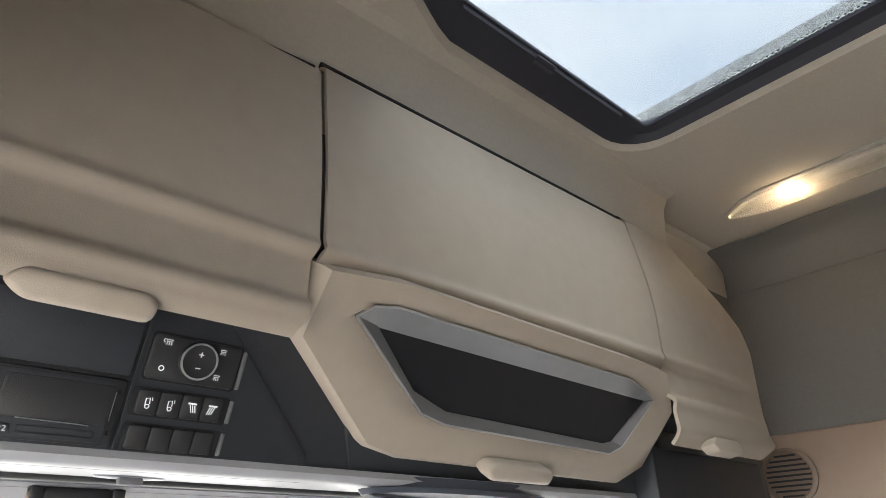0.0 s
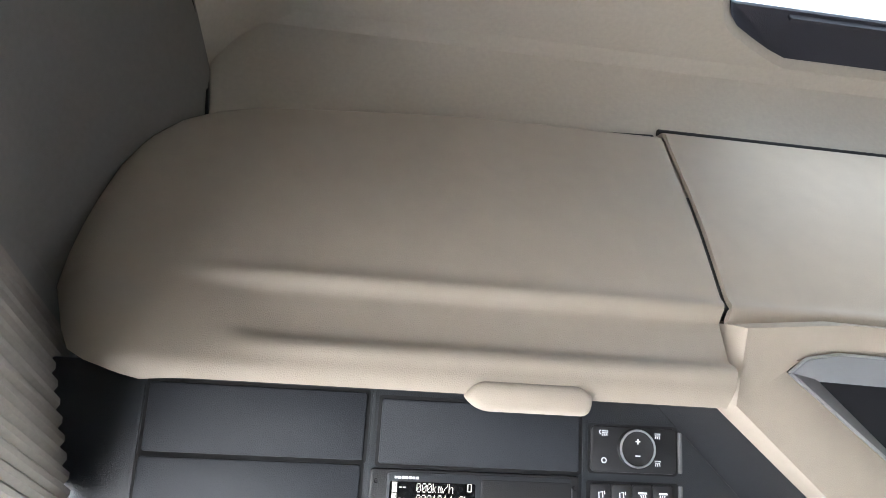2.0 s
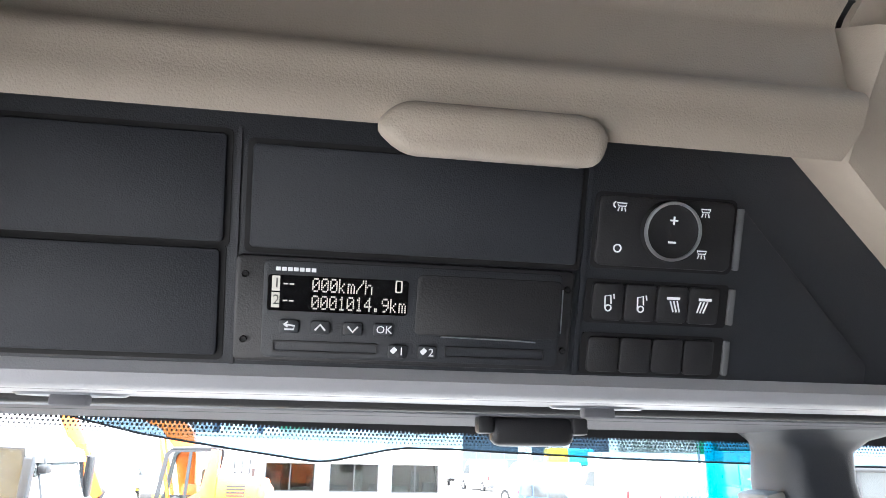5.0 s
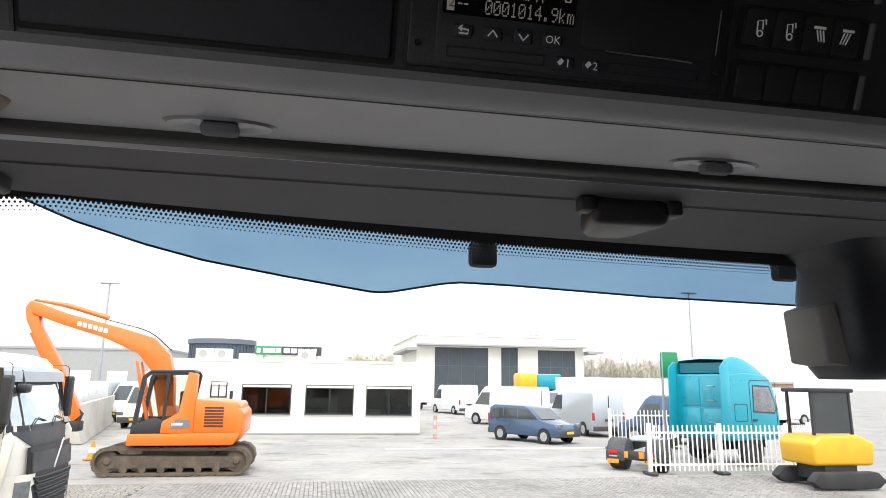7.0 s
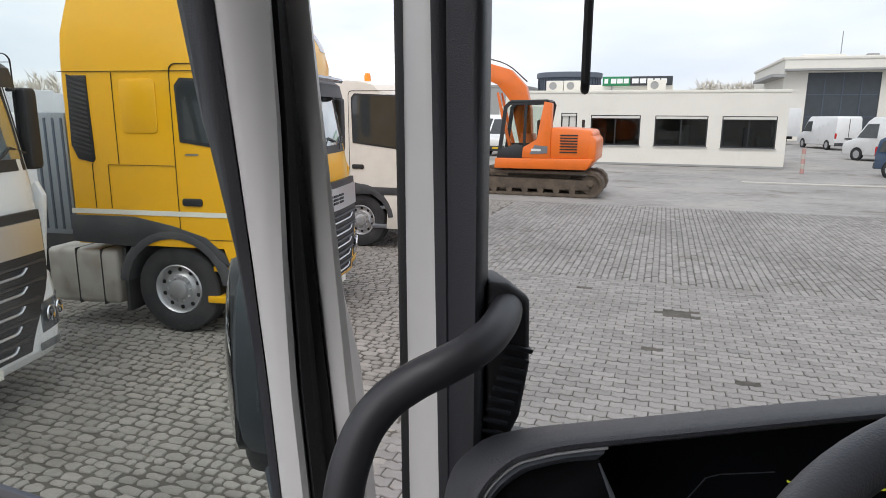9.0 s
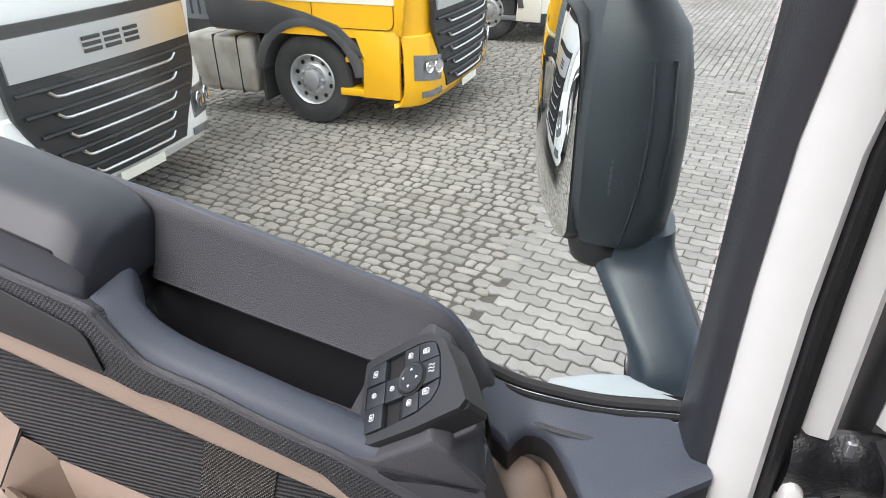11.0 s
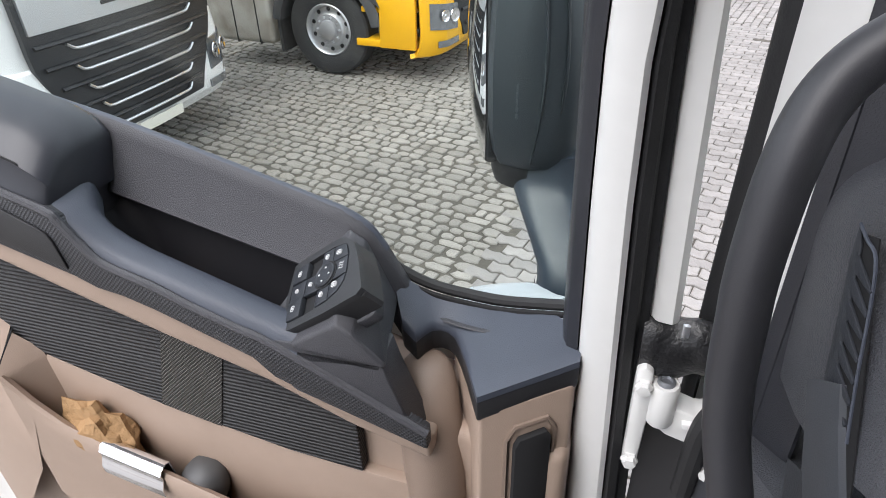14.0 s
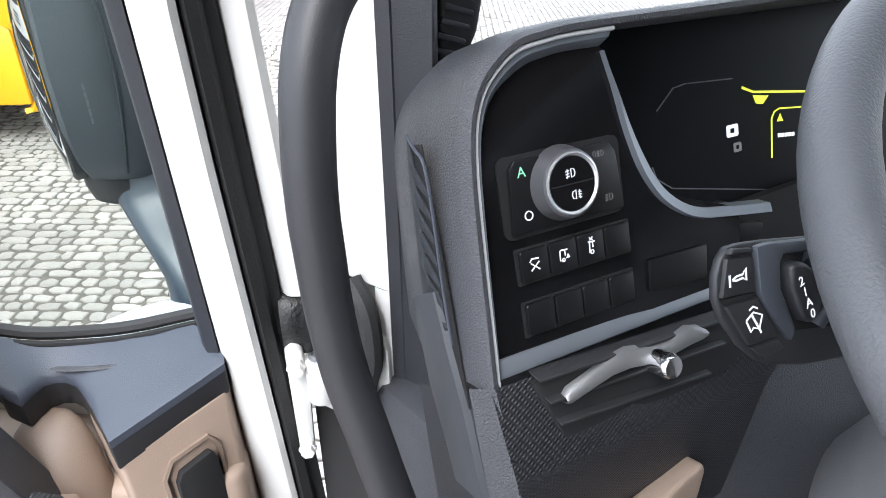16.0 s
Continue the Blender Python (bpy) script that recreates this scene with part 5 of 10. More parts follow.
SW = axes((0.2775, -0.037, 2.0655), (-0.0695, 0.008, 0.0462), (-0.15, 1.0, -0.41)) @ Matrix.Diagonal((1, 1, -1, 1)) @ Matrix.Translation((0.055, 0.045, 0)) @ Matrix.Scale(0.87, 4) @ Matrix.Translation((-0.055, -0.045, 0))
SW_OUT = [(-0.003, 0.001), (0.024, -0.004), (0.051, -0.0086), (0.066, -0.0095), (0.0773, -0.0077), (0.0931, 0.003), (0.1093, 0.034), (0.123, 0.068), (0.1215, 0.0725), (0.069, 0.0815), (0.020, 0.0865), (0.005, 0.083), (-0.0005, 0.04)]
SW_IN = [(0.0020, 0.0097), (0.0300, 0.0045), (0.0616, -0.0003), (0.0780, 0.0004), (0.0840, 0.0030), (0.0903, 0.0149), (0.0945, 0.0400), (0.0935, 0.0500), (0.0870, 0.0604), (0.0712, 0.0685), (0.0400, 0.0745), (0.0154, 0.0780), (0.0105, 0.0755), (0.0055, 0.045)]


def radial(ring, cx, cy, n=64):
    """The outline's points at even angles round a centre."""
    out = []
    for k in range(n):
        d = Vector((math.cos(2 * math.pi * k / n), math.sin(2 * math.pi * k / n)))
        for (ax, ay), (bx, by) in zip(ring, ring[1:] + ring[:1]):
            e = Vector((bx - ax, by - ay))
            den = d.x * e.y - d.y * e.x
            if abs(den) < 1e-9:
                continue
            q = Vector((ax - cx, ay - cy))
            r, f2 = (q.x * e.y - q.y * e.x) / den, (q.x * d.y - q.y * d.x) / den
            if r > 0 and -1e-6 <= f2 <= 1 + 1e-6:
                out.append((cx + d.x * r, cy + d.y * r))
                break
    return out


sw = lpart("switch_panel", plate(SW_OUT, -0.024, 0.0, SW, 0.0), BLACK, door, "black window and mirror switch panel", angle=40)
part("surround", ring_plate(radial(SW_OUT, 0.047, 0.036), radial(SW_IN, 0.047, 0.036), -0.001, 0.0058, SW), mat("switch_surround_plastic", (0.030, 0.031, 0.034), 0.5, var=0.07, bump=0.25, bscale=1100), sw)
part("recess", plate(SW_IN, 0.0002, 0.0008, SW), GROOVE, sw)
lpart("switch_seat", plate([(0.012, 0.05), (0.108, 0.05), (0.112, 0.074), (0.109, 0.078), (0.034, 0.093), (0.022, 0.090)], -0.038, -0.024, SW, 0.003, 3), SOFT, door, angle=40)
for ring_q, h in (([(0.0032, 0.0112), (0.0257, 0.0075), (0.0280, 0.0285), (0.0055, 0.0307)], 0.0078), ([(0.0057, 0.0317), (0.0282, 0.0295), (0.0302, 0.0507), (0.0083, 0.0530)], 0.0066), ([(0.0085, 0.0540), (0.0303, 0.0516), (0.0330, 0.0743), (0.0128, 0.0770)], 0.0078), ([(0.0292, 0.0295), (0.0490, 0.0275), (0.0518, 0.0495), (0.0315, 0.0512)], 0.0066), ([(0.0476, 0.0032), (0.0643, 0.0012), (0.0665, 0.0207), (0.0495, 0.0223)], 0.0066), ([(0.0652, 0.0012), (0.0775, 0.0014), (0.0835, 0.0038), (0.0898, 0.0185), (0.0675, 0.0204)], 0.0066), ([(0.0680, 0.0214), (0.0903, 0.0195), (0.0930, 0.0405), (0.0730, 0.0440)], 0.0066), ([(0.0715, 0.0480), (0.0930, 0.0418), (0.0925, 0.0495), (0.0860, 0.0595), (0.0735, 0.0660)], 0.0066), ([(0.0530, 0.0515), (0.0705, 0.0485), (0.0725, 0.0665), (0.0552, 0.0702)], 0.0066)):
    part("push_button", plate(ring_q, 0.0004, h, SW, 0.0008), CONSOLE, sw)
for x0, y0, x1, y1 in ((0.0400, 0.0065, 0.0475, 0.0265), (0.0445, 0.0525, 0.0530, 0.0705)):
    part("finger_ramp", prism([(x0, y0, 0.0008), (x1, y0 - 0.001, 0.0048), (x1 + 0.002, y1 - 0.001, 0.0048), (x0 + 0.002, y1, 0.0008)], (0, 0, -0.0006)), BLACK, sw).data.transform(SW)
part("pad_gap", lathe([(0.0165, 0.0060), (0.0165, 0.0070), (0.0005, 0.0070)], 32, SW @ Matrix.Translation((0.0606, 0.0345, 0))), GROOVE, sw)
dpad = part("direction_pad", lathe([(0.0142, 0.004), (0.0142, 0.0085), (0.0132, 0.0098), (0.0118, 0.0098), (0.0108, 0.0090), (0.0005, 0.0086)], 32, SW @ Matrix.Translation((0.0606, 0.0345, 0))), CONSOLE, sw)
for k in range(4):
    a = k * math.pi / 2 + 0.1
    c, s = math.cos(a), math.sin(a)
    part("arrow_mark", plate([(0.0606 + 0.0095 * c, 0.0345 + 0.0095 * s), (0.0606 + 0.0070 * c - 0.0015 * s, 0.0345 + 0.0070 * s + 0.0015 * c), (0.0606 + 0.0070 * c + 0.0015 * s, 0.0345 + 0.0070 * s - 0.0015 * c)], 0.0086, 0.0094, SW), PRINT, dpad)
for cx, cy, w, h in ((0.0150, 0.0195, 0.0036, 0.0044), (0.0172, 0.0412, 0.0030, 0.0030), (0.0192, 0.0630, 0.0036, 0.0044), (0.0390, 0.0393, 0.0030, 0.0030), (0.0566, 0.0112, 0.0030, 0.0038), (0.0752, 0.0112, 0.0046, 0.0034), (0.0802, 0.0515, 0.0046, 0.0040), (0.0622, 0.0580, 0.0030, 0.0038)):
    w, h = w * 0.74, h * 0.74
    part("symbol", join(ring_plate(rrect(cx - w, cx + w, cy - h, cy + h, 0.001, 2), rrect(cx - w + 0.0006, cx + w - 0.0006, cy - h + 0.0007, cy + h - 0.0007, 0.0007, 2), 0.0064, 0.0082, SW), plate(rrect(cx - w * 0.45, cx + w * 0.35, cy - h * 0.4, cy + h * 0.4, 0.0003, 1), 0.0064, 0.0082, SW)), PRINT, sw)
part("symbol", join(*[stroke([(0.0795, 0.0265 + 0.0032 * k), (0.0820, 0.0255 + 0.0032 * k), (0.0840, 0.0272 + 0.0032 * k), (0.0865, 0.0260 + 0.0032 * k)], 0.0008, 0.0064, 0.0071, SW) for k in range(3)]), PRINT, sw)

# blue-grey cap below the window's front corner, and the beige box under it
cap_in = [(0.168, -0.024, 2.026), (0.152, -0.016, 2.020), (0.148, -0.026, 2.020), (0.1425, -0.036, 2.020), (0.135, -0.040, 2.019), (0.127, -0.0395, 2.018), (0.119, -0.034, 2.017), (0.112, -0.024, 2.016), (0.099, -0.001, 2.016), (0.0785, 0.0410, 2.018), (0.018, 0.004, 2.031), (0.000, -0.006, 2.036)]
cap_out = [(0.192, -0.064, 2.058), (0.178, -0.064, 2.049), (0.168, -0.064, 2.043), (0.158, -0.064, 2.038), (0.148, -0.064, 2.034), (0.138, -0.064, 2.032), (0.125, -0.064, 2.031), (0.112, -0.064, 2.030), (0.090, -0.064, 2.029), (0.060, -0.063, 2.030), (0.028, -0.060, 2.036), (0.004, -0.040, 2.040)]
cap_rows = []
for k in range(9):
    t = k / 8
    cap_rows.append([tuple(Vector(p).lerp(Vector(q), t) - Vector((0, 0, 0.0016 if k == 8 else 0.0))) for p, q in zip(cap_out, cap_in)])
cap_rows.append([(a, d2 + 0.0006, z - 0.008) for a, d2, z in cap_in])
lpart("sill_cap", thick(loft(cap_rows), 0.003), SOFT_B, door, "blue-grey plastic cap", angle=50)
lpart("cap_edge", prism([(a, d2, z - 0.0076) for a, d2, z in cap_in + cap_out[::-1]], (0, 0, -0.024), 0.002, 2), BLACK, door, "thick black edge under the cap", angle=30)
lpart("cap_dimple", tube(smooth_path([(0.135, -0.040, 2.0255), (0.11, -0.037, 2.0235), (0.085, -0.036, 2.0235), (0.06, -0.040, 2.0262)], 5), [0.0008] + [0.003] * 14 + [0.0008], 8, True, 0.4), SOFT, door)
lpart("beige_box", prism([(0.002, -0.06, 2.005), (0.002, -0.004, 2.010), (0.018, 0.005, 2.006), (0.0775, 0.0400, 1.995), (0.098, -0.001, 1.992), (0.115, -0.030, 1.991), (0.128, -0.06, 1.99)], (0, 0, -0.70), 0.004, 3), BEIGE, door, "beige trim box by the hinge", angle=40)
lpart("box_slot", prism([(0.020 + x, 0.0045 + x * 0.588 + 0.002, z) for x, z in ((0.000, 1.955), (0.004, 1.964), (0.026, 1.958), (0.030, 1.948), (0.030, 1.80), (0.024, 1.79), (0.004, 1.79), (0.0, 1.80))], (-0.004, 0.006, 0), 0.002), GROOVE, door)
lpart("slot_rim", tube([(0.016 + x, 0.0042 + x * 0.588, z) for x, z in ((0.0, 1.90), (0.0, 1.962), (0.006, 1.975), (0.032, 1.970), (0.039, 1.955), (0.039, 1.75))], 0.0028, 6), BEIGE_D, door)
pull = []
for z, a, d, ra, rd in ((1.989, 0.136, -0.030, 0.010, 0.006), (1.987, 0.1355, -0.027, 0.018, 0.011), (1.980, 0.135, -0.022, 0.025, 0.017), (1.962, 0.132, -0.012, 0.030, 0.024), (1.93, 0.127, 0.000, 0.032, 0.029), (1.88, 0.121, 0.010, 0.032, 0.031), (1.80, 0.114, 0.018, 0.028, 0.030), (1.70, 0.108, 0.020, 0.025, 0.028), (1.55, 0.105, 0.018, 0.022, 0.026)):
    pull.append([(a + 0.009 + ra * math.cos(t), d + rd * math.sin(t), z) for t in (2 * math.pi * k / 24 for k in range(24))])
lpart("pull_handle", loft(pull, True, True), BEIGE_D, door, "brown-beige pull handle", angle=60)

# things lying in the pocket
paper = bmesh.new()
bmesh.ops.create_icosphere(paper, subdivisions=3, radius=1)
for v in paper.verts:
    q = v.co.copy()
    r = 1 + 0.26 * noise.noise(q * 1.7) + 0.42 * abs(noise.noise(Vector((q.x * 4.2, q.y * 3.0, q.z * 1.8)))) + 0.05 * noise.noise(q * 7)
    v.co = Vector((q.x * 0.048 * r, q.y * 0.020 * r, q.z * 0.055 * r))
paper.transform(DOOR @ Matrix.Translation((0.537, 0.041, 1.818)))
solid("crumpled_paper", paper, PAPER, "ball of crumpled brown paper in the door pocket", "paper", angle=14)
bracket = thing("metal_bracket", DOOR @ Matrix.Translation((0.465, 0.05, 1.70)), "bent chrome bracket standing in the door pocket", "bracket")
fold = [(0.048, -0.070), (0.047, -0.020), (0.050, 0.003), (0.055, 0.006), (0.064, 0.004), (0.0685, -0.002), (0.0665, -0.008), (0.0680, -0.015), (0.0715, -0.022), (0.0705, -0.034)]
sheet2 = thick(loft([[(a, d2, z + dz) for d2, dz in fold] for a, z in ((0.512, 1.838), (0.488, 1.832), (0.462, 1.826), (0.435, 1.820))]), 0.0015)
sheet2.transform(Matrix.Translation((-0.465, -0.05, -1.70)))
lpart("sheet", sheet2, CHROME, bracket, angle=50)
ball = thing("grey_knob", DOOR @ Matrix.Translation((0.405, 0.036, 1.70)), "dark grey rounded knob lying in the door pocket", "knob")
lpart("knob", lathe([(0.010, 0.0), (0.014, 0.05), (0.024, 0.068), (0.027, 0.085), (0.025, 0.100), (0.017, 0.110), (0.001, 0.113)], 24), mat("knob_rubber", (0.07, 0.07, 0.072), 0.55, var=0.08), ball, angle=60)
lpart("collar", lathe([(0.016, 0.030), (0.019, 0.034), (0.019, 0.044), (0.016, 0.048)], 20), BLACK, ball)

# ---- door mirror, outside the pane ----
mir = thing("door_mirror", DOOR @ Matrix.Translation((0.10, -0.2, 2.05)), "large dark grey door mirror on a moulded arm", "mirror")


def mpart(name, bm, material, label="", angle=50):
    ob = part(name, bm, material, None, label, angle)
    ob.data.transform(DOOR)
    ob.parent = mir
    ob.matrix_parent_inverse = mir.matrix_basis.inverted()
    return ob


def msec(z, pts):
    return [(a, d, z) for a, d in pts]


# lower housing: the end that faces the cab runs from the glass to the front edge
house = []
for z, k, ca, cd in ((2.104, 0.30, 0.085, -0.25), (2.106, 0.62, 0.085, -0.25), (2.113, 0.82, 0.086, -0.25), (2.128, 0.95, 0.088, -0.255), (2.16, 1.02, 0.09, -0.26), (2.22, 1.03, 0.092, -0.26), (2.27, 0.98, 0.097, -0.26), (2.31, 0.86, 0.104, -0.26), (2.335, 0.62, 0.11, -0.26), (2.342, 0.32, 0.11, -0.26)):
    ring = [(0.129, -0.203), (0.122, -0.194), (0.105, -0.189), (0.085, -0.187), (0.066, -0.190), (0.050, -0.200), (0.040, -0.216), (0.036, -0.235), (0.040, -0.275), (0.062, -0.325), (0.105, -0.355), (0.150, -0.358), (0.172, -0.345), (0.174, -0.334)]
    house.append([(ca + (a - ca) * k, cd + (d - cd) * k, z) for a, d in ring])
mpart("housing", loft(house, True, True), mat("mirror_housing", (0.035, 0.042, 0.05), 0.42, bump=0.15, bscale=500), "dark blue-grey housing", 30)
for a, d in ((0.070, -0.1885), (0.052, -0.1985)):
    mpart("ridge", tube(smooth_path([(a + 0.012, d - 0.006, 2.122), (a + 0.004, d, 2.17), (a, d + 0.001, 2.225), (a + 0.004, d - 0.004, 2.29)], 4), 0.0035, 8, True, 0.5), mat("mirror_ridge", (0.03, 0.036, 0.043), 0.4), "", 60)
mpart("moulded_mark", join(*[box(0.096, 0.0985, -0.1885, -0.186, 2.172 + k * 0.0075, 2.178 + k * 0.0075, 0.0006) for k in range(5)]), mat("moulded_mark", (0.07, 0.08, 0.09), 0.4))
mpart("neck", loft([[(0.098 + r * math.cos(t), -0.232 + r * 0.9 * math.sin(t), z) for t in (2 * math.pi * k / 20 for k in range(20))] for z, r in ((2.080, 0.020), (2.086, 0.030), (2.100, 0.034), (2.120, 0.034))], True, True), BLACK)
head = []
for z, a0, a1, d0, d1 in ((2.36, 0.09, 0.155, -0.25, -0.185), (2.375, 0.075, 0.18, -0.275, -0.175), (2.48, 0.066, 0.19, -0.29, -0.168), (2.62, 0.066, 0.188, -0.29, -0.168), (2.70, 0.075, 0.18, -0.28, -0.172), (2.72, 0.095, 0.16, -0.25, -0.19)):
    head.append(msec(z, rrect(a0 - 0.008, 0.020 + (a1 - 0.044) * 0.62, d0 + 0.04, d1 + 0.02, 0.02, 4)))
mpart("upper_housing", loft(head, True, True), mat("mirror_housing_upper", (0.035, 0.042, 0.05), 0.42, bump=0.15, bscale=500))
# reflecting glasses on the side that faces the rear, bulging outwards
GLASS_LOW = [(0.001, 2.123), (0.012, 2.112), (0.028, 2.106), (0.057, 2.102), (0.090, 2.104), (0.117, 2.110), (0.138, 2.122), (0.150, 2.140), (0.157, 2.165), (0.158, 2.195), (0.155, 2.25), (0.148, 2.295), (0.130, 2.318), (0.09, 2.325), (0.04, 2.318), (0.015, 2.300), (0.005, 2.26), (0.003, 2.19)]
GLASS_UP = [(x, 2.40 + (z - 2.10) * 1.30) for x, z in GLASS_LOW]


def bulge(outline, m, height, rings=14):
    """A convex pane over a closed outline."""
    cx = sum(p[0] for p in outline) / len(outline)
    cy = sum(p[1] for p in outline) / len(outline)
    fine = [(p.x, p.y) for p in smooth_path([(x, y, 0) for x, y in outline + outline[:1]], 4)][:-1]
    rows = [[(cx + (x - cx) * k, cy + (y - cy) * k, height * (1 - k * k)) for x, y in fine] for k in [0.02 + 0.98 * i / rings for i in range(rings + 1)]]
    bm = loft(rows, True)
    bm.faces.new(bm.verts[:len(fine)])
    bm.transform(m)
    return bm


for outline, o in ((GLASS_LOW, (0.132, -0.201, 0.0)), (GLASS_UP, (0.105, -0.175, 0.0))):
    GM = axes(o, (0.33, -0.944, 0), (0, 0, 1)) @ Matrix.Diagonal((1, 1, -1, 1))
    mid = sum(p[1] for p in outline) / len(outline)
    grown = [(0.078 + (x - 0.078) * 1.035, mid + (y - mid) * 1.02) for x, y in outline]
    mpart("bezel", plate(grown, -0.022, -0.001, GM, 0.003), BLACK)
    mpart("mirror_glass", bulge(outline, GM, 0.012), MIRROR, "curved mirror glass", 80)
# the arm sweeps from under the housing down to the door's front corner
arm_rows = []
for z, a0, a1, d0, d1 in ((2.125, 0.030, 0.112, -0.285, -0.205), (2.100, 0.027, 0.111, -0.280, -0.203), (2.085, 0.020, 0.103, -0.265, -0.190), (2.066, 0.008, 0.087, -0.240, -0.163), (2.048, -0.004, 0.073, -0.215, -0.142), (2.033, -0.016, 0.063, -0.195, -0.127), (2.018, -0.024, 0.060, -0.185, -0.117), (1.995, -0.028, 0.062, -0.180, -0.110), (1.93, -0.03, 0.062, -0.178, -0.108)):
    arm_rows.append(msec(z, rrect(a0, a1, d0, d1, 0.026, 5)))
mpart("arm", loft(arm_rows, True, True), mat("mirror_arm", (0.034, 0.044, 0.060), 0.3, bump=0.08, bscale=500), "blue-grey moulded arm", 50)
mpart("arm_collar", loft([msec(z, rrect(a0 - 0.002, a1 + 0.002, d0 - 0.002, d1 + 0.002, 0.027, 5)) for z, a0, a1, d0, d1 in ((2.016, -0.025, 0.060, -0.184, -0.116), (2.012, -0.026, 0.061, -0.184, -0.115))], True, False), GROOVE)
mpart("white_foot", loft([[(0.150, d, 1.96), (0.130, d, z0 - 0.006), (0.095, d, z0 + 0.006), (0.066, d, z0 + 0.012), (0.03, d, z0 + 0.010), (-0.02, d, z0)] for d, z0 in ((-0.088, 1.975), (-0.098, 1.996), (-0.108, 2.004), (-0.120, 2.008), (-0.132, 2.004), (-0.136, 1.96))], False, False), mat("pale_blue_foot", (0.50, 0.53, 0.57), 0.35, var=0.04))

# ---- front pillar ----
def pillar(name, ring, material, parent, z0=1.3, z1=3.0, angle=40):
    """An upright of the windscreen pillar, which narrows and leans as it rises."""
    rows = []
    for k in range(13):
        z = z0 + (z1 - z0) * k / 12
        row = []
        for x, y in ring:
            edge = min(1.0, max(0.0, (x + 1.16) / 0.036))
            inner = min(1.0, max(0.0, (x + 1.1235) / 0.036))
            row.append((x + (0.014 - 0.016 * edge - 0.008 * inner) * (z - 2.2), y + (-0.055 + 0.08 * inner) * (z - 2.2), z))
        rows.append(row)
    return part(name, loft(rows, True, True), material, parent, angle=angle)


pil = thing("front_pillar", (-1.13, 0.63, 1.3), "white windscreen pillar with black rubber seal and trim", "pillar", kind="structure")
pillar("seal", [(-1.1735, 0.68), (-1.1730, 0.650), (-1.1712, 0.640), (-1.166, 0.634), (-1.1595, 0.6305), (-1.1595, 0.68)], RUBBER, pil)
pillar("painted_face", [(-1.1593, 0.68), (-1.1593, 0.6285), (-1.155, 0.624), (-1.143, 0.6155), (-1.132, 0.608), (-1.126, 0.604), (-1.1235, 0.6035), (-1.1235, 0.65), (-1.14, 0.68)], WHITE_IN, pil, 2.088)
pillar("trim", [(-1.1233, 0.65), (-1.1233, 0.602), (-1.120, 0.5995), (-1.114, 0.5965), (-1.1128, 0.5972), (-1.100, 0.5865), (-1.0925, 0.580), (-1.0885, 0.5775), (-1.0862, 0.5795), (-1.0855, 0.586), (-1.087, 0.605), (-1.093, 0.63), (-1.11, 0.68)], PILLAR_TRIM, pil, 1.9)
pillar("painted_edge", [(-1.135, 0.65), (-1.135, 0.6100), (-1.126, 0.6045), (-1.1238, 0.6042), (-1.1238, 0.65)], WHITE_IN, pil, 1.7, 2.087)
pillar("outer_panel", [(-1.169, 0.685), (-1.125, 0.685), (-1.14, 0.73), (-1.162, 0.73)], WHITE, pil, 1.0)

rail2 = thing("grab_rail", (-1.11, 0.5, 2.0), "thick black rubber-coated grab rail bolted to the windscreen pillar", "grab rail")
path = [(-1.078, 0.625, 2.366), (-1.0715, 0.592, 2.3655), (-1.0712, 0.556, 2.3632), (-1.079, 0.531, 2.3585), (-1.092, 0.517, 2.3525), (-1.108, 0.508, 2.344), (-1.124, 0.500, 2.331), (-1.1345, 0.489, 2.314), (-1.1395, 0.477, 2.290), (-1.1412, 0.4705, 2.260), (-1.1414, 0.4675, 2.232), (-1.1402, 0.4657, 2.2123), (-1.1377, 0.4640, 2.1752), (-1.1316, 0.4600, 2.1378), (-1.1211, 0.4538, 2.101), (-1.1127, 0.4490, 2.0706), (-1.095, 0.440, 2.01), (-1.065, 0.43, 1.90), (-1.03, 0.42, 1.75)]
part("bar", tube(smooth_path(path, 6), 0.0124, 18), TUBE, rail2)
BR = axes((-1.074, 0.618, 2.335), (0.86, 0.50, 0), (0, 0, 1))
part("bracket", plate([(-0.020, 0.052), (-0.004, 0.050), (0.0135, 0.038), (0.0145, -0.015), (0.008, -0.055), (-0.003, -0.078), (-0.020, -0.078)], -0.035, 0.012, BR, 0.005, 3), BLACK, rail2)
for k in range(9):
    part("fin", box(-0.005, 0.0155, -0.068 + k * 0.0085, -0.0645 + k * 0.0085, -0.010, 0.0145, 0.001), CONSOLE, rail2).data.transform(BR @ Matrix.Rotation(radians(-18), 4, "Z"))

# hinge casting between the door and the pillar foot
HM = DOOR
part("hinge_leaf", prism([(-0.046, 0.0, 2.040), (-0.053, 0.0, 2.046), (-0.060, 0.0, 2.040), (-0.062, 0.0, 2.000), (-0.060, 0.0, 1.930), (-0.054, 0.0, 1.918), (-0.047, 0.0, 1.924)], (0, -0.020, 0), 0.003), WHITE_IN, pil).data.transform(HM)
part("hinge_knuckle", lathe([(0.004, 0.015), (0.0105, 0.015), (0.012, 0.012), (0.012, -0.026), (0.0105, -0.029), (0.004, -0.029)], 20, Matrix.Translation((-0.071, -0.006, 2.013))), WHITE_IN, pil).data.transform(HM)
part("hinge_pin", lathe([(0.0075, 0.0), (0.0075, 0.003), (0.005, 0.004), (0.004, 0.002), (0.0005, 0.002)], 16, Matrix.Translation((-0.071, -0.006, 2.0275))), SILVER_D, pil).data.transform(HM)
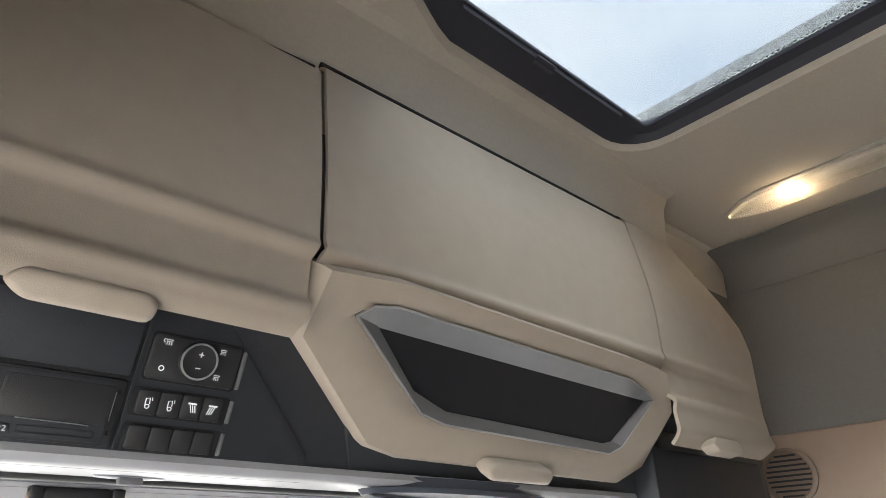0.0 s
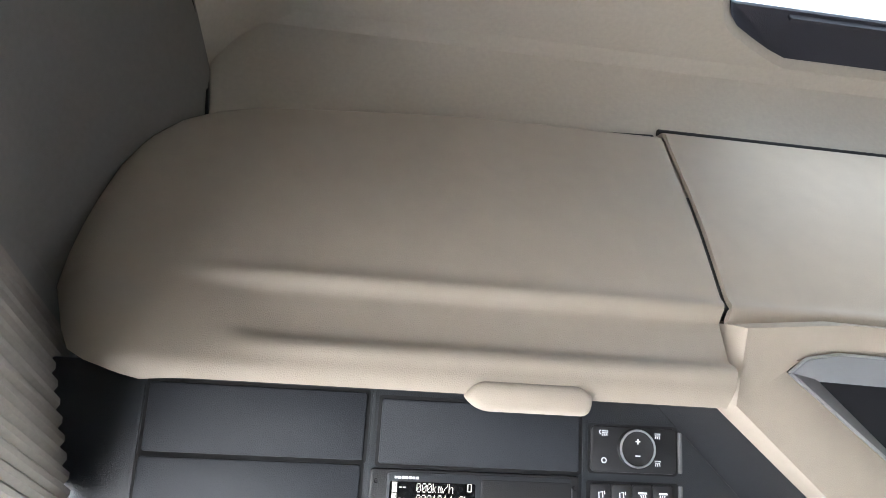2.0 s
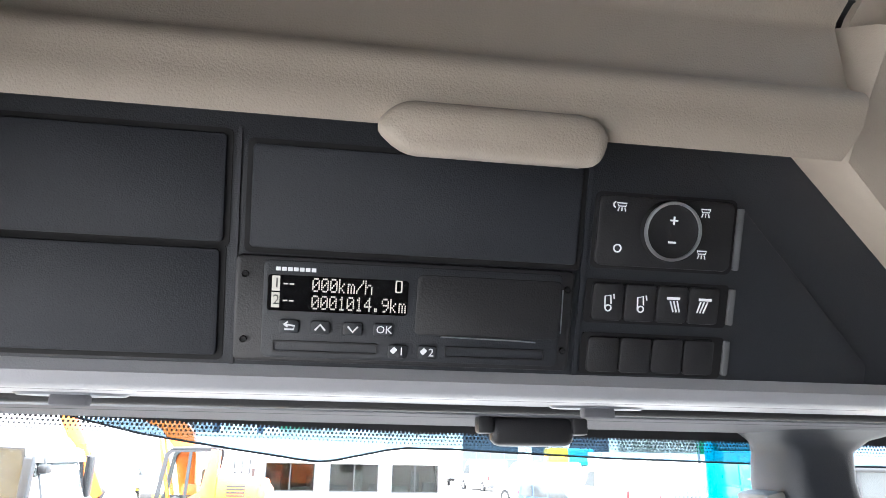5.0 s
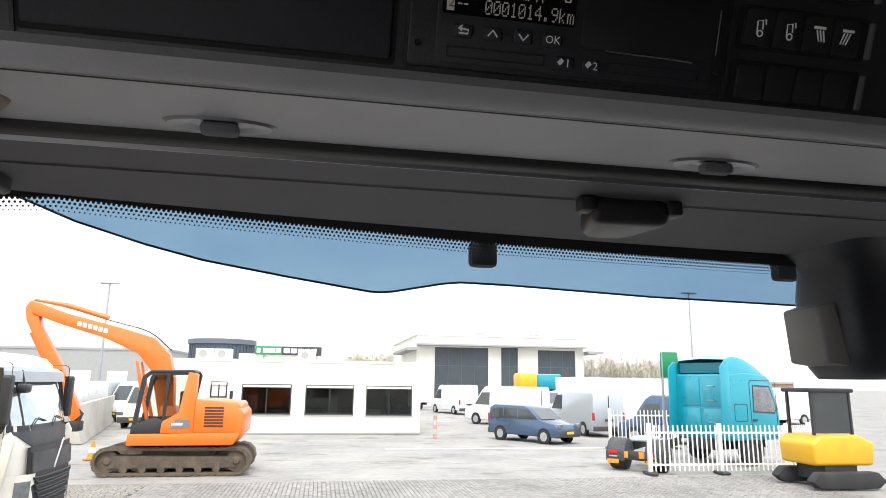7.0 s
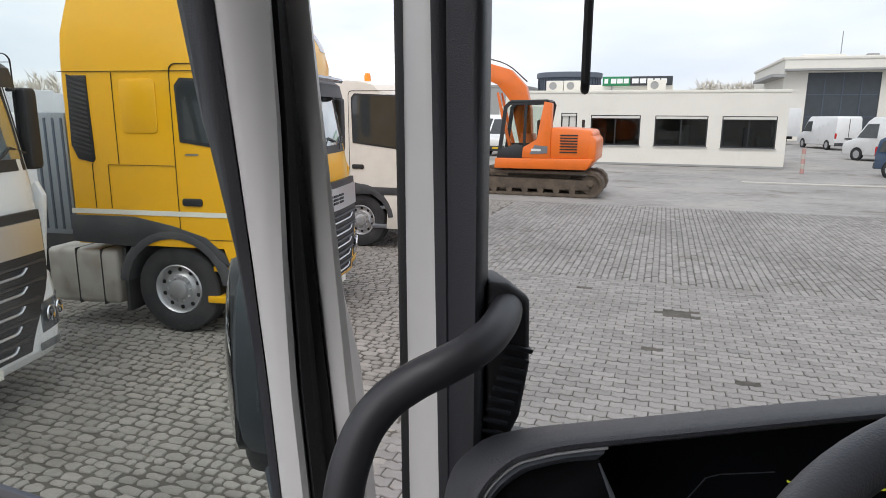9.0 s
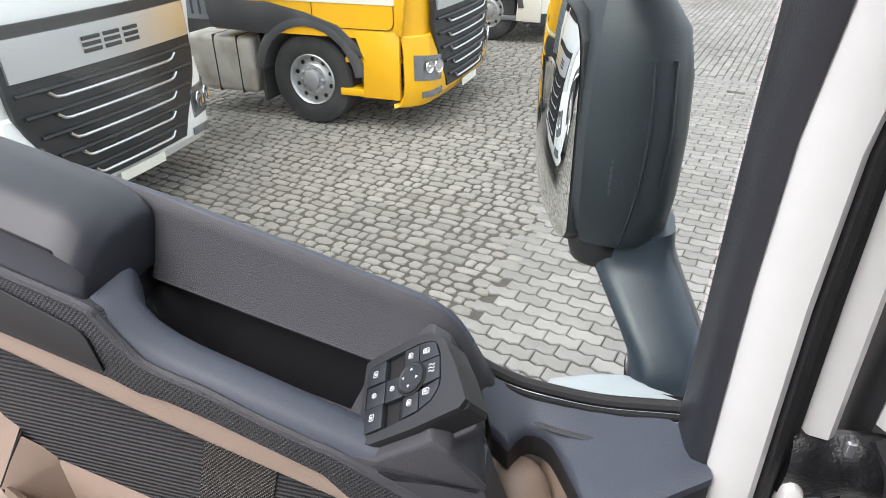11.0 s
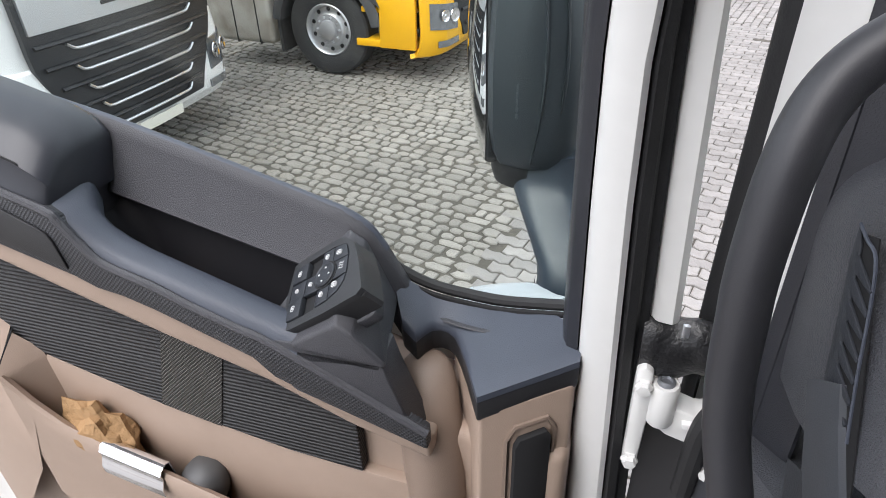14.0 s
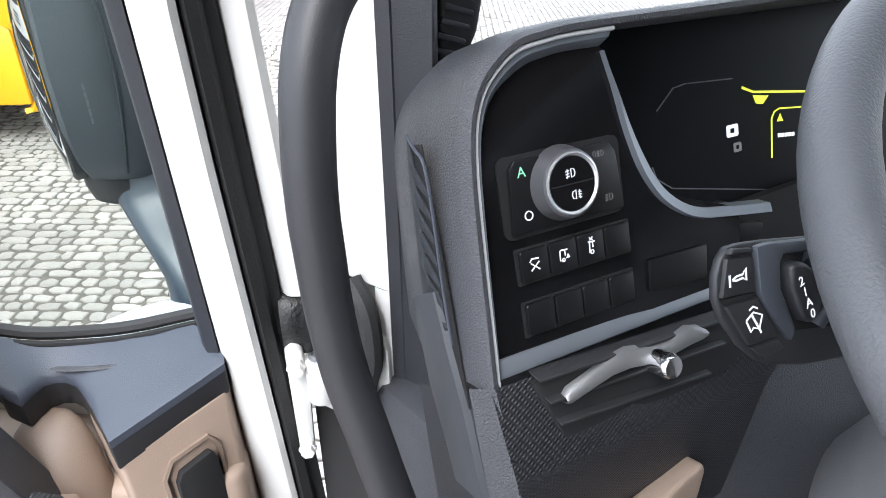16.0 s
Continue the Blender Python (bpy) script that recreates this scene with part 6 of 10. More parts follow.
part("hinge_arm", prism([(-0.060, -0.002, 2.002), (-0.085, 0.000, 2.004), (-0.100, -0.002, 1.998), (-0.124, -0.006, 2.004), (-0.140, -0.010, 2.010), (-0.142, -0.010, 1.960), (-0.124, -0.006, 1.962), (-0.098, 0.000, 1.966), (-0.078, 0.000, 1.972), (-0.062, -0.002, 1.984)], (0, -0.026, 0), 0.004, 3), WHITE_IN, pil).data.transform(HM)
part("hinge_rib", prism([(-0.088, 0.004, 1.994), (-0.118, 0.001, 1.994), (-0.118, 0.001, 1.988), (-0.090, 0.004, 1.986)], (0, -0.010, 0), 0.002), WHITE_IN, pil).data.transform(HM)
part("hinge_foot", prism([(-1.1385, 0.612, 2.040), (-1.130, 0.608, 2.044), (-1.126, 0.604, 2.03), (-1.126, 0.604, 1.90), (-1.136, 0.608, 1.84), (-1.146, 0.612, 1.90), (-1.144, 0.612, 1.98)], (0.004, 0.03, 0), 0.004, 3), WHITE_IN, pil)
for a, z in ((-0.0535, 2.026), (-0.0535, 1.935)):
    part("hinge_bolt", lathe([(0.0078, 0), (0.0078, 0.003), (0.0062, 0.004), (0.0058, 0.008), (0.0008, 0.0085)], 6, Matrix.Translation((a, 0.0, z)) @ Matrix.Rotation(radians(-90), 4, "X")), WHITE_IN, pil).data.transform(HM)
part("hinge_bolt", lathe([(0.0075, 0), (0.0075, 0.003), (0.006, 0.004), (0.0055, 0.008), (0.0008, 0.0085)], 6, axes((-1.1335, 0.607, 1.94), (0.9, -0.3, 0), (0, 0, 1))), WHITE_IN, pil)
# crumpled rubber cable sleeve over the hinge
boot = []
for i in range(15):
    t = i / 14
    ring_b = []
    for k in range(22):
        an = 2 * math.pi * k / 22
        q = Vector((math.cos(an), math.sin(an), 3.0 * t))
        r = 1 + 0.16 * noise.noise(q * 1.7) + 0.10 * math.sin(9 * t + 2 * math.sin(an)) * (0.4 + 0.6 * t)
        ring_b.append((-0.046 - 0.062 * t, -0.022 + 0.017 * r * math.cos(an), 2.052 + 0.008 * t + 0.030 * r * math.sin(an) * (1 - 0.15 * t)))
    boot.append(ring_b)
part("cable_boot", loft(boot, True, True), mat("boot_rubber", (0.012, 0.012, 0.013), 0.42, var=0.12, bump=0.3, bscale=300), pil, "crumpled black rubber cable boot", angle=50).data.transform(HM)
part("cable_clip", box(-0.079, -0.073, -0.004, 0.0, 2.082, 2.094, 0.001), SILVER, pil).data.transform(HM)
part("cable_boot", tube(smooth_path([(-1.155, 0.62, 2.09), (-1.142, 0.605, 2.07), (-1.139, 0.598, 2.03), (-1.147, 0.60, 1.99), (-1.150, 0.61, 1.90)], 5), 0.010, 10), RUBBER, pil)
solid("pillar_lower_panel", prism([(-1.20, 0.64, 1.95), (-1.09, 0.625, 1.95), (-1.07, 0.62, 1.3), (-1.20, 0.64, 1.3)], (0, 0.02, 0)), BLACK, "black lower panel of the door opening", "panel")

# ---- dashboard ----
DP = axes((-1.055, 0.464, 2.134), (0.8741, 0.4857, 0), (-0.1676, 0.3017, 0.9386))
dash = thing("dashboard", (-0.9, 0.6, 1.9), "black soft-touch dashboard with a silver-edged instrument cluster", "dashboard")


def dpart(name, bm, material, parent=dash, label="", angle=40, slim=1.0):
    bm.transform(DP @ Matrix.Diagonal((slim, 1, 1, 1)))
    return part(name, bm, material, parent, label, angle)


INNER = [(0.0, -0.004), (0.002, 0.040), (0.004, 0.082), (0.0065, 0.115), (0.011, 0.136), (0.020, 0.151), (0.037, 0.163), (0.055, 0.1665), (0.073, 0.168), (0.10, 0.1685), (0.16, 0.169), (0.26, 0.170), (0.40, 0.170), (0.56, 0.168)]
ROUND = lambda pts: [(p.x, p.y) for p in smooth_path([(x, y, 0.0) for x, y in pts], 4)]
EDGE_N = 10
OUTER10 = INNER[:EDGE_N]
INNER = ROUND(INNER)


def offset(pts, k):
    """Moves the curve outwards."""
    out = []
    for i, p in enumerate(pts):
        a, c = Vector(pts[max(i - 1, 0)]), Vector(pts[min(i + 1, len(pts) - 1)])
        d = (c - a).normalized()
        nrm = Vector((-d.y, d.x))
        s = 0.6 * k
        out.append((p[0] + nrm.x * s, p[1] + nrm.y * s))
    return out


rows = []
for k, h in ((0.0, -0.012), (0.0, 0.004), (0.003, 0.009), (0.008, 0.010), (0.012, 0.007), (0.0145, -0.002), (0.016, -0.020), (0.013, -0.060), (0.002, -0.090), (-0.035, -0.16)):
    rows.append([(x, y, h) for x, y in offset(INNER, k)])
dpart("hood", loft(rows), DASH_SOFT, angle=50)
dpart("hood_foot", loft([[(-0.0145, -0.002, 0.0), (-0.004, -0.002, 0.010), (0.002, -0.002, 0.006)], [(-0.013, -0.06, 0.0), (0.0, -0.06, 0.012), (0.006, -0.06, 0.008)], [(-0.012, -0.12, 0.0), (0.004, -0.12, 0.012), (0.010, -0.12, 0.006)]]), DASH_SOFT)
# satin edge round the switch panel
edge_o = ROUND(OUTER10)
edge_i = [(0.0055, 0.006), (0.0075, 0.042), (0.010, 0.081), (0.0125, 0.112), (0.017, 0.131), (0.0255, 0.1445), (0.043, 0.1555), (0.058, 0.159), (0.073, 0.1605), (0.0945, 0.1605)]
edge_i = ROUND(edge_i)
dpart("satin_edge", loft([[(x, y, h) for (x, y), h in zip(c, hs)] for c, hs in ((edge_o, [0.005] * len(edge_o)), ([((a[0] + b2[0]) / 2, (a[1] + b2[1]) / 2) for a, b2 in zip(edge_o, edge_i)], [0.0055] * len(edge_o)), (edge_i, [0.0] * len(edge_o)), (edge_i, [-0.006] * len(edge_o)))]), SATIN, dash, "satin grey edge")
dpart("bright_line", tube([(x, y, 0.0064) for x, y in edge_o], 0.0013, 6), mat("bright_trim_line", (0.68, 0.69, 0.71), 0.3, metal=0.3))
dpart("lower_edge", prism([(0.0, -0.002, 0.004), (0.0, 0.001, 0.005), (0.0065, 0.0075, 0.001), (0.20, 0.0055, -0.004), (0.20, -0.004, -0.001)], (0, 0, -0.006), 0.0008), SATIN)
dpart("switch_panel", plate([(0.004, 0.004), (0.195, 0.004), (0.195, 0.05), (0.125, 0.075), (0.106, 0.12), (0.096, 0.162), (0.06, 0.163), (0.035, 0.158), (0.018, 0.142), (0.008, 0.10)], -0.008, -0.001, None), GLOSS)
# cluster behind
dpart("cluster_face", plate([(0.09, 0.0), (0.56, 0.0), (0.56, 0.172), (0.09, 0.172)], -0.066, -0.056, None), DISPLAY)
dpart("cluster_reveal", loft([[(x, y, -0.004) for x, y in ((0.0965, 0.1665), (0.103, 0.134), (0.110, 0.106), (0.121, 0.082), (0.137, 0.063), (0.160, 0.051), (0.22, 0.042))], [(x, y, -0.056) for x, y in ((0.107, 0.1665), (0.113, 0.134), (0.120, 0.106), (0.131, 0.082), (0.147, 0.063), (0.170, 0.051), (0.24, 0.042))]]), DISPLAY)
hook_c = smooth_path([(0.0955, 0.158, 0.0), (0.1015, 0.137, 0.0), (0.1075, 0.112, 0.0), (0.117, 0.087, 0.0), (0.132, 0.067, 0.0), (0.155, 0.053, 0.0), (0.185, 0.047, 0.0), (0.222, 0.0415, 0.0)], 4)
wid = [0.0006 + 0.0052 * min(1.0, i / 11) for i in range(len(hook_c))]
hb = []
for i, q in enumerate(hook_c):
    d = (hook_c[min(i + 1, len(hook_c) - 1)] - hook_c[max(i - 1, 0)]).normalized()
    nn = Vector((-d.y, d.x, 0))
    hb.append([q - nn * wid[i] * 0.25 + Vector((0, 0, -0.004)), q + Vector((0, 0, 0.003)), q + nn * wid[i] + Vector((0, 0, 0.001)), q + nn * wid[i] * 1.25 + Vector((0, 0, -0.008))])
dpart("cluster_trim", loft(hb), SATIN, dash, "curved satin grey trim")
dpart("lower_lip", prism([(0.125, 0.052, -0.004), (0.225, 0.0335, -0.004), (0.225, 0.020, -0.01), (0.15, 0.035, -0.01)], (0, 0, -0.03), 0.003), BLACK)
dpart("column_gap", plate([(0.196, -0.02), (0.33, -0.03), (0.33, 0.04), (0.21, 0.036)], -0.055, -0.045, None), GROOVE)

CZ = -0.0555
dpart("display_line", stroke([(0.178, 0.078), (0.181, 0.069), (0.195, 0.0595), (0.298, 0.0375)], 0.0009, CZ, CZ + 0.0006), SILVER_D)
dpart("display_line", stroke([(0.186, 0.115), (0.203, 0.1285), (0.215, 0.130), (0.262, 0.1275)], 0.0009, CZ, CZ + 0.0006), mat("faint_line", (0.10, 0.11, 0.12), 0.5))
dpart("warning_bar", stroke([(0.271, 0.120), (0.283, 0.1150), (0.36, 0.105)], 0.0017, CZ, CZ + 0.0006), YELLOW_G)
dpart("warning_triangle", plate([(0.283, 0.1125), (0.300, 0.1100), (0.293, 0.1045), (0.286, 0.1060)], CZ, CZ + 0.0006, None), YELLOW_G)
dpart("warning_frame", join(stroke([(0.301, 0.062), (0.3025, 0.092), (0.306, 0.097), (0.312, 0.0985), (0.36, 0.0935)], 0.0012, CZ, CZ + 0.0006), plate([(0.3085, 0.0890), (0.3155, 0.0883), (0.3125, 0.0945)], CZ, CZ + 0.0006, None)), YELLOW_G)
dpart("warning_text", join(*[box(0.309 + k * 0.004, 0.312 + k * 0.004, 0.0765 - k * 0.0004, 0.0795 - k * 0.0004, CZ, CZ + 0.0006) for k in range(5)]), ICON)
dpart("tell_tale", ring_plate(rrect(0.253, 0.265, 0.0855, 0.0945, 0.0015, 2), rrect(0.2565, 0.2615, 0.0882, 0.0918, 0.0006, 2), CZ, CZ + 0.0006), ICON)
dpart("tell_tale", ring_plate(rrect(0.2595, 0.2675, 0.0735, 0.0805, 0.0012, 2), rrect(0.2617, 0.2653, 0.0755, 0.0785, 0.0005, 2), CZ, CZ + 0.0006), ICON_D)
dpart("tell_tale", box(0.168, 0.174, 0.078, 0.082, CZ, CZ + 0.0006), glow("tell_tale_green", (0.1, 0.7, 0.2), 0.10))


lsw = thing("light_switch", (-1.0, 0.53, 2.22), "rotary headlamp switch with a bright ring on a black plate", "switch")
dpart("plate", plate([(0.024, 0.0715), (0.099, 0.0715), (0.0965, 0.104), (0.092, 0.1095), (0.030, 0.1105), (0.0262, 0.106)], -0.001, 0.003, None, 0.001), SWITCH, lsw)
dpart("groove", plate(rrect(0.0205, 0.101, 0.0690, 0.1128, 0.005, 3), -0.002, 0.0004), GROOVE, lsw)
KM = Matrix.Translation((0.0579, 0.0935, 0)) @ Matrix.Diagonal((1, 1, 0.58, 1))
dpart("knob", lathe([(0.0205, 0.003), (0.0200, 0.008), (0.0180, 0.020), (0.0165, 0.0215), (0.0145, 0.0205), (0.001, 0.0205)], 48, KM), mat("knob_grey", (0.10, 0.10, 0.108), 0.33, metal=0.35), lsw)
dpart("ring", lathe([(0.0169, 0.0205), (0.0166, 0.0224), (0.0158, 0.0230), (0.0152, 0.0224), (0.0146, 0.0205)], 48, KM, False), mat("bright_satin_ring", (0.72, 0.73, 0.75), 0.26, metal=0.7), lsw)
dpart("face", lathe([(0.0143, 0.0206), (0.0143, 0.0214), (0.0005, 0.0214)], 40, KM), GLOSS, lsw)
dpart("face_split", box(0.0441, 0.0717, 0.0932, 0.0938, 0.0123, 0.0127), GROOVE, lsw)


def lamp_d(x, y, h, flip=1, k=1.0):
    """A headlamp outline with its three beams."""
    bm = join(stroke([(flip * 0.0005, 0.003), (flip * 0.003, 0.0022), (flip * 0.0037, 0), (flip * 0.003, -0.0022), (flip * 0.0005, -0.003)], 0.0007, 0, 0.0003, None, True), *[stroke([(-flip * 0.0010, q * 0.0019), (-flip * 0.0042, q * 0.0019 - 0.0006)], 0.0006, 0, 0.0003) for q in (-1, 0, 1)], stroke([(-flip * 0.0026, 0.0030), (-flip * 0.0022, 0), (-flip * 0.0030, -0.0032)], 0.0006, 0, 0.0003))
    bm.transform(Matrix.Translation((x, y, h)) @ Matrix.Diagonal((k, k, 1, 1)))
    return bm


dpart("fog_symbol", lamp_d(0.0569, 0.0992, 0.0126, 1, 0.78), ICON, lsw)
dpart("fog_symbol", lamp_d(0.0594, 0.0875, 0.0126, -1, 0.78), ICON, lsw)
tiny = join(lamp_d(0.0, 0.0, 0.0, 1), lamp_d(-0.006, 0.0, 0.0, -1))
tiny.transform(Matrix.Translation((0.0855, 0.1045, 0.0032)) @ Matrix.Scale(0.55, 4))
dpart("side_light_symbol", tiny, ICON_D, lsw)
tiny = lamp_d(0.0, 0.0, 0.0)
tiny.transform(Matrix.Translation((0.0885, 0.0795, 0.0032)) @ Matrix.Scale(0.7, 4))
dpart("beam_symbol", tiny, ICON_D, lsw)
dpart("auto_mark", letters("A", 0.0078, Matrix.Translation((0.0333, 0.1037, 0.0032)), 0.0001), GREEN_ICON, lsw)
dpart("off_mark", ring_plate([(0.0346 + 0.0027 * math.cos(t), 0.0807 + 0.0027 * math.sin(t)) for t in (k * 0.393 for k in range(16))], [(0.0346 + 0.0020 * math.cos(t), 0.0807 + 0.0020 * math.sin(t)) for t in (k * 0.393 for k in range(16))], 0.003, 0.0034), ICON, lsw)

for row, (y0, y1) in enumerate(((0.0445, 0.0625), (0.0150, 0.0330))):
    bank = thing("switch_bank", (-1.0, 0.51, 2.19 - 0.03 * row), "row of black dashboard switches with white symbols" if row == 0 else "row of blank black dashboard switches", "switch", "dashboard switch banks")
    dpart("groove", plate(rrect(0.0245, 0.1035, y0 - 0.0012, y1 + 0.0012, 0.001, 2), -0.001, -0.0004), GROOVE, bank)
    for k in range(4):
        x = 0.0262 + 0.0191 * k
        dpart("rocker", plate(rrect(x, x + 0.0180, y0, y1, 0.0015, 2), -0.001, 0.0022, None, 0.0009), SWITCH, bank)
        c, m2 = x + 0.0088, (y0 + y1) / 2 + 0.001
        if row == 0 and k < 3:
            bms = [stroke([(c - 0.0030, m2 + 0.0036), (c + 0.0034, m2 + 0.0032)], 0.0011, 0.0022, 0.0025)]
            if k == 0:
                bms += [stroke([(c - 0.0036, m2 - 0.0048), (c + 0.0036, m2 + 0.0008)], 0.0010, 0.0022, 0.0025), stroke([(c - 0.0036, m2 + 0.0008), (c + 0.0036, m2 - 0.0048)], 0.0010, 0.0022, 0.0025), stroke([(c - 0.0042, m2 + 0.0012), (c - 0.002, m2 + 0.0040)], 0.0008, 0.0022, 0.0025)]
            elif k == 1:
                bms += [stroke([(c - 0.0030, m2 + 0.0036), (c - 0.0034, m2 - 0.0038), (c - 0.0006, m2 - 0.0040)], 0.0009, 0.0022, 0.0025), stroke([(c + 0.0010, m2 + 0.0030), (c + 0.0012, m2 - 0.0010)], 0.0009, 0.0022, 0.0025), plate([(c + 0.0016, m2 - 0.0030), (c + 0.0052, m2 - 0.0030), (c + 0.0036, m2 + 0.0002)], 0.0022, 0.0025), ring_plate([(c - 0.0006 + 0.0016 * math.cos(t), m2 - 0.0038 + 0.0016 * math.sin(t)) for t in (q * 0.785 for q in range(8))], [(c - 0.0006 + 0.0009 * math.cos(t), m2 - 0.0038 + 0.0009 * math.sin(t)) for t in (q * 0.785 for q in range(8))], 0.0022, 0.0025)]
            else:
                bms += [stroke([(c - 0.0014, m2 + 0.0026), (c - 0.0018, m2 - 0.0044)], 0.0009, 0.0022, 0.0025), stroke([(c + 0.0012, m2 + 0.0028), (c + 0.0014, m2 - 0.0010)], 0.0009, 0.0022, 0.0025), ring_plate([(c + 0.0004 + 0.0018 * math.cos(t), m2 - 0.0040 + 0.0018 * math.sin(t)) for t in (q * 0.785 for q in range(8))], [(c + 0.0004 + 0.0010 * math.cos(t), m2 - 0.0040 + 0.0010 * math.sin(t)) for t in (q * 0.785 for q in range(8))], 0.0022, 0.0025), stroke([(c - 0.0016, m2 + 0.0070), (c + 0.0016, m2 + 0.0046)], 0.0008, 0.0022, 0.0025), stroke([(c + 0.0018, m2 + 0.0068), (c - 0.0012, m2 + 0.0046)], 0.0008, 0.0022, 0.0025)]
            sym_b = join(*bms)
            sym_b.transform(Matrix.Translation((c, m2, 0)) @ Matrix.Diagonal((0.78, 0.78, 1, 1)) @ Matrix.Translation((-c, -m2, 0)))
            dpart("symbol", sym_b, ICON, bank)
blank = thing("blank_cover", (-0.95, 0.53, 2.16), "blank black cover plate in the dashboard", "cover plate")
dpart("plate", plate([(0.115, 0.0155), (0.161, 0.0125), (0.1625, 0.0335), (0.1155, 0.0350)], -0.001, 0.0016, None, 0.0006), SWITCH, blank)

# air vent block
vent = thing("air_vent", (-0.97, 0.5, 2.11), "dashboard air vent with black blades and a silver vane", "air vent")
dpart("block", loft([[(-0.006, -0.003, 0.008), (0.08, -0.005, 0.010), (0.21, -0.010, 0.004)], [(-0.003, -0.055, 0.016), (0.08, -0.058, 0.018), (0.21, -0.062, 0.010)], [(0.002, -0.075, 0.008), (0.08, -0.078, 0.008), (0.21, -0.080, 0.0)], [(0.01, -0.20, -0.05), (0.08, -0.20, -0.05), (0.21, -0.20, -0.05)]]), woven("vent_weave", (0.027, 0.028, 0.032), 0.5, 0.0022, 0.0005, 1.2, 0.75), vent)
dpart("mouth", plate([(0.016, -0.004), (0.172, -0.011), (0.178, -0.038), (0.152, -0.047), (0.032, -0.044)], 0.009, 0.0152, None, 0.002), GROOVE, vent)
for k, (a, c) in enumerate((((0.017, 0.0015), (0.160, -0.0065)), ((0.022, -0.0125), (0.154, -0.0215)), ((0.027, -0.0270), (0.140, -0.0365)))):
    dpart("blade", prism([(a[0], a[1], 0.010), (c[0], c[1], 0.009), (c[0], c[1] - 0.003, 0.019), (a[0], a[1] - 0.003, 0.020)], (0, -0.0016, 0), 0.0004), BLACK, vent)
dpart("vane", loft([[(x, y + w, 0.0165), (x, y + w * 0.8, 0.0205), (x, y, 0.0225), (x, y - w * 0.75, 0.0215), (x, y - w, 0.0165)] for x, y, w in ((0.031, -0.0175, 0.0022), (0.034, -0.0165, 0.0046), (0.050, -0.0128, 0.0050), (0.063, -0.0098, 0.0056), (0.076, -0.0090, 0.0066), (0.088, -0.0115, 0.0064), (0.102, -0.0140, 0.0050), (0.112, -0.0120, 0.0054), (0.122, -0.0102, 0.0064), (0.132, -0.0112, 0.0046), (0.1365, -0.0120, 0.0022))], False, False), VANE, vent, "matt silver vane", angle=50)
dpart("knob", lathe([(0.0070, 0.0), (0.0078, 0.003), (0.0072, 0.005), (0.0078, 0.009), (0.0072, 0.011), (0.0078, 0.016), (0.0062, 0.019), (0.0010, 0.0195)], 20, Matrix.Translation((0.0945, -0.0160, 0.016))), CHROME, vent)

# lower dash and side
dpart("lower_body", box(-0.004, 0.56, -0.50, -0.07, -0.26, -0.045, 0.02), DASH_SOFT)
dpart("top_body", box(0.03, 0.56, 0.0, 0.135, -0.26, -0.068, 0.0), BLACK)
dpart("side_cheek", loft([[(-0.0155, -0.018, -0.012), (-0.026, -0.018, -0.05), (-0.028, -0.018, -0.064)], [(-0.0135, -0.07, 0.0), (-0.028, -0.07, -0.05), (-0.03, -0.07, -0.064)], [(-0.010, -0.20, 0.0), (-0.026, -0.20, -0.05), (-0.03, -0.20, -0.064)], [(-0.006, -0.50, 0.0), (-0.026, -0.50, -0.05), (-0.03, -0.50, -0.064)]]), CONSOLE, angle=60, slim=0.6)
dpart("beige_foot", prism([(0.045, -0.146, 0.004), (0.090, -0.125, 0.006), (0.143, -0.1105, 0.004), (0.148, -0.117, 0.002), (0.120, -0.19, -0.004), (0.035, -0.19, -0.004)], (0, 0, -0.02), 0.008, 3), BEIGE)
side_vent = thing("side_vent", (-1.08, 0.52, 2.17), "black demister vent with slanted fins in the dashboard's side", "air vent")
dpart("slot", prism([(-0.0094, 0.126, -0.018), (-0.0094, 0.126, -0.033), (-0.0094, -0.02, -0.045), (-0.0094, -0.02, -0.012)], (-0.0008, 0, 0)), GROOVE, side_vent)
dpart("plate", prism([(-0.0104, 0.130, -0.0325), (-0.0104, 0.120, -0.029), (-0.0104, 0.045, -0.036), (-0.0104, -0.03, -0.030), (-0.0104, -0.03, -0.050), (-0.0104, 0.045, -0.046), (-0.0104, 0.112, -0.037)], (-0.0012, 0, 0), 0.0004), CONSOLE, side_vent)
for k in range(7):
    y, h = 0.1165 - 0.0124 * k, -0.0295 - 0.0010 * k
    dpart("fin", prism([(-0.0104, y, h - 0.002), (-0.0104, y - 0.0165, h + 0.0135), (-0.0104, y - 0.0182, h + 0.0125), (-0.0104, y - 0.0105, h - 0.002)], (-0.0016, 0, 0), 0.0003), CONSOLE_L, side_vent)
dpart("slot_edge", tube(smooth_path([(-0.0112, 0.131, -0.0325), (-0.0112, 0.124, -0.0255), (-0.0108, 0.116, -0.0175), (-0.0106, 0.090, -0.0170), (-0.0106, 0.054, -0.0195), (-0.0106, 0.016, -0.0205)], 4), 0.0010, 6), SOFT_B, side_vent)
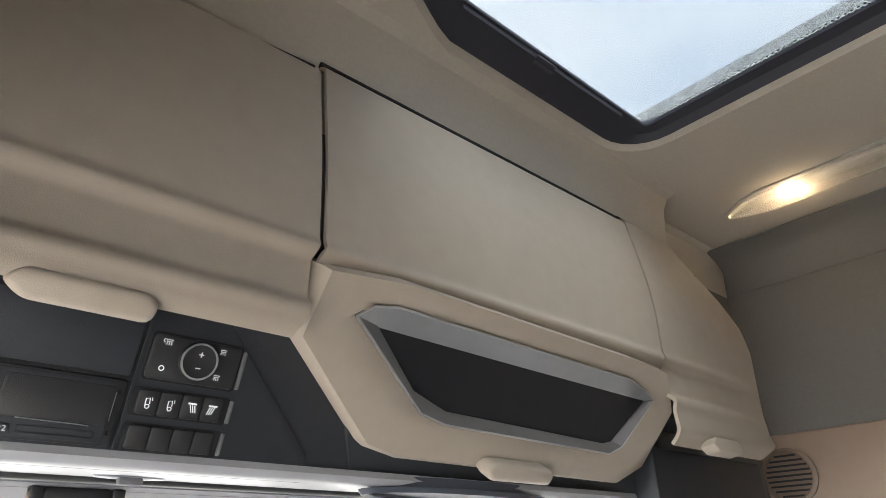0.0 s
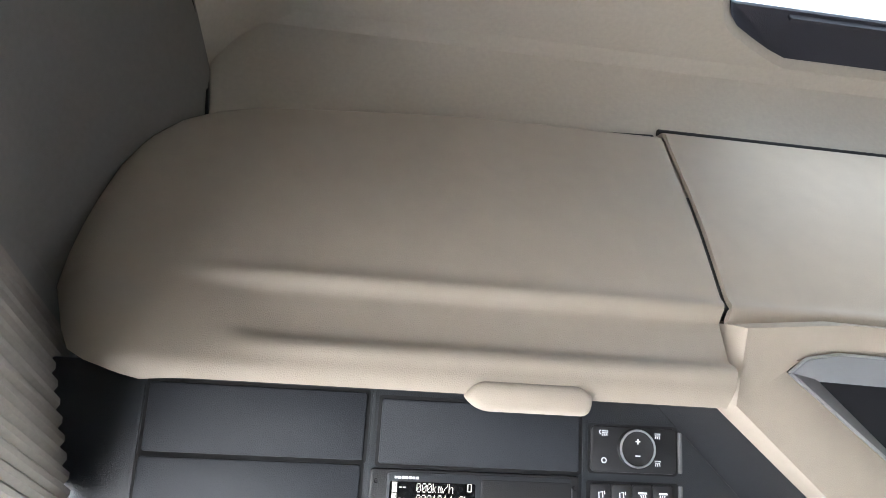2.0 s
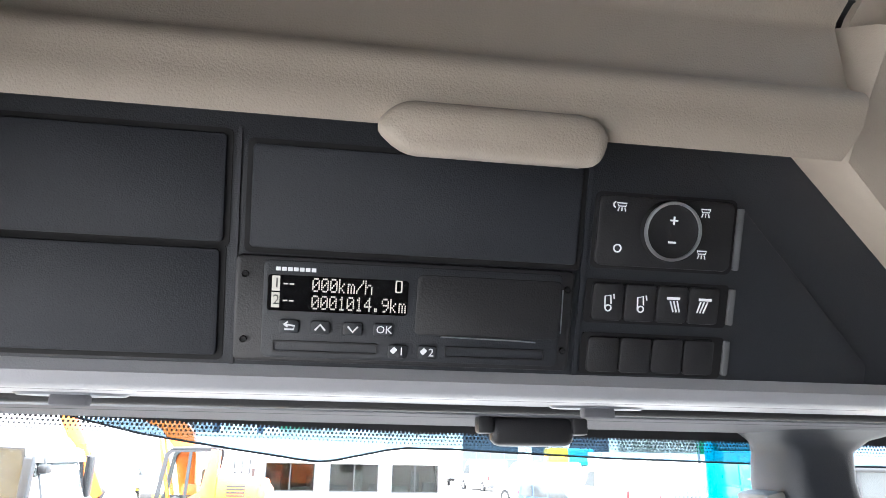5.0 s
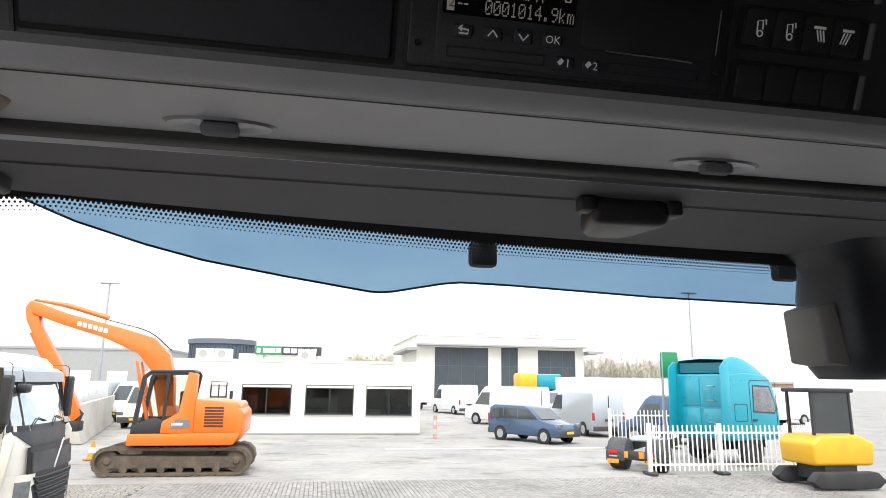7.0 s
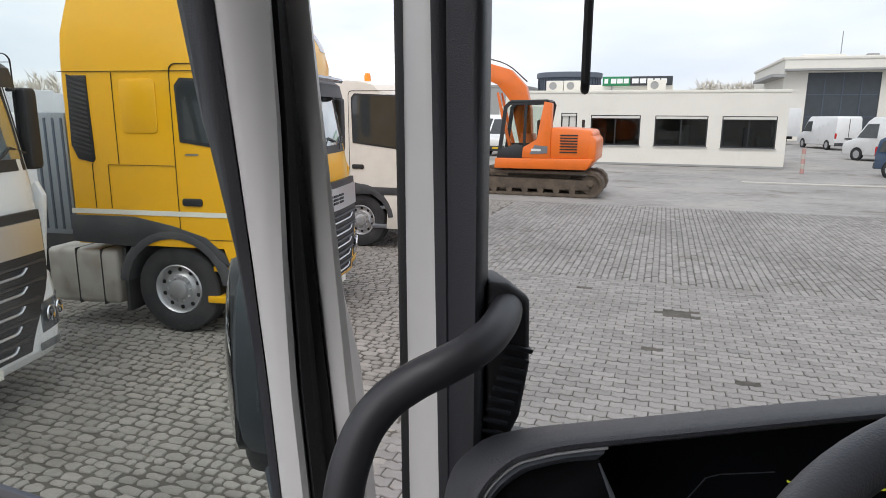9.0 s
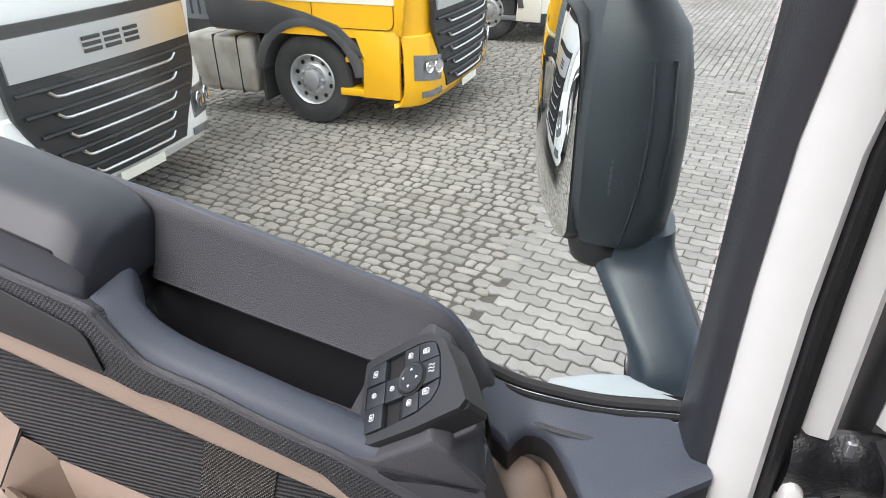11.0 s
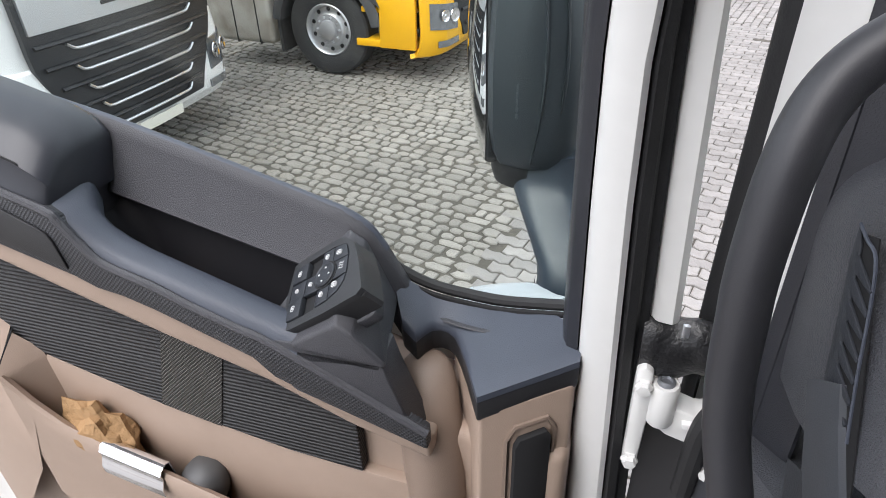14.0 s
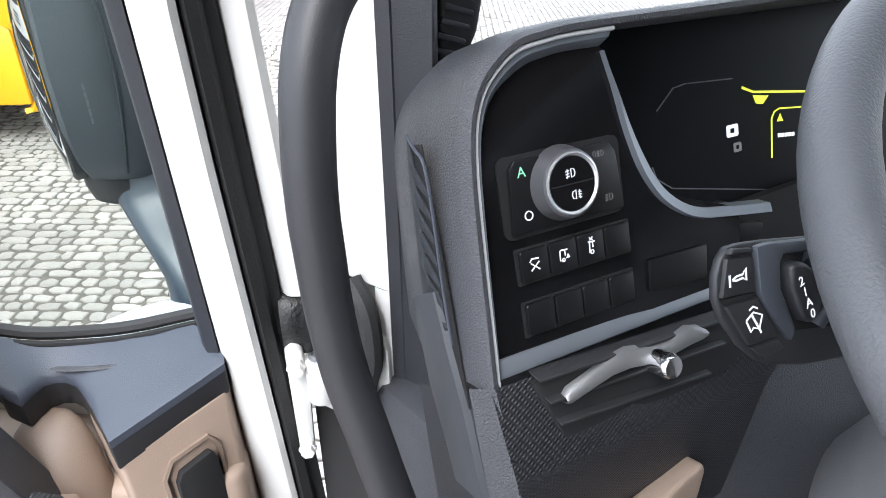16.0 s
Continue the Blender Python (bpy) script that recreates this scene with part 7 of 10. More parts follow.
dpart("cover", loft([[(-0.0150, 0.036, -0.056), (-0.0160, 0.0410, -0.0465), (-0.0130, 0.0455, -0.0290), (-0.0095, 0.0455, -0.0270)], [(-0.0155, 0.008, -0.052), (-0.0160, 0.012, -0.0370), (-0.0135, 0.014, -0.0230), (-0.0095, 0.014, -0.0210)], [(-0.0155, -0.022, -0.050), (-0.0155, -0.020, -0.0240), (-0.0132, -0.020, -0.0150), (-0.0095, -0.020, -0.0130)], [(-0.0150, -0.075, -0.050), (-0.0145, -0.075, -0.0130), (-0.0130, -0.075, -0.0080), (-0.0095, -0.075, -0.0070)]], False, True), mat("side_cover_plastic", (0.050, 0.054, 0.062), 0.45, var=0.06, bump=0.2, bscale=1000), side_vent, "grey cover below the fins", angle=25)
ls = thing("side_speaker", (-1.08, 0.5, 2.03), "black oval loudspeaker cover low in the dashboard's side", "loudspeaker")
SPM = Matrix.Translation((-0.0144, -0.155, -0.045)) @ Matrix.Rotation(radians(-90), 4, "Y")
dpart("rim", lathe([(0.062, -0.004), (0.060, 0.004), (0.052, 0.005), (0.049, -0.001), (0.040, 0.002), (0.001, 0.003)], 32, SPM @ Matrix.Diagonal((0.6, 1, 1, 1))), BLACK, ls)

# ---- stalk and steering wheel ----
stalk = thing("column_stalk", (-0.93, 0.43, 2.2), "black steering column stalk with push buttons and a dial", "stalk")
SZ = 0.110
STALK = mat("satin_black_stalk_plastic", (0.020, 0.021, 0.024), 0.45, var=0.08, bump=0.15, bscale=1200)
STALK_L = mat("blue_black_stalk_plastic", (0.050, 0.056, 0.068), 0.42, var=0.06, bump=0.15, bscale=1200)


dpart("body", plate([(0.0460, 0.0537), (0.0470, 0.0625), (0.0500, 0.0690), (0.0546, 0.0729), (0.0620, 0.0726), (0.0751, 0.0707), (0.1042, 0.0654), (0.175, 0.055), (0.185, -0.010), (0.0959, 0.0085), (0.0750, 0.0160), (0.0680, 0.0200), (0.0585, 0.0295), (0.0490, 0.0440)], SZ - 0.0045, SZ, None, 0.0018, 3), STALK, stalk)
dpart("stem", plate([(0.102, 0.052), (0.175, 0.046), (0.185, -0.005), (0.118, 0.012), (0.100, 0.032)], SZ - 0.03, SZ - 0.0045, None, 0.004, 2), BLACK, stalk)
dpart("face_frame", plate([(0.0673, 0.0703), (0.0751, 0.0700), (0.1042, 0.0648), (0.170, 0.0560), (0.170, 0.0510), (0.1050, 0.0595), (0.0835, 0.0630), (0.0810, 0.0600), (0.0808, 0.0490), (0.0890, 0.0290), (0.0858, 0.0236), (0.0720, 0.0430), (0.0686, 0.0500)], SZ - 0.002, SZ + 0.0028, None, 0.0014, 2), STALK_L, stalk, "smooth blue-black raised face")
for ring_q in ([(0.0552, 0.0722), (0.0662, 0.0700), (0.0662, 0.0680), (0.0530, 0.0703)], [(0.0515, 0.0690), (0.0659, 0.0665), (0.0665, 0.0515), (0.0475, 0.0538)], [(0.0495, 0.0498), (0.0676, 0.0486), (0.0782, 0.0286), (0.0612, 0.0297)], [(0.0622, 0.0284), (0.0785, 0.0272), (0.0821, 0.0220), (0.0691, 0.0212)]):
    dpart("push_button", plate(ring_q, SZ - 0.004, SZ + 0.0020, None, 0.0008), BLACK, stalk)
dpart("button_gap", plate([(0.0472, 0.0532), (0.0670, 0.0508), (0.0680, 0.0490), (0.0492, 0.0503)], SZ, SZ + 0.0005, None), GROOVE, stalk)
sym = join(stroke([(0.0475, 0.0615), (0.0500, 0.0625), (0.0535, 0.0625), (0.0555, 0.0645), (0.0555, 0.0595), (0.0535, 0.0610), (0.0500, 0.0608), (0.0475, 0.0615)], 0.0008, SZ + 0.0020, SZ + 0.0023), stroke([(0.0462, 0.0640), (0.0462, 0.0590)], 0.0009, SZ + 0.0020, SZ + 0.0023))
sym.transform(Matrix.Translation((0.0055, -0.0015, 0)))
dpart("horn_symbol", sym, ICON, stalk)
sym = join(stroke([(0.0525, 0.0455), (0.0570, 0.0480), (0.0620, 0.0455), (0.0600, 0.0400), (0.0565, 0.0415), (0.0550, 0.0400), (0.0525, 0.0455)], 0.0008, SZ + 0.0020, SZ + 0.0023), stroke([(0.0560, 0.0470), (0.0610, 0.0380)], 0.0009, SZ + 0.0020, SZ + 0.0023), stroke([(0.0545, 0.0495), (0.0570, 0.0505), (0.0595, 0.0490)], 0.0007, SZ + 0.0020, SZ + 0.0023))
sym.transform(Matrix.Translation((0.0070, -0.0045, 0)))
dpart("wiper_symbol", sym, ICON, stalk)
dpart("dial_well", plate([(0.0815, 0.0610), (0.120, 0.0570), (0.122, 0.0200), (0.0900, 0.0270), (0.0812, 0.0490)], SZ - 0.001, SZ + 0.0004, None), GROOVE, stalk)
dpart("dial", plate([(0.0836, 0.0582), (0.0880, 0.0592), (0.0922, 0.0578), (0.1000, 0.0520), (0.1035, 0.0420), (0.1010, 0.0330), (0.0951, 0.0297), (0.0905, 0.0325), (0.0838, 0.0491)], SZ - 0.002, SZ + 0.0060, None, 0.0022, 3), STALK, stalk)
dpart("dial_collar", tube(smooth_path([(0.0985, 0.0590, SZ), (0.1060, 0.0545, SZ + 0.003), (0.1105, 0.0455, SZ + 0.004), (0.1112, 0.0350, SZ + 0.003), (0.1050, 0.0255, SZ)], 5), 0.0040, 10), STALK_L, stalk)
for ch, x, y in (("2", 0.0884, 0.0516), ("1", 0.0906, 0.0464), ("A", 0.0928, 0.0411), ("0", 0.0950, 0.0357)):
    dpart("lettering", letters(ch, 0.0062, Matrix.Translation((x, y - 0.001, SZ + 0.0062)) @ Matrix.Rotation(radians(14), 4, "Z"), 0.0001), ICON, stalk)

wheel = thing("steering_wheel", (-0.73, 0.42, 2.2), "black grained leather steering wheel rim", "steering wheel")
WM = axes((-0.6898, 0.3921, 2.2398), (0.9996, -0.0267, 0), (0.0239, 0.8957, 0.4439))
ring = [[((0.239 + 0.0152 * math.cos(p)) * math.cos(t), (0.239 + 0.0152 * math.cos(p)) * math.sin(t), 0.0152 * math.sin(p)) for p in (2 * math.pi * k / 16 for k in range(16))] for t in (2 * math.pi * k / 96 for k in range(97))]
rim_b = loft(ring, True)
rim_b.transform(WM)
part("rim", rim_b, mat("wheel_leather", (0.092, 0.095, 0.104), 0.47, var=0.07, bump=0.42, bscale=640), wheel, angle=60)
for a in (-20, 200):
    c, s = math.cos(radians(a)), math.sin(radians(a))
    part("spoke", tube([(0.06 * c, 0.06 * s, -0.03), (0.14 * c, 0.14 * s, -0.02), (0.223 * c, 0.223 * s, -0.004)], [0.03, 0.022, 0.014], 12, True, 0.5), BLACK, wheel).data.transform(WM)
part("hub", lathe([(0.085, -0.07), (0.085, -0.025), (0.075, -0.015), (0.001, -0.012)], 32), BLACK, wheel).data.transform(WM)
part("column", lathe([(0.075, -0.45), (0.085, -0.2), (0.08, -0.09), (0.07, -0.07)], 28), mat("column_cover", (0.22, 0.22, 0.23), 0.5, bump=0.3, bscale=700), wheel).data.transform(WM)

# ---- the yard: materials ----
YELLOW = mat("yellow_truck_paint", (0.80, 0.42, 0.006), 0.32, var=0.03, coat=0.25, dirt=(0.45, 0.26, 0.04), dirt_amount=0.10)
CREAM = mat("cream_truck_paint", (0.72, 0.68, 0.61), 0.35, var=0.03, coat=0.4, dirt=(0.4, 0.36, 0.3), dirt_amount=0.2)
TRUCK_W = mat("white_truck_paint", (0.83, 0.83, 0.82), 0.3, var=0.02, coat=0.4, dirt=(0.5, 0.48, 0.45), dirt_amount=0.06)
FENDER = mat("grey_black_plastic", (0.045, 0.046, 0.05), 0.6, var=0.15, scale=20, dirt=(0.12, 0.11, 0.1), dirt_amount=0.4)
TYRE = mat("tyre_rubber", (0.025, 0.025, 0.026), 0.85, var=0.15, bump=0.5, bscale=90, dirt=(0.09, 0.085, 0.08), dirt_amount=0.4)
ALLOY = mat("dull_wheel_metal", (0.5, 0.5, 0.51), 0.38, metal=0.7, var=0.08, dirt=(0.2, 0.18, 0.16), dirt_amount=0.4)
TANK = mat("dirty_tank_metal", (0.52, 0.49, 0.44), 0.5, metal=0.2, var=0.12, scale=8, dirt=(0.2, 0.16, 0.11), dirt_amount=0.75)
CHASSIS = mat("chassis_black", (0.025, 0.025, 0.026), 0.7, var=0.2, dirt=(0.1, 0.09, 0.08), dirt_amount=0.4)
TRUCK_GLASS = mat("truck_window_glass", (0.035, 0.04, 0.042), 0.06, var=0.25, scale=3, big=1.2, coat=0.6, rvar=0.02)
# Pale metallic base puts the sky's sheen into the opaque truck windscreens.
SCREEN_MIRROR = mat("painted_sky_sheen_screen", (0.42, 0.46, 0.46), 0.07, metal=0.75, var=0.3, scale=2.2, big=0.9, coat=0.5, rvar=0.03)
LAMP_GLASS = mat("headlamp_glass", (0.24, 0.25, 0.265), 0.1, metal=0.6, var=0.45, scale=14, coat=0.6)
REFLECT = mat("reflective_band", (0.72, 0.7, 0.62), 0.4, var=0.08)
ORANGE = mat("orange_machine_paint", (0.78, 0.16, 0.012), 0.38, var=0.05, coat=0.2, dirt=(0.3, 0.1, 0.03), dirt_amount=0.2)
ORANGE_LAMP = mat("orange_lamp_plastic", (0.9, 0.28, 0.02), 0.25, var=0.05)
RED_LAMP = mat("red_lamp_plastic", (0.5, 0.02, 0.02), 0.25, var=0.05)
TRACK = mat("muddy_steel_track", (0.10, 0.075, 0.055), 0.8, var=0.35, scale=12, bump=0.6, bscale=40, dirt=(0.2, 0.15, 0.1), dirt_amount=0.5)
WALL_W = mat("white_cabin_cladding", (0.74, 0.71, 0.64), 0.7, var=0.03, scale=6, big=0.4, dirt=(0.5, 0.46, 0.4), dirt_amount=0.18)
ROOF_G = mat("grey_roof_edge", (0.32, 0.32, 0.31), 0.7, var=0.08)
OFFICE_GLASS = pane_mat("office_window_glass", (0.62, 0.66, 0.66), 1.0)
BLIND = mat("roller_blind", (0.62, 0.6, 0.55), 0.8, var=0.05)
BLUE_GREY = mat("blue_grey_cladding", (0.075, 0.095, 0.125), 0.55, var=0.08)
CONCRETE = mat("pale_concrete", (0.48, 0.45, 0.40), 0.85, var=0.12, scale=8, big=0.5, dirt=(0.25, 0.23, 0.2), dirt_amount=0.4)
TEAL = mat("turquoise_truck_paint", (0.006, 0.275, 0.36), 0.3, var=0.04, coat=0.4)
VAN_W = mat("white_van_paint", (0.72, 0.72, 0.71), 0.3, var=0.03, coat=0.4, dirt=(0.45, 0.43, 0.4), dirt_amount=0.15)
VAN_S = mat("silver_van_paint", (0.42, 0.44, 0.46), 0.32, metal=0.3, var=0.03, coat=0.4)
VAN_B = mat("blue_car_paint", (0.045, 0.085, 0.155), 0.25, metal=0.2, var=0.03, coat=0.6)
FENCE_W = mat("white_fence_paint", (0.72, 0.70, 0.66), 0.5, var=0.05, dirt=(0.4, 0.35, 0.3), dirt_amount=0.3)
GREEN_S = mat("green_sign", (0.01, 0.20, 0.075), 0.45, var=0.05)
DARK_S = mat("dark_sign", (0.03, 0.034, 0.04), 0.5, var=0.05)
WHITE_S = mat("white_sign_bar", (0.75, 0.75, 0.74), 0.5, var=0.03)
GALV = mat("galvanised_steel", (0.36, 0.37, 0.38), 0.5, metal=0.5, var=0.1)
MINI_Y = mat("yellow_machine_paint", (0.75, 0.40, 0.015), 0.4, var=0.05, dirt=(0.3, 0.2, 0.06), dirt_amount=0.25)
TWIGS = mat("bare_tree_twigs", (0.62, 0.58, 0.50), 0.95, var=0.3, island=0.35)


def heading(x, y, deg, z=0.0):
    """A place on the yard: local x runs forward along the heading, local y to its left."""
    return Matrix.Translation((x, y, z)) @ Matrix.Rotation(radians(deg), 4, "Z")


AXLE = Matrix.Rotation(radians(90), 4, "X")


def wheel(parent, x, y, r, width, side, nuts=10, dished=True):
    """A truck wheel at (x, y), its face towards side (-1 or 1)."""
    m = Matrix.Translation((x, y, r)) @ Matrix.Rotation(radians(-90 * side), 4, "X")
    w = width
    lpart("tyre", lathe([(r * 0.57, -w), (r * 0.82, -w), (r * 0.95, -w * 0.97), (r, -w * 0.85), (r, -w * 0.12), (r * 0.96, -0.01), (r * 0.85, 0.004), (r * 0.62, -0.004), (r * 0.57, -0.02), (r * 0.57, -w * 0.9)], 40, m, False), TYRE, parent)
    depth = [(r * 0.575, -0.02), (r * 0.55, -0.005), (r * 0.52, -0.02), (r * 0.48, -0.075), (r * 0.40, -0.07), (r * 0.33, -0.03), (r * 0.22, -0.026), (r * 0.20, 0.012), (r * 0.12, 0.025), (0.004, 0.025)]
    rim = lpart("rim", lathe(depth, 36, m, False), ALLOY, parent, angle=40)
    for k in range(nuts):
        a = 2 * math.pi * k / nuts
        lpart("wheel_nut", lathe([(0.016, -0.03), (0.016, -0.004), (0.011, 0.004), (0.001, 0.004)], 8, m @ Matrix.Translation((r * 0.275 * math.cos(a), r * 0.275 * math.sin(a), 0))), ALLOY, rim)
    for k in range(10):
        a = 2 * math.pi * (k + 0.5) / 10
        lpart("hand_hole", lathe([(0.026, 0), (0.001, 0.0)], 10, m @ Matrix.Translation((r * 0.44 * math.cos(a), r * 0.44 * math.sin(a), -0.066))), CHASSIS, rim)


def tractor(name, m, paint, label, roof, wide, screen, grille, tall=True, maker="a"):
    """A road tractor: cab on its chassis. roof: list of (z, x of the front); wide: half width."""
    ob = thing(name, m, label, "truck")

    def hw(z):
        return wide * (1.0 - 0.10 * max(0.0, (z - 2.7) / 1.3) ** 2)

    def fx(y, z):
        w = hw(z)
        q = min(1.0, abs(y) / w)
        if maker == "b":
            return interp(roof, z) - 0.12 * q * q - 0.34 * max(0.0, (q - 0.62) / 0.38) ** 2
        return interp(roof, z) - 0.09 * q * q - 0.20 * max(0.0, (q - 0.80) / 0.20) ** 2

    def skin(y0, y1, z0, z1, out=0.006, t=0.012, ny=14, nz=8, inset=0.0):
        rows = []
        for j in range(nz + 1):
            z = z0 + (z1 - z0) * j / nz
            rows.append([(fx(y0 + (y1 - y0) * i / ny, z) + out, y0 + (y1 - y0) * i / ny, z) for i in range(ny + 1)])
        return thick(loft(rows), t)

    back = -2.65 if tall else -1.75
    zs = [1.02, 1.25, 1.5, 1.8] + [z for z, f in roof if z > 1.85]
    rows = []
    for z in zs:
        w = hw(z)
        front = [(fx(y, z), y, z) for y in [w * k / 10 for k in (-10, -9.6, -9, -8, -6, -3, 0, 3, 6, 8, 9, 9.6, 10)]]
        b = back + 0.25 * max(0.0, (z - 3.3)) if tall else back
        rows.append(front + [(b + 0.06, w, z), (b, w - 0.06, z), (b, -w + 0.06, z), (b + 0.06, -w, z)])
    lpart("cab", loft(rows, True, True), paint, ob, angle=28)
    # windscreen with its black surround, wipers
    z0, z1 = screen
    lpart("windscreen_surround", skin(-hw(z0) * 0.985, hw(z0) * 0.985, z0 - 0.10, z1 + 0.06, 0.004, 0.01), BLACK, ob)
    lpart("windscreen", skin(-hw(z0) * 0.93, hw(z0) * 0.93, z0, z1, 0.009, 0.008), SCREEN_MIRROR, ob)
    for y in (-0.75, 0.0, 0.62):
        lpart("wiper", tube([(fx(y, z0 - 0.05) + 0.03, y, z0 - 0.05), (fx(y + 0.3, z0 + 0.10) + 0.03, y + 0.25, z0 + 0.10), (fx(y + 0.5, z0 + 0.05) + 0.025, y + 0.52, z0 + 0.04)], 0.010, 6), BLACK, ob)
    # sun visor over the screen
    vrow = [[(fx(y, z1) + 0.02, y, z1 + 0.10), (fx(y, z1) + 0.13, y, z1 + 0.03), (fx(y, z1) + 0.17, y, z1 - 0.13)] for y in [hw(z1) * k / 8 * 0.97 for k in range(-8, 9)]]
    lpart("sun_visor", thick(loft(vrow), 0.012), BLACK if maker == "a" else GALV, ob)
    # grille: dark tapered field, silver bars, badge plate
    g0, g1, gw, gb = grille

    def half(z):
        return gw * (0.64 + 0.36 * sstep(g0 - 0.15, g0 + 0.70, z))

    def tapered(k, z0, z1, out, t, nz=10):
        rows = []
        for j in range(nz + 1):
            z = z0 + (z1 - z0) * j / nz
            rows.append([(fx(half(z) * k * q / 8, max(z, 1.02)) + out, half(z) * k * q / 8, z) for q in range(-8, 9)])
        return thick(loft(rows), t)

    lpart("grille", tapered(1.0, g0, g1, 0.088, 0.05), BLACK, ob)
    for k in range(5):
        z = g0 + 0.06 + (gb - 0.16 - g0 - 0.06) * k / 4
        w = half(z) * (0.70 if maker == "a" else 0.92)
        pts = [(fx(y, 1.02) + 0.108, y, z + 0.05 * max(0, (abs(y) / w - 0.90) / 0.10)) for y in [w * q / 12 for q in range(-12, 13)]]
        lpart("grille_bar", tube(pts, 0.015, 6, flat=0.8), SILVER if maker == "a" else FENDER, ob)
        w = half(z) * 0.95
        lpart("grille_slat", tube([(fx(y, 1.02) + 0.090, y, z + 0.07) for y in [w * q / 8 for q in range(-8, 9)]], 0.034, 6, flat=0.5), BLACK, ob)
    bz0, bz1 = gb, g1 - 0.08
    lpart("badge_plate", tapered(0.96, bz0, bz1, 0.112, 0.03, 4), SILVER if maker == "a" else FENDER, ob)
    if maker == "a":
        for k, w in ((-1, 0.17), (0, 0.16), (1, 0.15)):
            y, zc = k * 0.20, (bz0 + bz1) / 2
            lpart("badge_block", join(*[box(fx(y, 1.4) + 0.105, fx(y, 1.4) + 0.122, y - w / 2, y + w / 2, zc + q - 0.014, zc + q + 0.014, 0.003) for q in (-0.045, 0.0, 0.045)]), BLACK, ob)
    else:
        lpart("front_panel", thick(loft([[(fx(w2 * q / 8, z) + 0.016, w2 * q / 8, z) for q in range(-8, 9)] for z, w2 in ((1.40, 0.30), (1.52, 0.50), (1.66, 0.78), (1.80, 0.98), (1.86, 1.08))]), 0.02), FENDER, ob, "dark wedge-shaped panel below the windscreen")
        lpart("badge_bar", prism([(fx(0, 1.4) + 0.12, -0.16, bz0), (fx(0, 1.4) + 0.12, -0.12, bz0), (fx(0, 1.4) + 0.12, 0.16, bz1 + 0.15), (fx(0, 1.4) + 0.12, 0.12, bz1 + 0.15)], (0.012, 0, 0)), SILVER, ob)
    # bumper
    bl = [(1.07, 0.02), (1.05, 0.05), (0.90, 0.075), (0.55, 0.080), (0.40, 0.06), (0.31, 0.0), (0.29, -0.06)]
    brow = [[(fx(y, 1.02) + o, y, z) for y in [wide * 1.0 * k / 12 for k in range(-12, 13)]] for z, o in bl]
    lpart("bumper", thick(loft(brow), 0.05), paint if maker == "a" else FENDER, ob, angle=25)
    if maker == "b":
        for s in (-1, 1):
            y0, y1 = sorted((s * wide * 0.60, s * wide * 0.985))
            lpart("lamp_stack", thick(loft([[(fx(y, 1.02) + 0.108, y, z) for y in [s * wide * (0.70 + 0.16 * k / 4) for k in range(5)]] for z in (0.62, 0.80, 1.0, 1.12)]), 0.012), LAMP_GLASS, ob, "tall clear headlamp")
            lpart("lamp_panel", thick(loft([[(fx(y, 1.02) + 0.086, y, z) for y in [y0 + (y1 - y0) * k / 6 for k in range(7)]] for z in (0.52, 0.75, 1.0, 1.22)]), 0.02), paint, ob)
    lpart("number_plate", thick(loft([[(fx(y, 1.02) + 0.118, y, z) for y in (-0.26, 0.0, 0.26)] for z in (0.345, 0.43)]), 0.006), REFLECT, ob)
    for s in (-1, 1):
        y0, y1 = sorted((s * wide * 0.66, s * wide * 0.96))
        if maker == "a":
            lpart("headlamp", thick(loft([[(fx(y, 1.02) + 0.092, y, z + 0.14 * (abs(y) / wide - 0.6)) for y in [y0 + (y1 - y0) * k / 6 for k in range(7)]] for z in (0.55, 0.63, 0.72, 0.82)]), 0.02), LAMP_GLASS, ob)
        if maker == "a":
            for q, rr in ((0.74, 0.075), (0.87, 0.065)):
                yq = s * wide * q
                lpart("lamp_reflector", lathe([(rr, 0.0), (rr * 0.95, 0.012), (rr * 0.75, 0.006), (rr * 0.3, 0.002), (0.002, 0.010)], 20, axes((fx(yq, 1.02) + 0.108, yq, 0.70 + 0.14 * (q - 0.6)), (-s * 0.3, 1, 0), (0, 0, 1))), CHROME, ob)
        lpart("fog_lamp", thick(loft([[(fx(y, 1.02) + 0.085, y, z) for y in [y0 * 0.95 + (y1 * 0.95 - y0 * 0.95) * k / 4 for k in range(5)]] for z in (0.40, 0.47)]), 0.01), LAMP_GLASS, ob)
        # side panels, door, window
        w = hw(1.8) * s
        yo = s * (wide + 0.004)
        SIDE = Matrix(((1, 0, 0, 0), (0, 0, s, yo), (0, 1, 0, 0), (0, 0, 0, 1)))
        d0, d1 = (-1.28, -0.32) if tall else (-1.45, -0.30)
        dz0, dz1 = 1.12, (3.02 if tall else 2.92)
        lpart("door_seam", ring_plate(rrect(d0 - 0.007, d1 + 0.007, dz0 - 0.007, dz1, 0.08), rrect(d0, d1, dz0, dz1 - 0.007, 0.08), -0.01, 0.002, SIDE), GROOVE, ob)
        zw = 2.22 if tall else 2.0
        win = [(d0 + 0.10, zw), (d1 - 0.06, zw - 0.12), (d1 - 0.02, zw), (d1 - 0.16, 2.80), (d0 + 0.15, 2.84), (d0 + 0.08, 2.76)]
        lpart("side_window_frame", plate([(a + (0.03 if a > (d0 + d1) / 2 else -0.03), b + (0.03 if b > 2.3 else -0.03)) for a, b in win], -0.03, 0.004, SIDE), BLACK, ob)
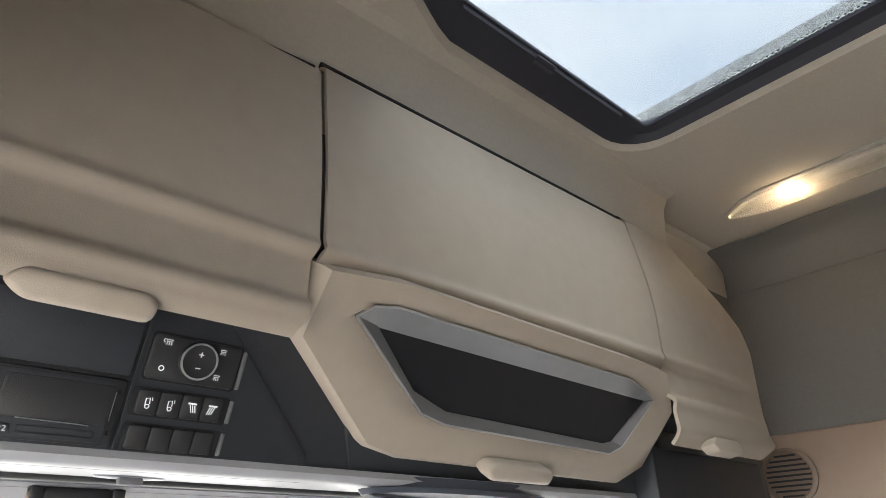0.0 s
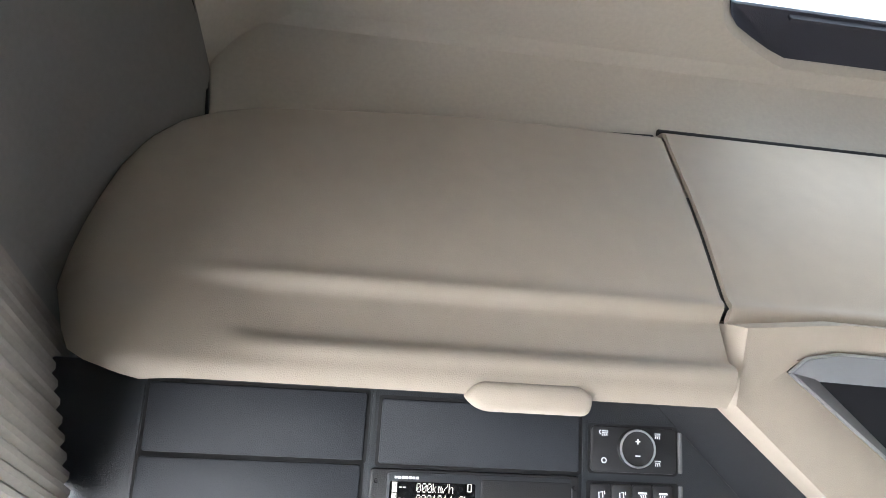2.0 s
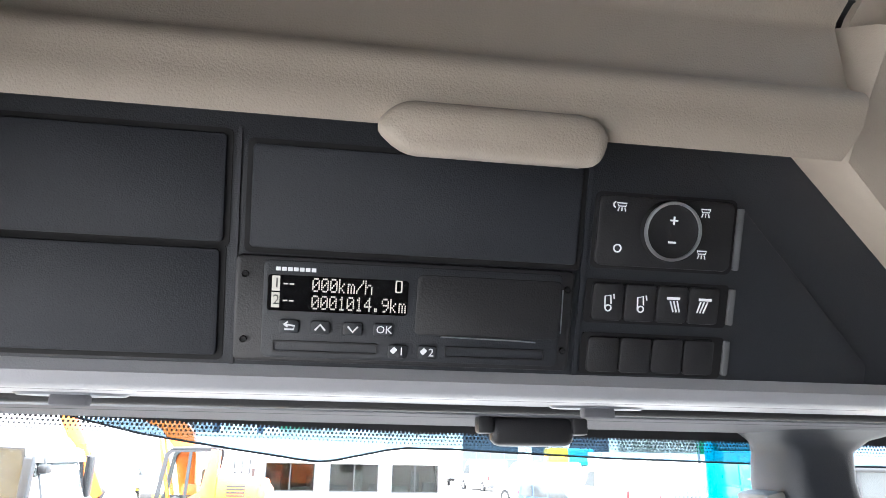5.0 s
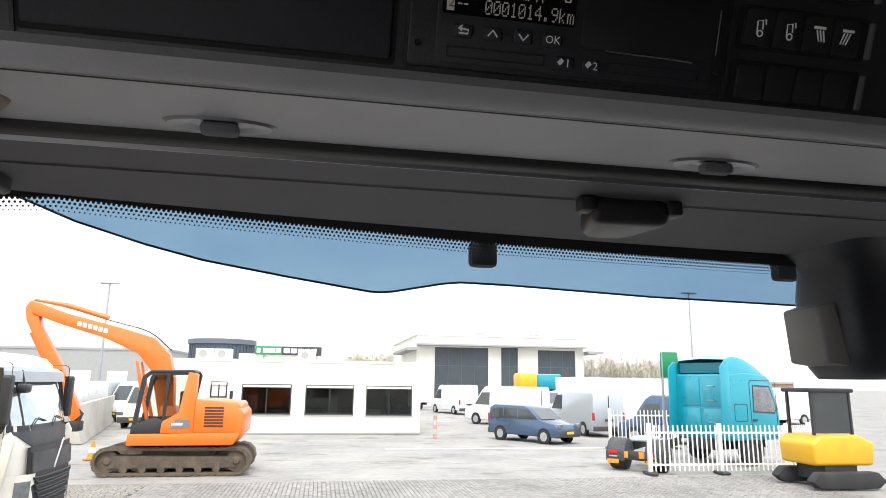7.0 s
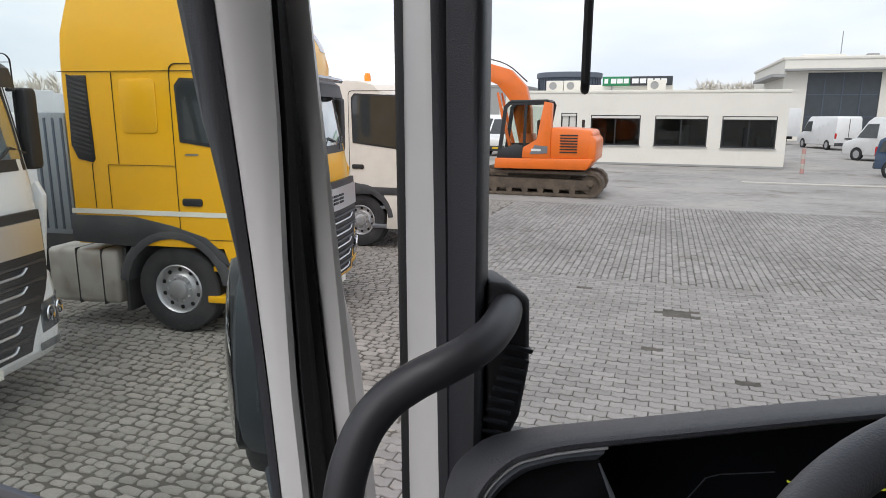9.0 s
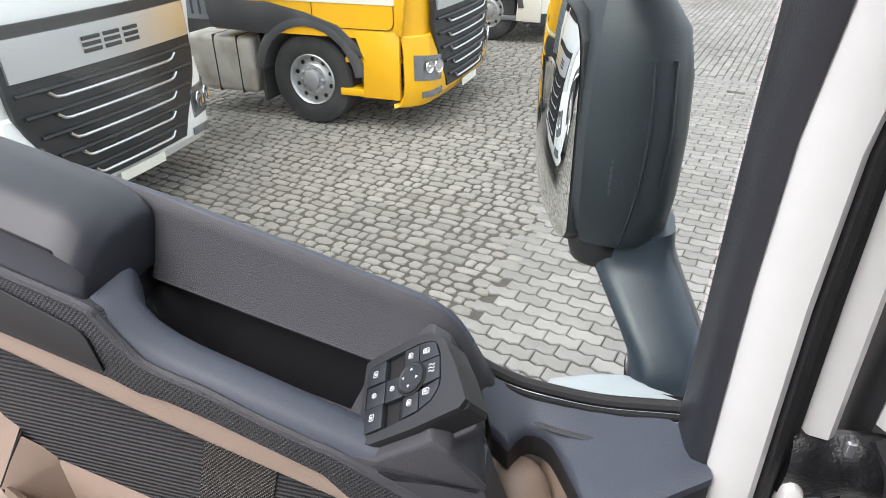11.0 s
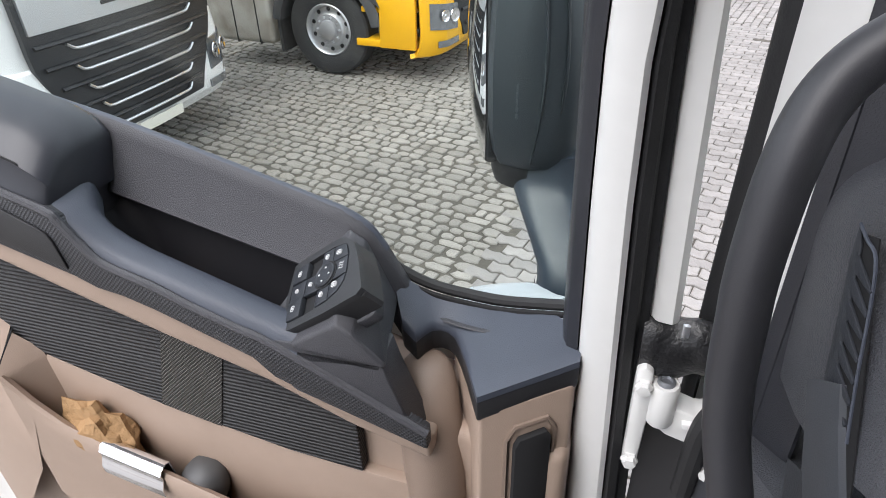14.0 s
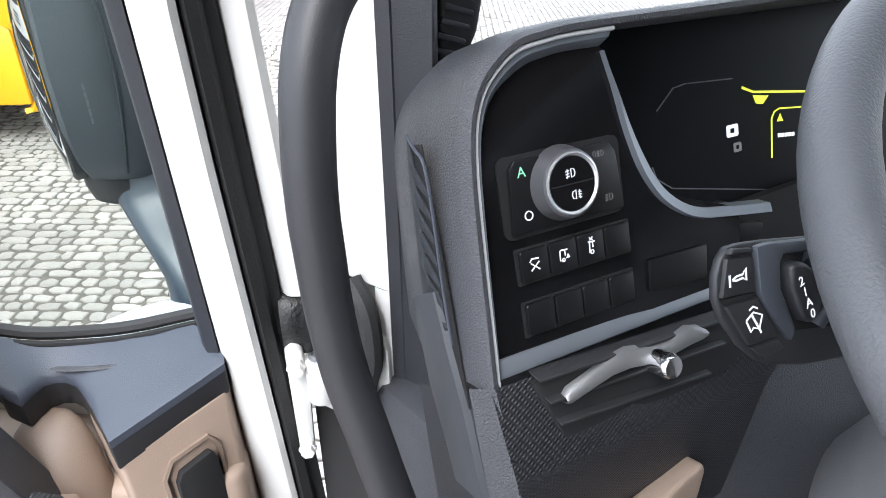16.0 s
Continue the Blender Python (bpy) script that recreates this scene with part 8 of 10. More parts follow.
        lpart("side_window", plate(win, 0.004, 0.009, SIDE), TRUCK_GLASS, ob)
        lpart("door_handle", plate(rrect(d0 + 0.05, d0 + 0.29, 1.49, 1.575, 0.03), -0.01, 0.014, SIDE, 0.005), BLACK, ob)
        lpart("corner_deflector", plate([(-0.30, 1.10), (-0.22, 1.06), (-0.13, 1.75), (-0.20, 1.88), (-0.29, 1.80)], -0.03, 0.028, SIDE, 0.012), paint, ob)
        if paint is TRUCK_W:
            cslot = lpart("corner_slot", plate([(-0.272, 1.20), (-0.232, 1.17), (-0.172, 1.68), (-0.205, 1.78), (-0.262, 1.72)], 0.010, 0.0295, SIDE, 0.003), BLACK, ob)
            for k in range(6):
                lpart("corner_slat", plate([(-0.268, 1.245 + k * 0.085), (-0.205, 1.235 + k * 0.085), (-0.203, 1.258 + k * 0.085), (-0.267, 1.268 + k * 0.085)], 0.028, 0.036, SIDE), paint, cslot)
        lpart("entry_step", join(box(-1.02, -0.30, *sorted((s * (wide - 0.28), s * (wide - 0.01))), 0.38, 0.46, 0.012), box(-0.95, -0.32, *sorted((s * (wide - 0.26), s * (wide - 0.05))), 0.74, 0.80, 0.012)), paint if maker == "a" else SILVER_D, ob)
        lpart("lower_panel", plate([(-0.72, 0.38), (-0.28, 0.38), (-0.26, 1.10), (-0.80, 1.10), (-0.70, 0.8)], -0.06, 0.0, SIDE, 0.01), paint, ob)
        # wheel arch
        cx, r = -1.40 if tall else -1.27, 0.51
        arch = [[(cx + q * math.cos(a), yy, r + q * math.sin(a)) for a in [radians(8 + 164 * k / 14) for k in range(15)]] for q, yy in ((0.60, s * (wide - 0.45)), (0.60, s * (wide + 0.012)), (0.68, s * (wide + 0.018)), (0.72, s * (wide - 0.01)))]
        lpart("wheel_arch", thick(loft(arch), 0.012), FENDER, ob, angle=50)
        lpart("side_skirt", plate([(back - 0.01, 1.04), (back - 0.01, 1.35), (-1.85, 1.35), (-1.38, 1.26), (-0.98, 1.14), (-0.76, 0.95), (-0.68, 0.80), (-0.86, 0.92), (-1.10, 1.08), (-1.40, 1.14), (-1.70, 1.06), (-1.82, 1.0)] if tall else [(-1.72, 1.02), (-1.72, 1.25), (-1.38, 1.24), (-0.98, 1.14), (-0.76, 0.95), (-0.68, 0.80), (-0.86, 0.92), (-1.10, 1.08), (-1.40, 1.14)], -0.05, 0.008, SIDE, 0.004), FENDER, ob)
        wheel(ob, cx, s * (wide - 0.035), r, 0.32, s)
        wheel(ob, -5.2, s * (wide - 0.03), r, 0.62, s)
        if tall:
            lpart("locker_door", plate(rrect(-1.90, -1.46, 2.28, 2.86, 0.06), -0.01, 0.006, SIDE, 0.006), paint, ob)
            lpart("panel_seam", join(box(-2.12, d0, 1.928, 1.932, -0.004, 0.0045), box(-2.64, d1, 2.938, 2.944, -0.004, 0.0045), box(-2.12, -2.116, 1.44, 1.928, -0.004, 0.0045), box(-2.32, -2.316, 1.44, 1.94, -0.004, 0.0045), box(-1.98, -1.976, 1.94, 2.93, -0.004, 0.0045)), GROOVE, ob).data.transform(SIDE)
            slot = [(-2.55, 2.14), (-2.48, 1.99), (-2.30, 1.95), (-2.27, 1.99), (-2.29, 2.90), (-2.53, 2.90)]
            intake = lpart("air_intake", plate(slot, -0.01, 0.010, SIDE, 0.004), BLACK, ob)
            for k in range(17):
                z = 2.09 + k * 0.050
                lpart("intake_slat", prism([(-2.52, z, 0.010), (-2.30, z - 0.06, 0.010), (-2.30, z - 0.036, 0.014), (-2.52, z + 0.024, 0.014)], (0, 0, 0.008)), FENDER, intake).data.transform(SIDE)
            lpart("reflective_band", plate([(-2.64, 1.37), (-0.30, 1.37), (-0.30, 1.425), (-2.64, 1.425)], 0.0, 0.004, SIDE), REFLECT, ob)
            lpart("badge_bar", box(-1.16, -1.00, 2.045, 2.065, 0.0, 0.004), SILVER_D, ob).data.transform(SIDE)
        else:
            lpart("door_cladding", plate([(d0, 1.02), (d1, 1.02), (d1, 1.16), (d0, 1.16)], -0.02, 0.010, SIDE, 0.004), FENDER, ob)
        # fuel tank behind the wheel
        tank = lpart("fuel_tank", box(-3.10 if tall else -2.6, -2.16 if tall else -2.0, *sorted((s * (wide - 0.62), s * (wide - 0.03))), 0.28, 0.94, 0.07, 3), TANK, ob, "dirty pale metal fuel tank")
        for q in (0.12, 0.45):
            lpart("tank_strap", box(-2.82 + q, -2.80 + q, *sorted((s * (wide - 0.64), s * (wide - 0.023))), 0.275, 0.945, 0.01), CHASSIS, tank)
        lpart("mudflap", box(-2.06, -2.02, *sorted((s * (wide - 0.5), s * (wide - 0.02))), 0.22, 0.98), CHASSIS, ob)
        lpart("frame_beam", box(-6.0, -0.5, *sorted((s * 0.30, s * 0.40)), 0.72, 1.0), CHASSIS, ob)
        # mirrors
        if tall and s < 0:
            continue
        lpart("mirror_arm", tube([(-0.33, s * wide * 0.95, 2.70), (-0.31, s * (wide + 0.08), 2.69), (-0.31, s * (wide + 0.08), 2.03), (-0.33, s * wide * 0.95, 2.02)], 0.02, 8), BLACK, ob)
        lpart("mirror", plate(rrect(-0.13, 0.13, 1.98, 2.72, 0.06), 0.0, 0.13, Matrix(((0, 0, 1, -0.36), (s * 0.6, 0, 0, s * (wide + 0.09)), (0, 1, 0, 0), (0, 0, 0, 1))), 0.03, 3), BLACK, ob)
    for x0, x1 in ((-5.6, -5.5), (-3.9, -3.8), (-2.5, -2.4)):
        lpart("cross_beam", box(x0, x1, -0.31, 0.31, 0.75, 0.98), CHASSIS, ob)
    lpart("front_mirror", join(box(fx(-0.8, z1) + 0.10, fx(-0.8, z1) + 0.24, -1.02, -0.78, z1 - 0.30, z1 - 0.16, 0.04), tube([(fx(-0.8, z1) + 0.17, -0.9, z1 - 0.18), (fx(-0.8, z1) + 0.08, -0.85, z1 + 0.05)], 0.015, 6)), BLACK, ob)
    lpart("seat_back", box(-0.95, -0.80, -0.95, -0.45, 1.9, 2.4, 0.05), BLACK, ob)
    return ob, fx


HIGH_ROOF = [(1.02, 0.0), (1.25, 0.0), (1.5, -0.005), (1.8, -0.02), (2.0, -0.05), (2.4, -0.13), (2.8, -0.22), (2.95, -0.25), (3.1, -0.24), (3.35, -0.30), (3.55, -0.42), (3.75, -0.65), (3.88, -0.95), (3.95, -1.35)]
yellow, yfx = tractor("road_tractor", heading(-4.93, 7.35, 8), YELLOW, "parked yellow road tractor with a high sleeper cab", HIGH_ROOF, 1.22, (2.10, 2.84), (0.44, 1.66, 0.95, 1.30))
lpart("roof_lamp", thick(loft([[(yfx(y, z) + 0.006, y, z) for y in (-1.02, -0.95, -0.85, -0.72)] for z in (3.30, 3.38, 3.46, 3.53)]), 0.012), LAMP_GLASS, yellow)
lpart("roof_lamp", thick(loft([[(yfx(y, z) + 0.006, y, z) for y in (0.72, 0.85, 0.95, 1.02)] for z in (3.30, 3.38, 3.46, 3.53)]), 0.012), LAMP_GLASS, yellow)
beacon = lpart("beacon_bar", box(-1.45, -1.05, -0.75, 0.75, 3.98, 4.06, 0.03), mat("beacon_white", (0.6, 0.58, 0.55), 0.4), yellow)
lpart("beacon_base", box(-1.40, -1.10, -0.70, 0.70, 3.93, 3.985), BLACK, yellow)
for y in (-0.7, -0.4, 0.4, 0.7):
    lpart("beacon_lens", box(-1.46, -1.04, y - 0.09, y + 0.09, 3.99, 4.09, 0.03), SILVER_D, beacon)
lpart("antenna", tube([(-1.6, -0.6, 3.9), (-1.62, -0.6, 4.35), (-1.64, -0.6, 5.4)], [0.012, 0.009, 0.004], 6), BLACK, yellow)
lpart("visor_lamp", tube([(yfx(y, 2.8) + 0.155, y, 2.93) for y in [0.9 * k / 8 for k in range(-8, 9)]], 0.035, 6), LAMP_GLASS, yellow)
lpart("paper_sheet", thick(loft([[(yfx(y, z) + 0.019, y, z) for y in (-0.12, 0.0, 0.12)] for z in (2.16, 2.30, 2.46)]), 0.002), WHITE_S, yellow, "white paper sheet behind the windscreen")
for k in range(5):
    lpart("paper_line", thick(loft([[(yfx(y, z) + 0.024, y, z) for y in (-0.09, 0.0, 0.08 - 0.02 * (k % 3))] for z in (2.42 - 0.05 * k, 2.432 - 0.05 * k)]), 0.001), SILVER_D, yellow)
for y0 in (-1.16, 1.08):
    lpart("side_fairing", box(-3.12, -2.67, y0, y0 + 0.08, 1.10, 2.50, 0.02), mat("fairing_grey", (0.27, 0.30, 0.33), 0.5, dirt=(0.2, 0.2, 0.2), dirt_amount=0.2), yellow, "blue-grey rear side fairing")
    for k in range(4):
        lpart("fairing_rib", box(-3.06 + k * 0.11, -3.03 + k * 0.11, y0 - 0.008 if y0 < 0 else y0 + 0.078, y0 + 0.002 if y0 < 0 else y0 + 0.088, 1.16, 2.44, 0.003), BLUE_GREY, yellow)

tractor("road_tractor", heading(-6.05, 3.45, 10), TRUCK_W, "parked white road tractor with silver grille bars", HIGH_ROOF, 1.22, (2.10, 2.84), (0.44, 1.66, 0.95, 1.30))
ROOF_LOW = [(1.02, 0.0), (1.25, -0.01), (1.5, -0.03), (1.8, -0.06), (2.0, -0.10), (2.4, -0.22), (2.75, -0.33), (2.9, -0.38), (3.02, -0.50), (3.08, -0.75), (3.10, -1.0)]
cream, _ = tractor("road_tractor", heading(-5.12, 12.42, 1), CREAM, "parked cream-white tractor with a low day cab", ROOF_LOW, 1.22, (1.95, 2.75), (0.55, 1.62, 0.86, 1.24), False, "b")
lpart("roof_lamp", lathe([(0.06, 0), (0.06, 0.10), (0.045, 0.15), (0.002, 0.16)], 16, Matrix.Translation((-1.2, -0.9, 3.09))), ORANGE_LAMP, cream, "orange rotating beacon")

# ---- orange excavator ----
EX = thing("excavator", (-4.6, 21.3, 0.0), "orange tracked excavator with its boom folded forward", "excavator")


def flat_y(ring, y0, y1, bev=0.0):
    return prism([(x, y0, z) for x, z in ring], (0, y1 - y0, 0), bev)


for yc in (20.62, 21.98):
    x0, x1, r = -6.52, -3.03, 0.37
    loop = [(x1 + r * math.cos(a), 0.39 + r * math.sin(a)) for a in [radians(-90 + 180 * k / 10) for k in range(11)]] + [(x0 + r * math.cos(a), 0.39 + r * math.sin(a)) for a in [radians(90 + 180 * k / 10) for k in range(11)]]
    inner = [(x1 + 0.30 * math.cos(a), 0.39 + 0.30 * math.sin(a)) for a in [radians(-90 + 180 * k / 10) for k in range(11)]] + [(x0 + 0.30 * math.cos(a), 0.39 + 0.30 * math.sin(a)) for a in [radians(90 + 180 * k / 10) for k in range(11)]]
    tr = part("track", loft([[(x, yc - 0.30, z) for x, z in loop], [(x, yc + 0.30, z) for x, z in loop], [(x, yc + 0.30, z) for x, z in inner], [(x, yc - 0.30, z) for x, z in inner], [(x, yc - 0.30, z) for x, z in loop]], True), TRACK, EX)
    per = [(x0 + (x1 - x0) * k / 16, 0.77, 0) for k in range(17)] + [(x0 + (x1 - x0) * k / 16, 0.012, 180) for k in range(17)]
    per += [(x1 + r * 1.02 * math.cos(radians(a)), 0.39 + r * 1.02 * math.sin(radians(a)), a - 90) for a in (-60, -30, 0, 30, 60)]
    per += [(x0 + r * 1.02 * math.cos(radians(a)), 0.39 + r * 1.02 * math.sin(radians(a)), a - 90) for a in (120, 150, 180, 210, 240)]
    for x, z, a in per:
        m = Matrix.Translation((x, yc, z)) @ Matrix.Rotation(radians(-a), 4, "Y")
        bm = box(-0.085, 0.085, -0.31, 0.31, -0.012, 0.012)
        bm = join(bm, box(-0.012, 0.012, -0.31, 0.31, 0.010, 0.035))
        part("track_shoe", bm, TRACK, tr, m=m)
    part("track_frame", flat_y([(x0, 0.20), (x1, 0.20), (x1 - 0.1, 0.52), (x0 + 0.2, 0.56)], yc - 0.22, yc + 0.22, 0.03), TRACK, EX)
    for k in range(6):
        part("roller", lathe([(0.05, -0.24), (0.10, -0.24), (0.10, 0.24), (0.05, 0.24)], 14, Matrix.Translation((x0 + 0.45 + k * 0.5, yc, 0.17)) @ AXLE), TRACK, EX)
    for x in (x0, x1):
        part("idler", lathe([(0.06, -0.26), (0.12, -0.25), (0.12, -0.20), (0.29, -0.18), (0.30, 0.18), (0.12, 0.2), (0.06, 0.26)], 20, Matrix.Translation((x, yc, 0.39)) @ AXLE), TRACK, EX)
part("undercarriage", box(-5.7, -3.8, 20.7, 21.9, 0.45, 0.84, 0.05), TRACK, EX)
part("house_deck", flat_y([(-6.02, 0.84), (-3.15, 0.85), (-2.97, 1.13), (-2.97, 1.20), (-6.0, 1.16)], 20.15, 22.5, 0.03), ORANGE, EX)
part("engine_cover", flat_y([(-4.30, 1.18), (-2.97, 1.18), (-3.0, 1.95), (-3.08, 2.05), (-3.85, 2.11), (-4.30, 2.12)], 20.2, 22.45, 0.06), ORANGE, EX)
part("counterweight", flat_y([(-3.14, 1.0), (-2.90, 1.12), (-2.88, 1.75), (-3.02, 1.90), (-3.14, 1.9)], 20.18, 22.47, 0.06), ORANGE, EX)
part("tool_box", flat_y([(-5.15, 1.18), (-4.26, 1.18), (-4.26, 2.85), (-4.50, 2.90), (-4.70, 1.75), (-5.12, 1.5)], 20.16, 20.5, 0.03), ORANGE, EX)
for k in range(7):
    part("vent_slat", box(-3.98, -3.45, 20.185, 20.205, 1.36 + k * 0.085, 1.40 + k * 0.085), BLACK, EX)
part("brand_patch", flat_y([(-4.9, 1.30), (-4.35, 1.34), (-4.35, 1.55), (-4.75, 1.58)], 20.145, 20.158), SILVER_D, EX, "grey sticker patch")
part("model_bar", box(-4.85, -4.55, 20.138, 20.146, 1.40, 1.47), WHITE_S, EX)
CABR = [(-5.95, 1.16), (-4.55, 1.16), (-4.28, 2.80), (-4.36, 2.93), (-5.60, 2.90), (-5.76, 2.75)]
for y0 in (20.2, 21.12):
    outer = CABR
    inner = [(-5.82, 1.26), (-4.68, 1.26), (-4.42, 2.72), (-4.46, 2.82), (-5.56, 2.79), (-5.65, 2.70)]
    part("cab_frame", loft([[(x, y, z) for x, z in o] for o, y in ((outer, y0), (outer, y0 + 0.06), (inner, y0 + 0.06), (inner, y0), (outer, y0))], True), BLACK, EX)
part("cab_roof", flat_y([(-5.62, 2.86), (-4.34, 2.89), (-4.40, 2.96), (-5.54, 2.94)], 20.18, 21.2, 0.02), BLACK, EX)
part("cab_pillar", flat_y([(-5.14, 1.2), (-5.06, 1.2), (-5.02, 2.86), (-5.10, 2.86)], 20.19, 20.25), BLACK, EX)
part("cab_sill", flat_y([(-5.95, 1.16), (-5.0, 1.16), (-5.0, 1.5), (-5.35, 1.62), (-5.9, 1.40)], 20.195, 20.24, 0.01), BLACK, EX)
for ring in ([(-5.84, 1.3), (-5.14, 1.3), (-5.10, 2.83), (-5.58, 2.80), (-5.68, 2.70)], [(-5.06, 1.5), (-4.70, 1.7), (-4.46, 2.72), (-4.50, 2.82), (-5.02, 2.83)]):
    p4 = part("cab_window", flat_y(ring, 20.22, 20.226), GLASS, EX)
    p4.visible_shadow = False
p4 = part("cab_back", flat_y([(-5.82, 1.6), (-4.60, 1.6), (-4.42, 2.75), (-5.62, 2.75)], 21.145, 21.155), GLASS, EX, "clear far pane of the cab")
p4.visible_shadow = False
part("cab_back_panel", flat_y([(-5.92, 1.18), (-4.58, 1.18), (-4.52, 1.6), (-5.88, 1.6)], 21.13, 21.16), BLACK, EX)
part("cab_floor", box(-5.9, -4.5, 20.25, 21.1, 1.17, 1.22), BLACK, EX)
part("operator_seat", join(box(-5.1, -4.6, 20.42, 20.92, 1.45, 1.62, 0.04), box(-4.75, -4.6, 20.42, 20.92, 1.6, 2.35, 0.05)), mat("seat_black", (0.05, 0.03, 0.02), 0.8), EX)
for i in (0, 1):
    part("boom", flat_y([(-9.39, 4.82), (-9.26, 4.92), (-8.38, 4.60), (-6.71, 4.18), (-5.82, 3.92), (-5.30, 3.40), (-5.12, 2.70), (-5.05, 1.6), (-5.45, 1.5), (-5.78, 2.9), (-6.24, 3.45), (-7.22, 3.88), (-8.36, 4.22), (-9.3, 4.55)], 21.22, 21.62, 0.03) if i == 0 else flat_y([(-5.5, 1.2), (-4.9, 1.2), (-5.0, 1.9), (-5.4, 1.9)], 21.15, 21.7, 0.02), ORANGE, EX)
part("arm", flat_y([(-9.52, 4.75), (-9.40, 4.95), (-9.20, 4.90), (-9.04, 4.20), (-8.38, 3.15), (-7.62, 1.62), (-7.83, 1.40), (-8.20, 1.85), (-8.95, 3.45), (-9.45, 4.35)], 21.27, 21.57, 0.03), ORANGE, EX)
part("arm_cylinder", tube([(-9.34, 21.42, 4.98), (-8.4, 21.42, 4.84), (-7.2, 21.42, 4.50)], [0.04, 0.075, 0.075], 10), ORANGE, EX)
part("piston_rod", tube([(-9.36, 21.42, 4.97), (-8.3, 21.42, 4.80)], 0.03, 8), CHROME, EX)
for y in (21.14, 21.70):
    part("boom_cylinder", tube([(-5.75, 0, 1.5), (-6.0, 0, 2.4), (-6.2, 0, 3.2)], [0.06, 0.06, 0.035], 10), ORANGE, EX).data.transform(Matrix.Translation((0, y, 0)))
part("bucket_cylinder", tube([(-9.1, 0, 4.0), (-8.35, 0, 2.7), (-7.95, 0, 2.0)], [0.07, 0.07, 0.045], 10), ORANGE, EX).data.transform(Matrix.Translation((-0.20, 21.42, 0)))
for hose in (0.0, 0.05):
    part("hose", tube(smooth_path([(-9.1, 21.4 + hose, 4.95), (-8.3, 21.4 + hose, 4.75), (-7.0, 21.4 + hose, 4.38), (-6.0, 21.4 + hose, 4.10), (-5.3, 21.4 + hose, 3.55)], 4), 0.02, 6), BLACK, EX)
part("boom_lettering_bar", join(*[flat_y([(-8.0 + k * 0.15, 4.22 - k * 0.037), (-7.89 + k * 0.15, 4.20 - k * 0.037), (-7.89 + k * 0.15, 4.34 - k * 0.037), (-8.0 + k * 0.15, 4.36 - k * 0.037)], 21.205, 21.218) for k in range(6)]), WHITE_S, EX)
part("bucket_linkage", join(tube([(-7.9, 21.35, 1.9), (-7.62, 21.35, 1.65), (-7.75, 21.35, 1.3)], 0.06, 8), box(-7.95, -7.62, 21.2, 21.64, 1.15, 1.45, 0.05)), CHASSIS, EX)
part("exhaust", tube([(-3.5, 21.9, 2.1), (-3.5, 21.9, 2.35)], 0.05, 10), CHASSIS, EX)

# ---- white cabin building ----
office = thing("cabin_building", (-2.2, 35.0, 0.0), "long low white cabin building with dark windows and blinds", "building")
WIN = [(-4.65, -2.17, 0.98, 2.5), (-1.47, 1.02, 0.98, 2.49), (1.66, 4.1, 0.95, 2.48), (-6.19, -5.36, 1.8, 2.6)]


def wall_y(x0, x1, z0, z1, y, holes, t):
    """A wall along x with oblong openings through it."""
    xs = sorted({x0, x1} | {h[0] for h in holes} | {h[1] for h in holes})
    bms = []
    for a, c in zip(xs, xs[1:]):
        cuts = sorted((h[2], h[3]) for h in holes if h[0] <= a + 1e-6 and h[1] >= c - 1e-6)
        z = z0
        for b0, b1 in cuts:
            bms.append(box(a, c, y, y + t, z, b0))
            z = b1
        bms.append(box(a, c, y, y + t, z, z1))
    bm = join(*bms)
    bmesh.ops.remove_doubles(bm, verts=bm.verts, dist=1e-5)
    return bm


part("front_wall", wall_y(-9.2, 4.55, 0.0, 3.62, 35.0, WIN, 0.2), WALL_W, office)
part("back_wall", box(-9.2, 4.55, 43.0, 43.2, 0, 3.62), WALL_W, office)
part("side_wall", box(4.35, 4.55, 35.2, 43.0, 0, 3.62), WALL_W, office)
part("side_wall", box(-9.2, -9.0, 35.2, 43.0, 0, 3.62), WALL_W, office)
part("roof", box(-9.2, 4.55, 35.0, 43.2, 3.62, 3.72, 0.02), WALL_W, office)
part("roof_edge", box(-9.22, 4.57, 34.97, 35.02, 3.60, 3.74, 0.01), REFLECT, office)
part("plinth", box(-9.2, 4.55, 34.97, 35.0, 0.0, 0.10), ROOF_G, office)
part("floor", box(-9.0, 4.35, 35.2, 38.5, 0.0, 0.06), ROOF_G, office)
part("upper_storey", box(-5.4, -0.7, 39.0, 43.0, 3.72, 4.18, 0.03), WALL_W, office)
part("back_partition", box(-9.0, 4.35, 38.5, 38.6, 0.1, 3.6), mat("office_inside", (0.20, 0.145, 0.10), 0.8, var=0.3, scale=1.5), office)
for x0, x1, z0, z1 in WIN:
    fr = part("window", join(*[box(*q) for q in ((x0, x0 + 0.07, 35.02, 35.09, z0, z1), (x1 - 0.07, x1, 35.02, 35.09, z0, z1), (x0 + 0.07, x1 - 0.07, 35.02, 35.09, z0, z0 + 0.07), (x0 + 0.07, x1 - 0.07, 35.02, 35.09, z1 - 0.07, z1))] + [box((x0 + x1) / 2 - 0.03, (x0 + x1) / 2 + 0.03, 35.03, 35.08, z0 + 0.07, z1 - 0.07)] * 1), BLACK, office)
    part("pane", box(x0 + 0.06, x1 - 0.06, 35.05, 35.06, z0 + 0.06, z1 - 0.06), OFFICE_GLASS if z0 < 1.5 else BLIND, fr).visible_shadow = False
    part("blind", box(x0 + 0.05, x1 - 0.05, 34.985, 35.018, z1 - 0.16, z1 - 0.04), BLIND, fr)
    part("sill", box(x0 - 0.05, x1 + 0.05, 34.94, 35.02, z0 - 0.05, z0), ROOF_G, fr)
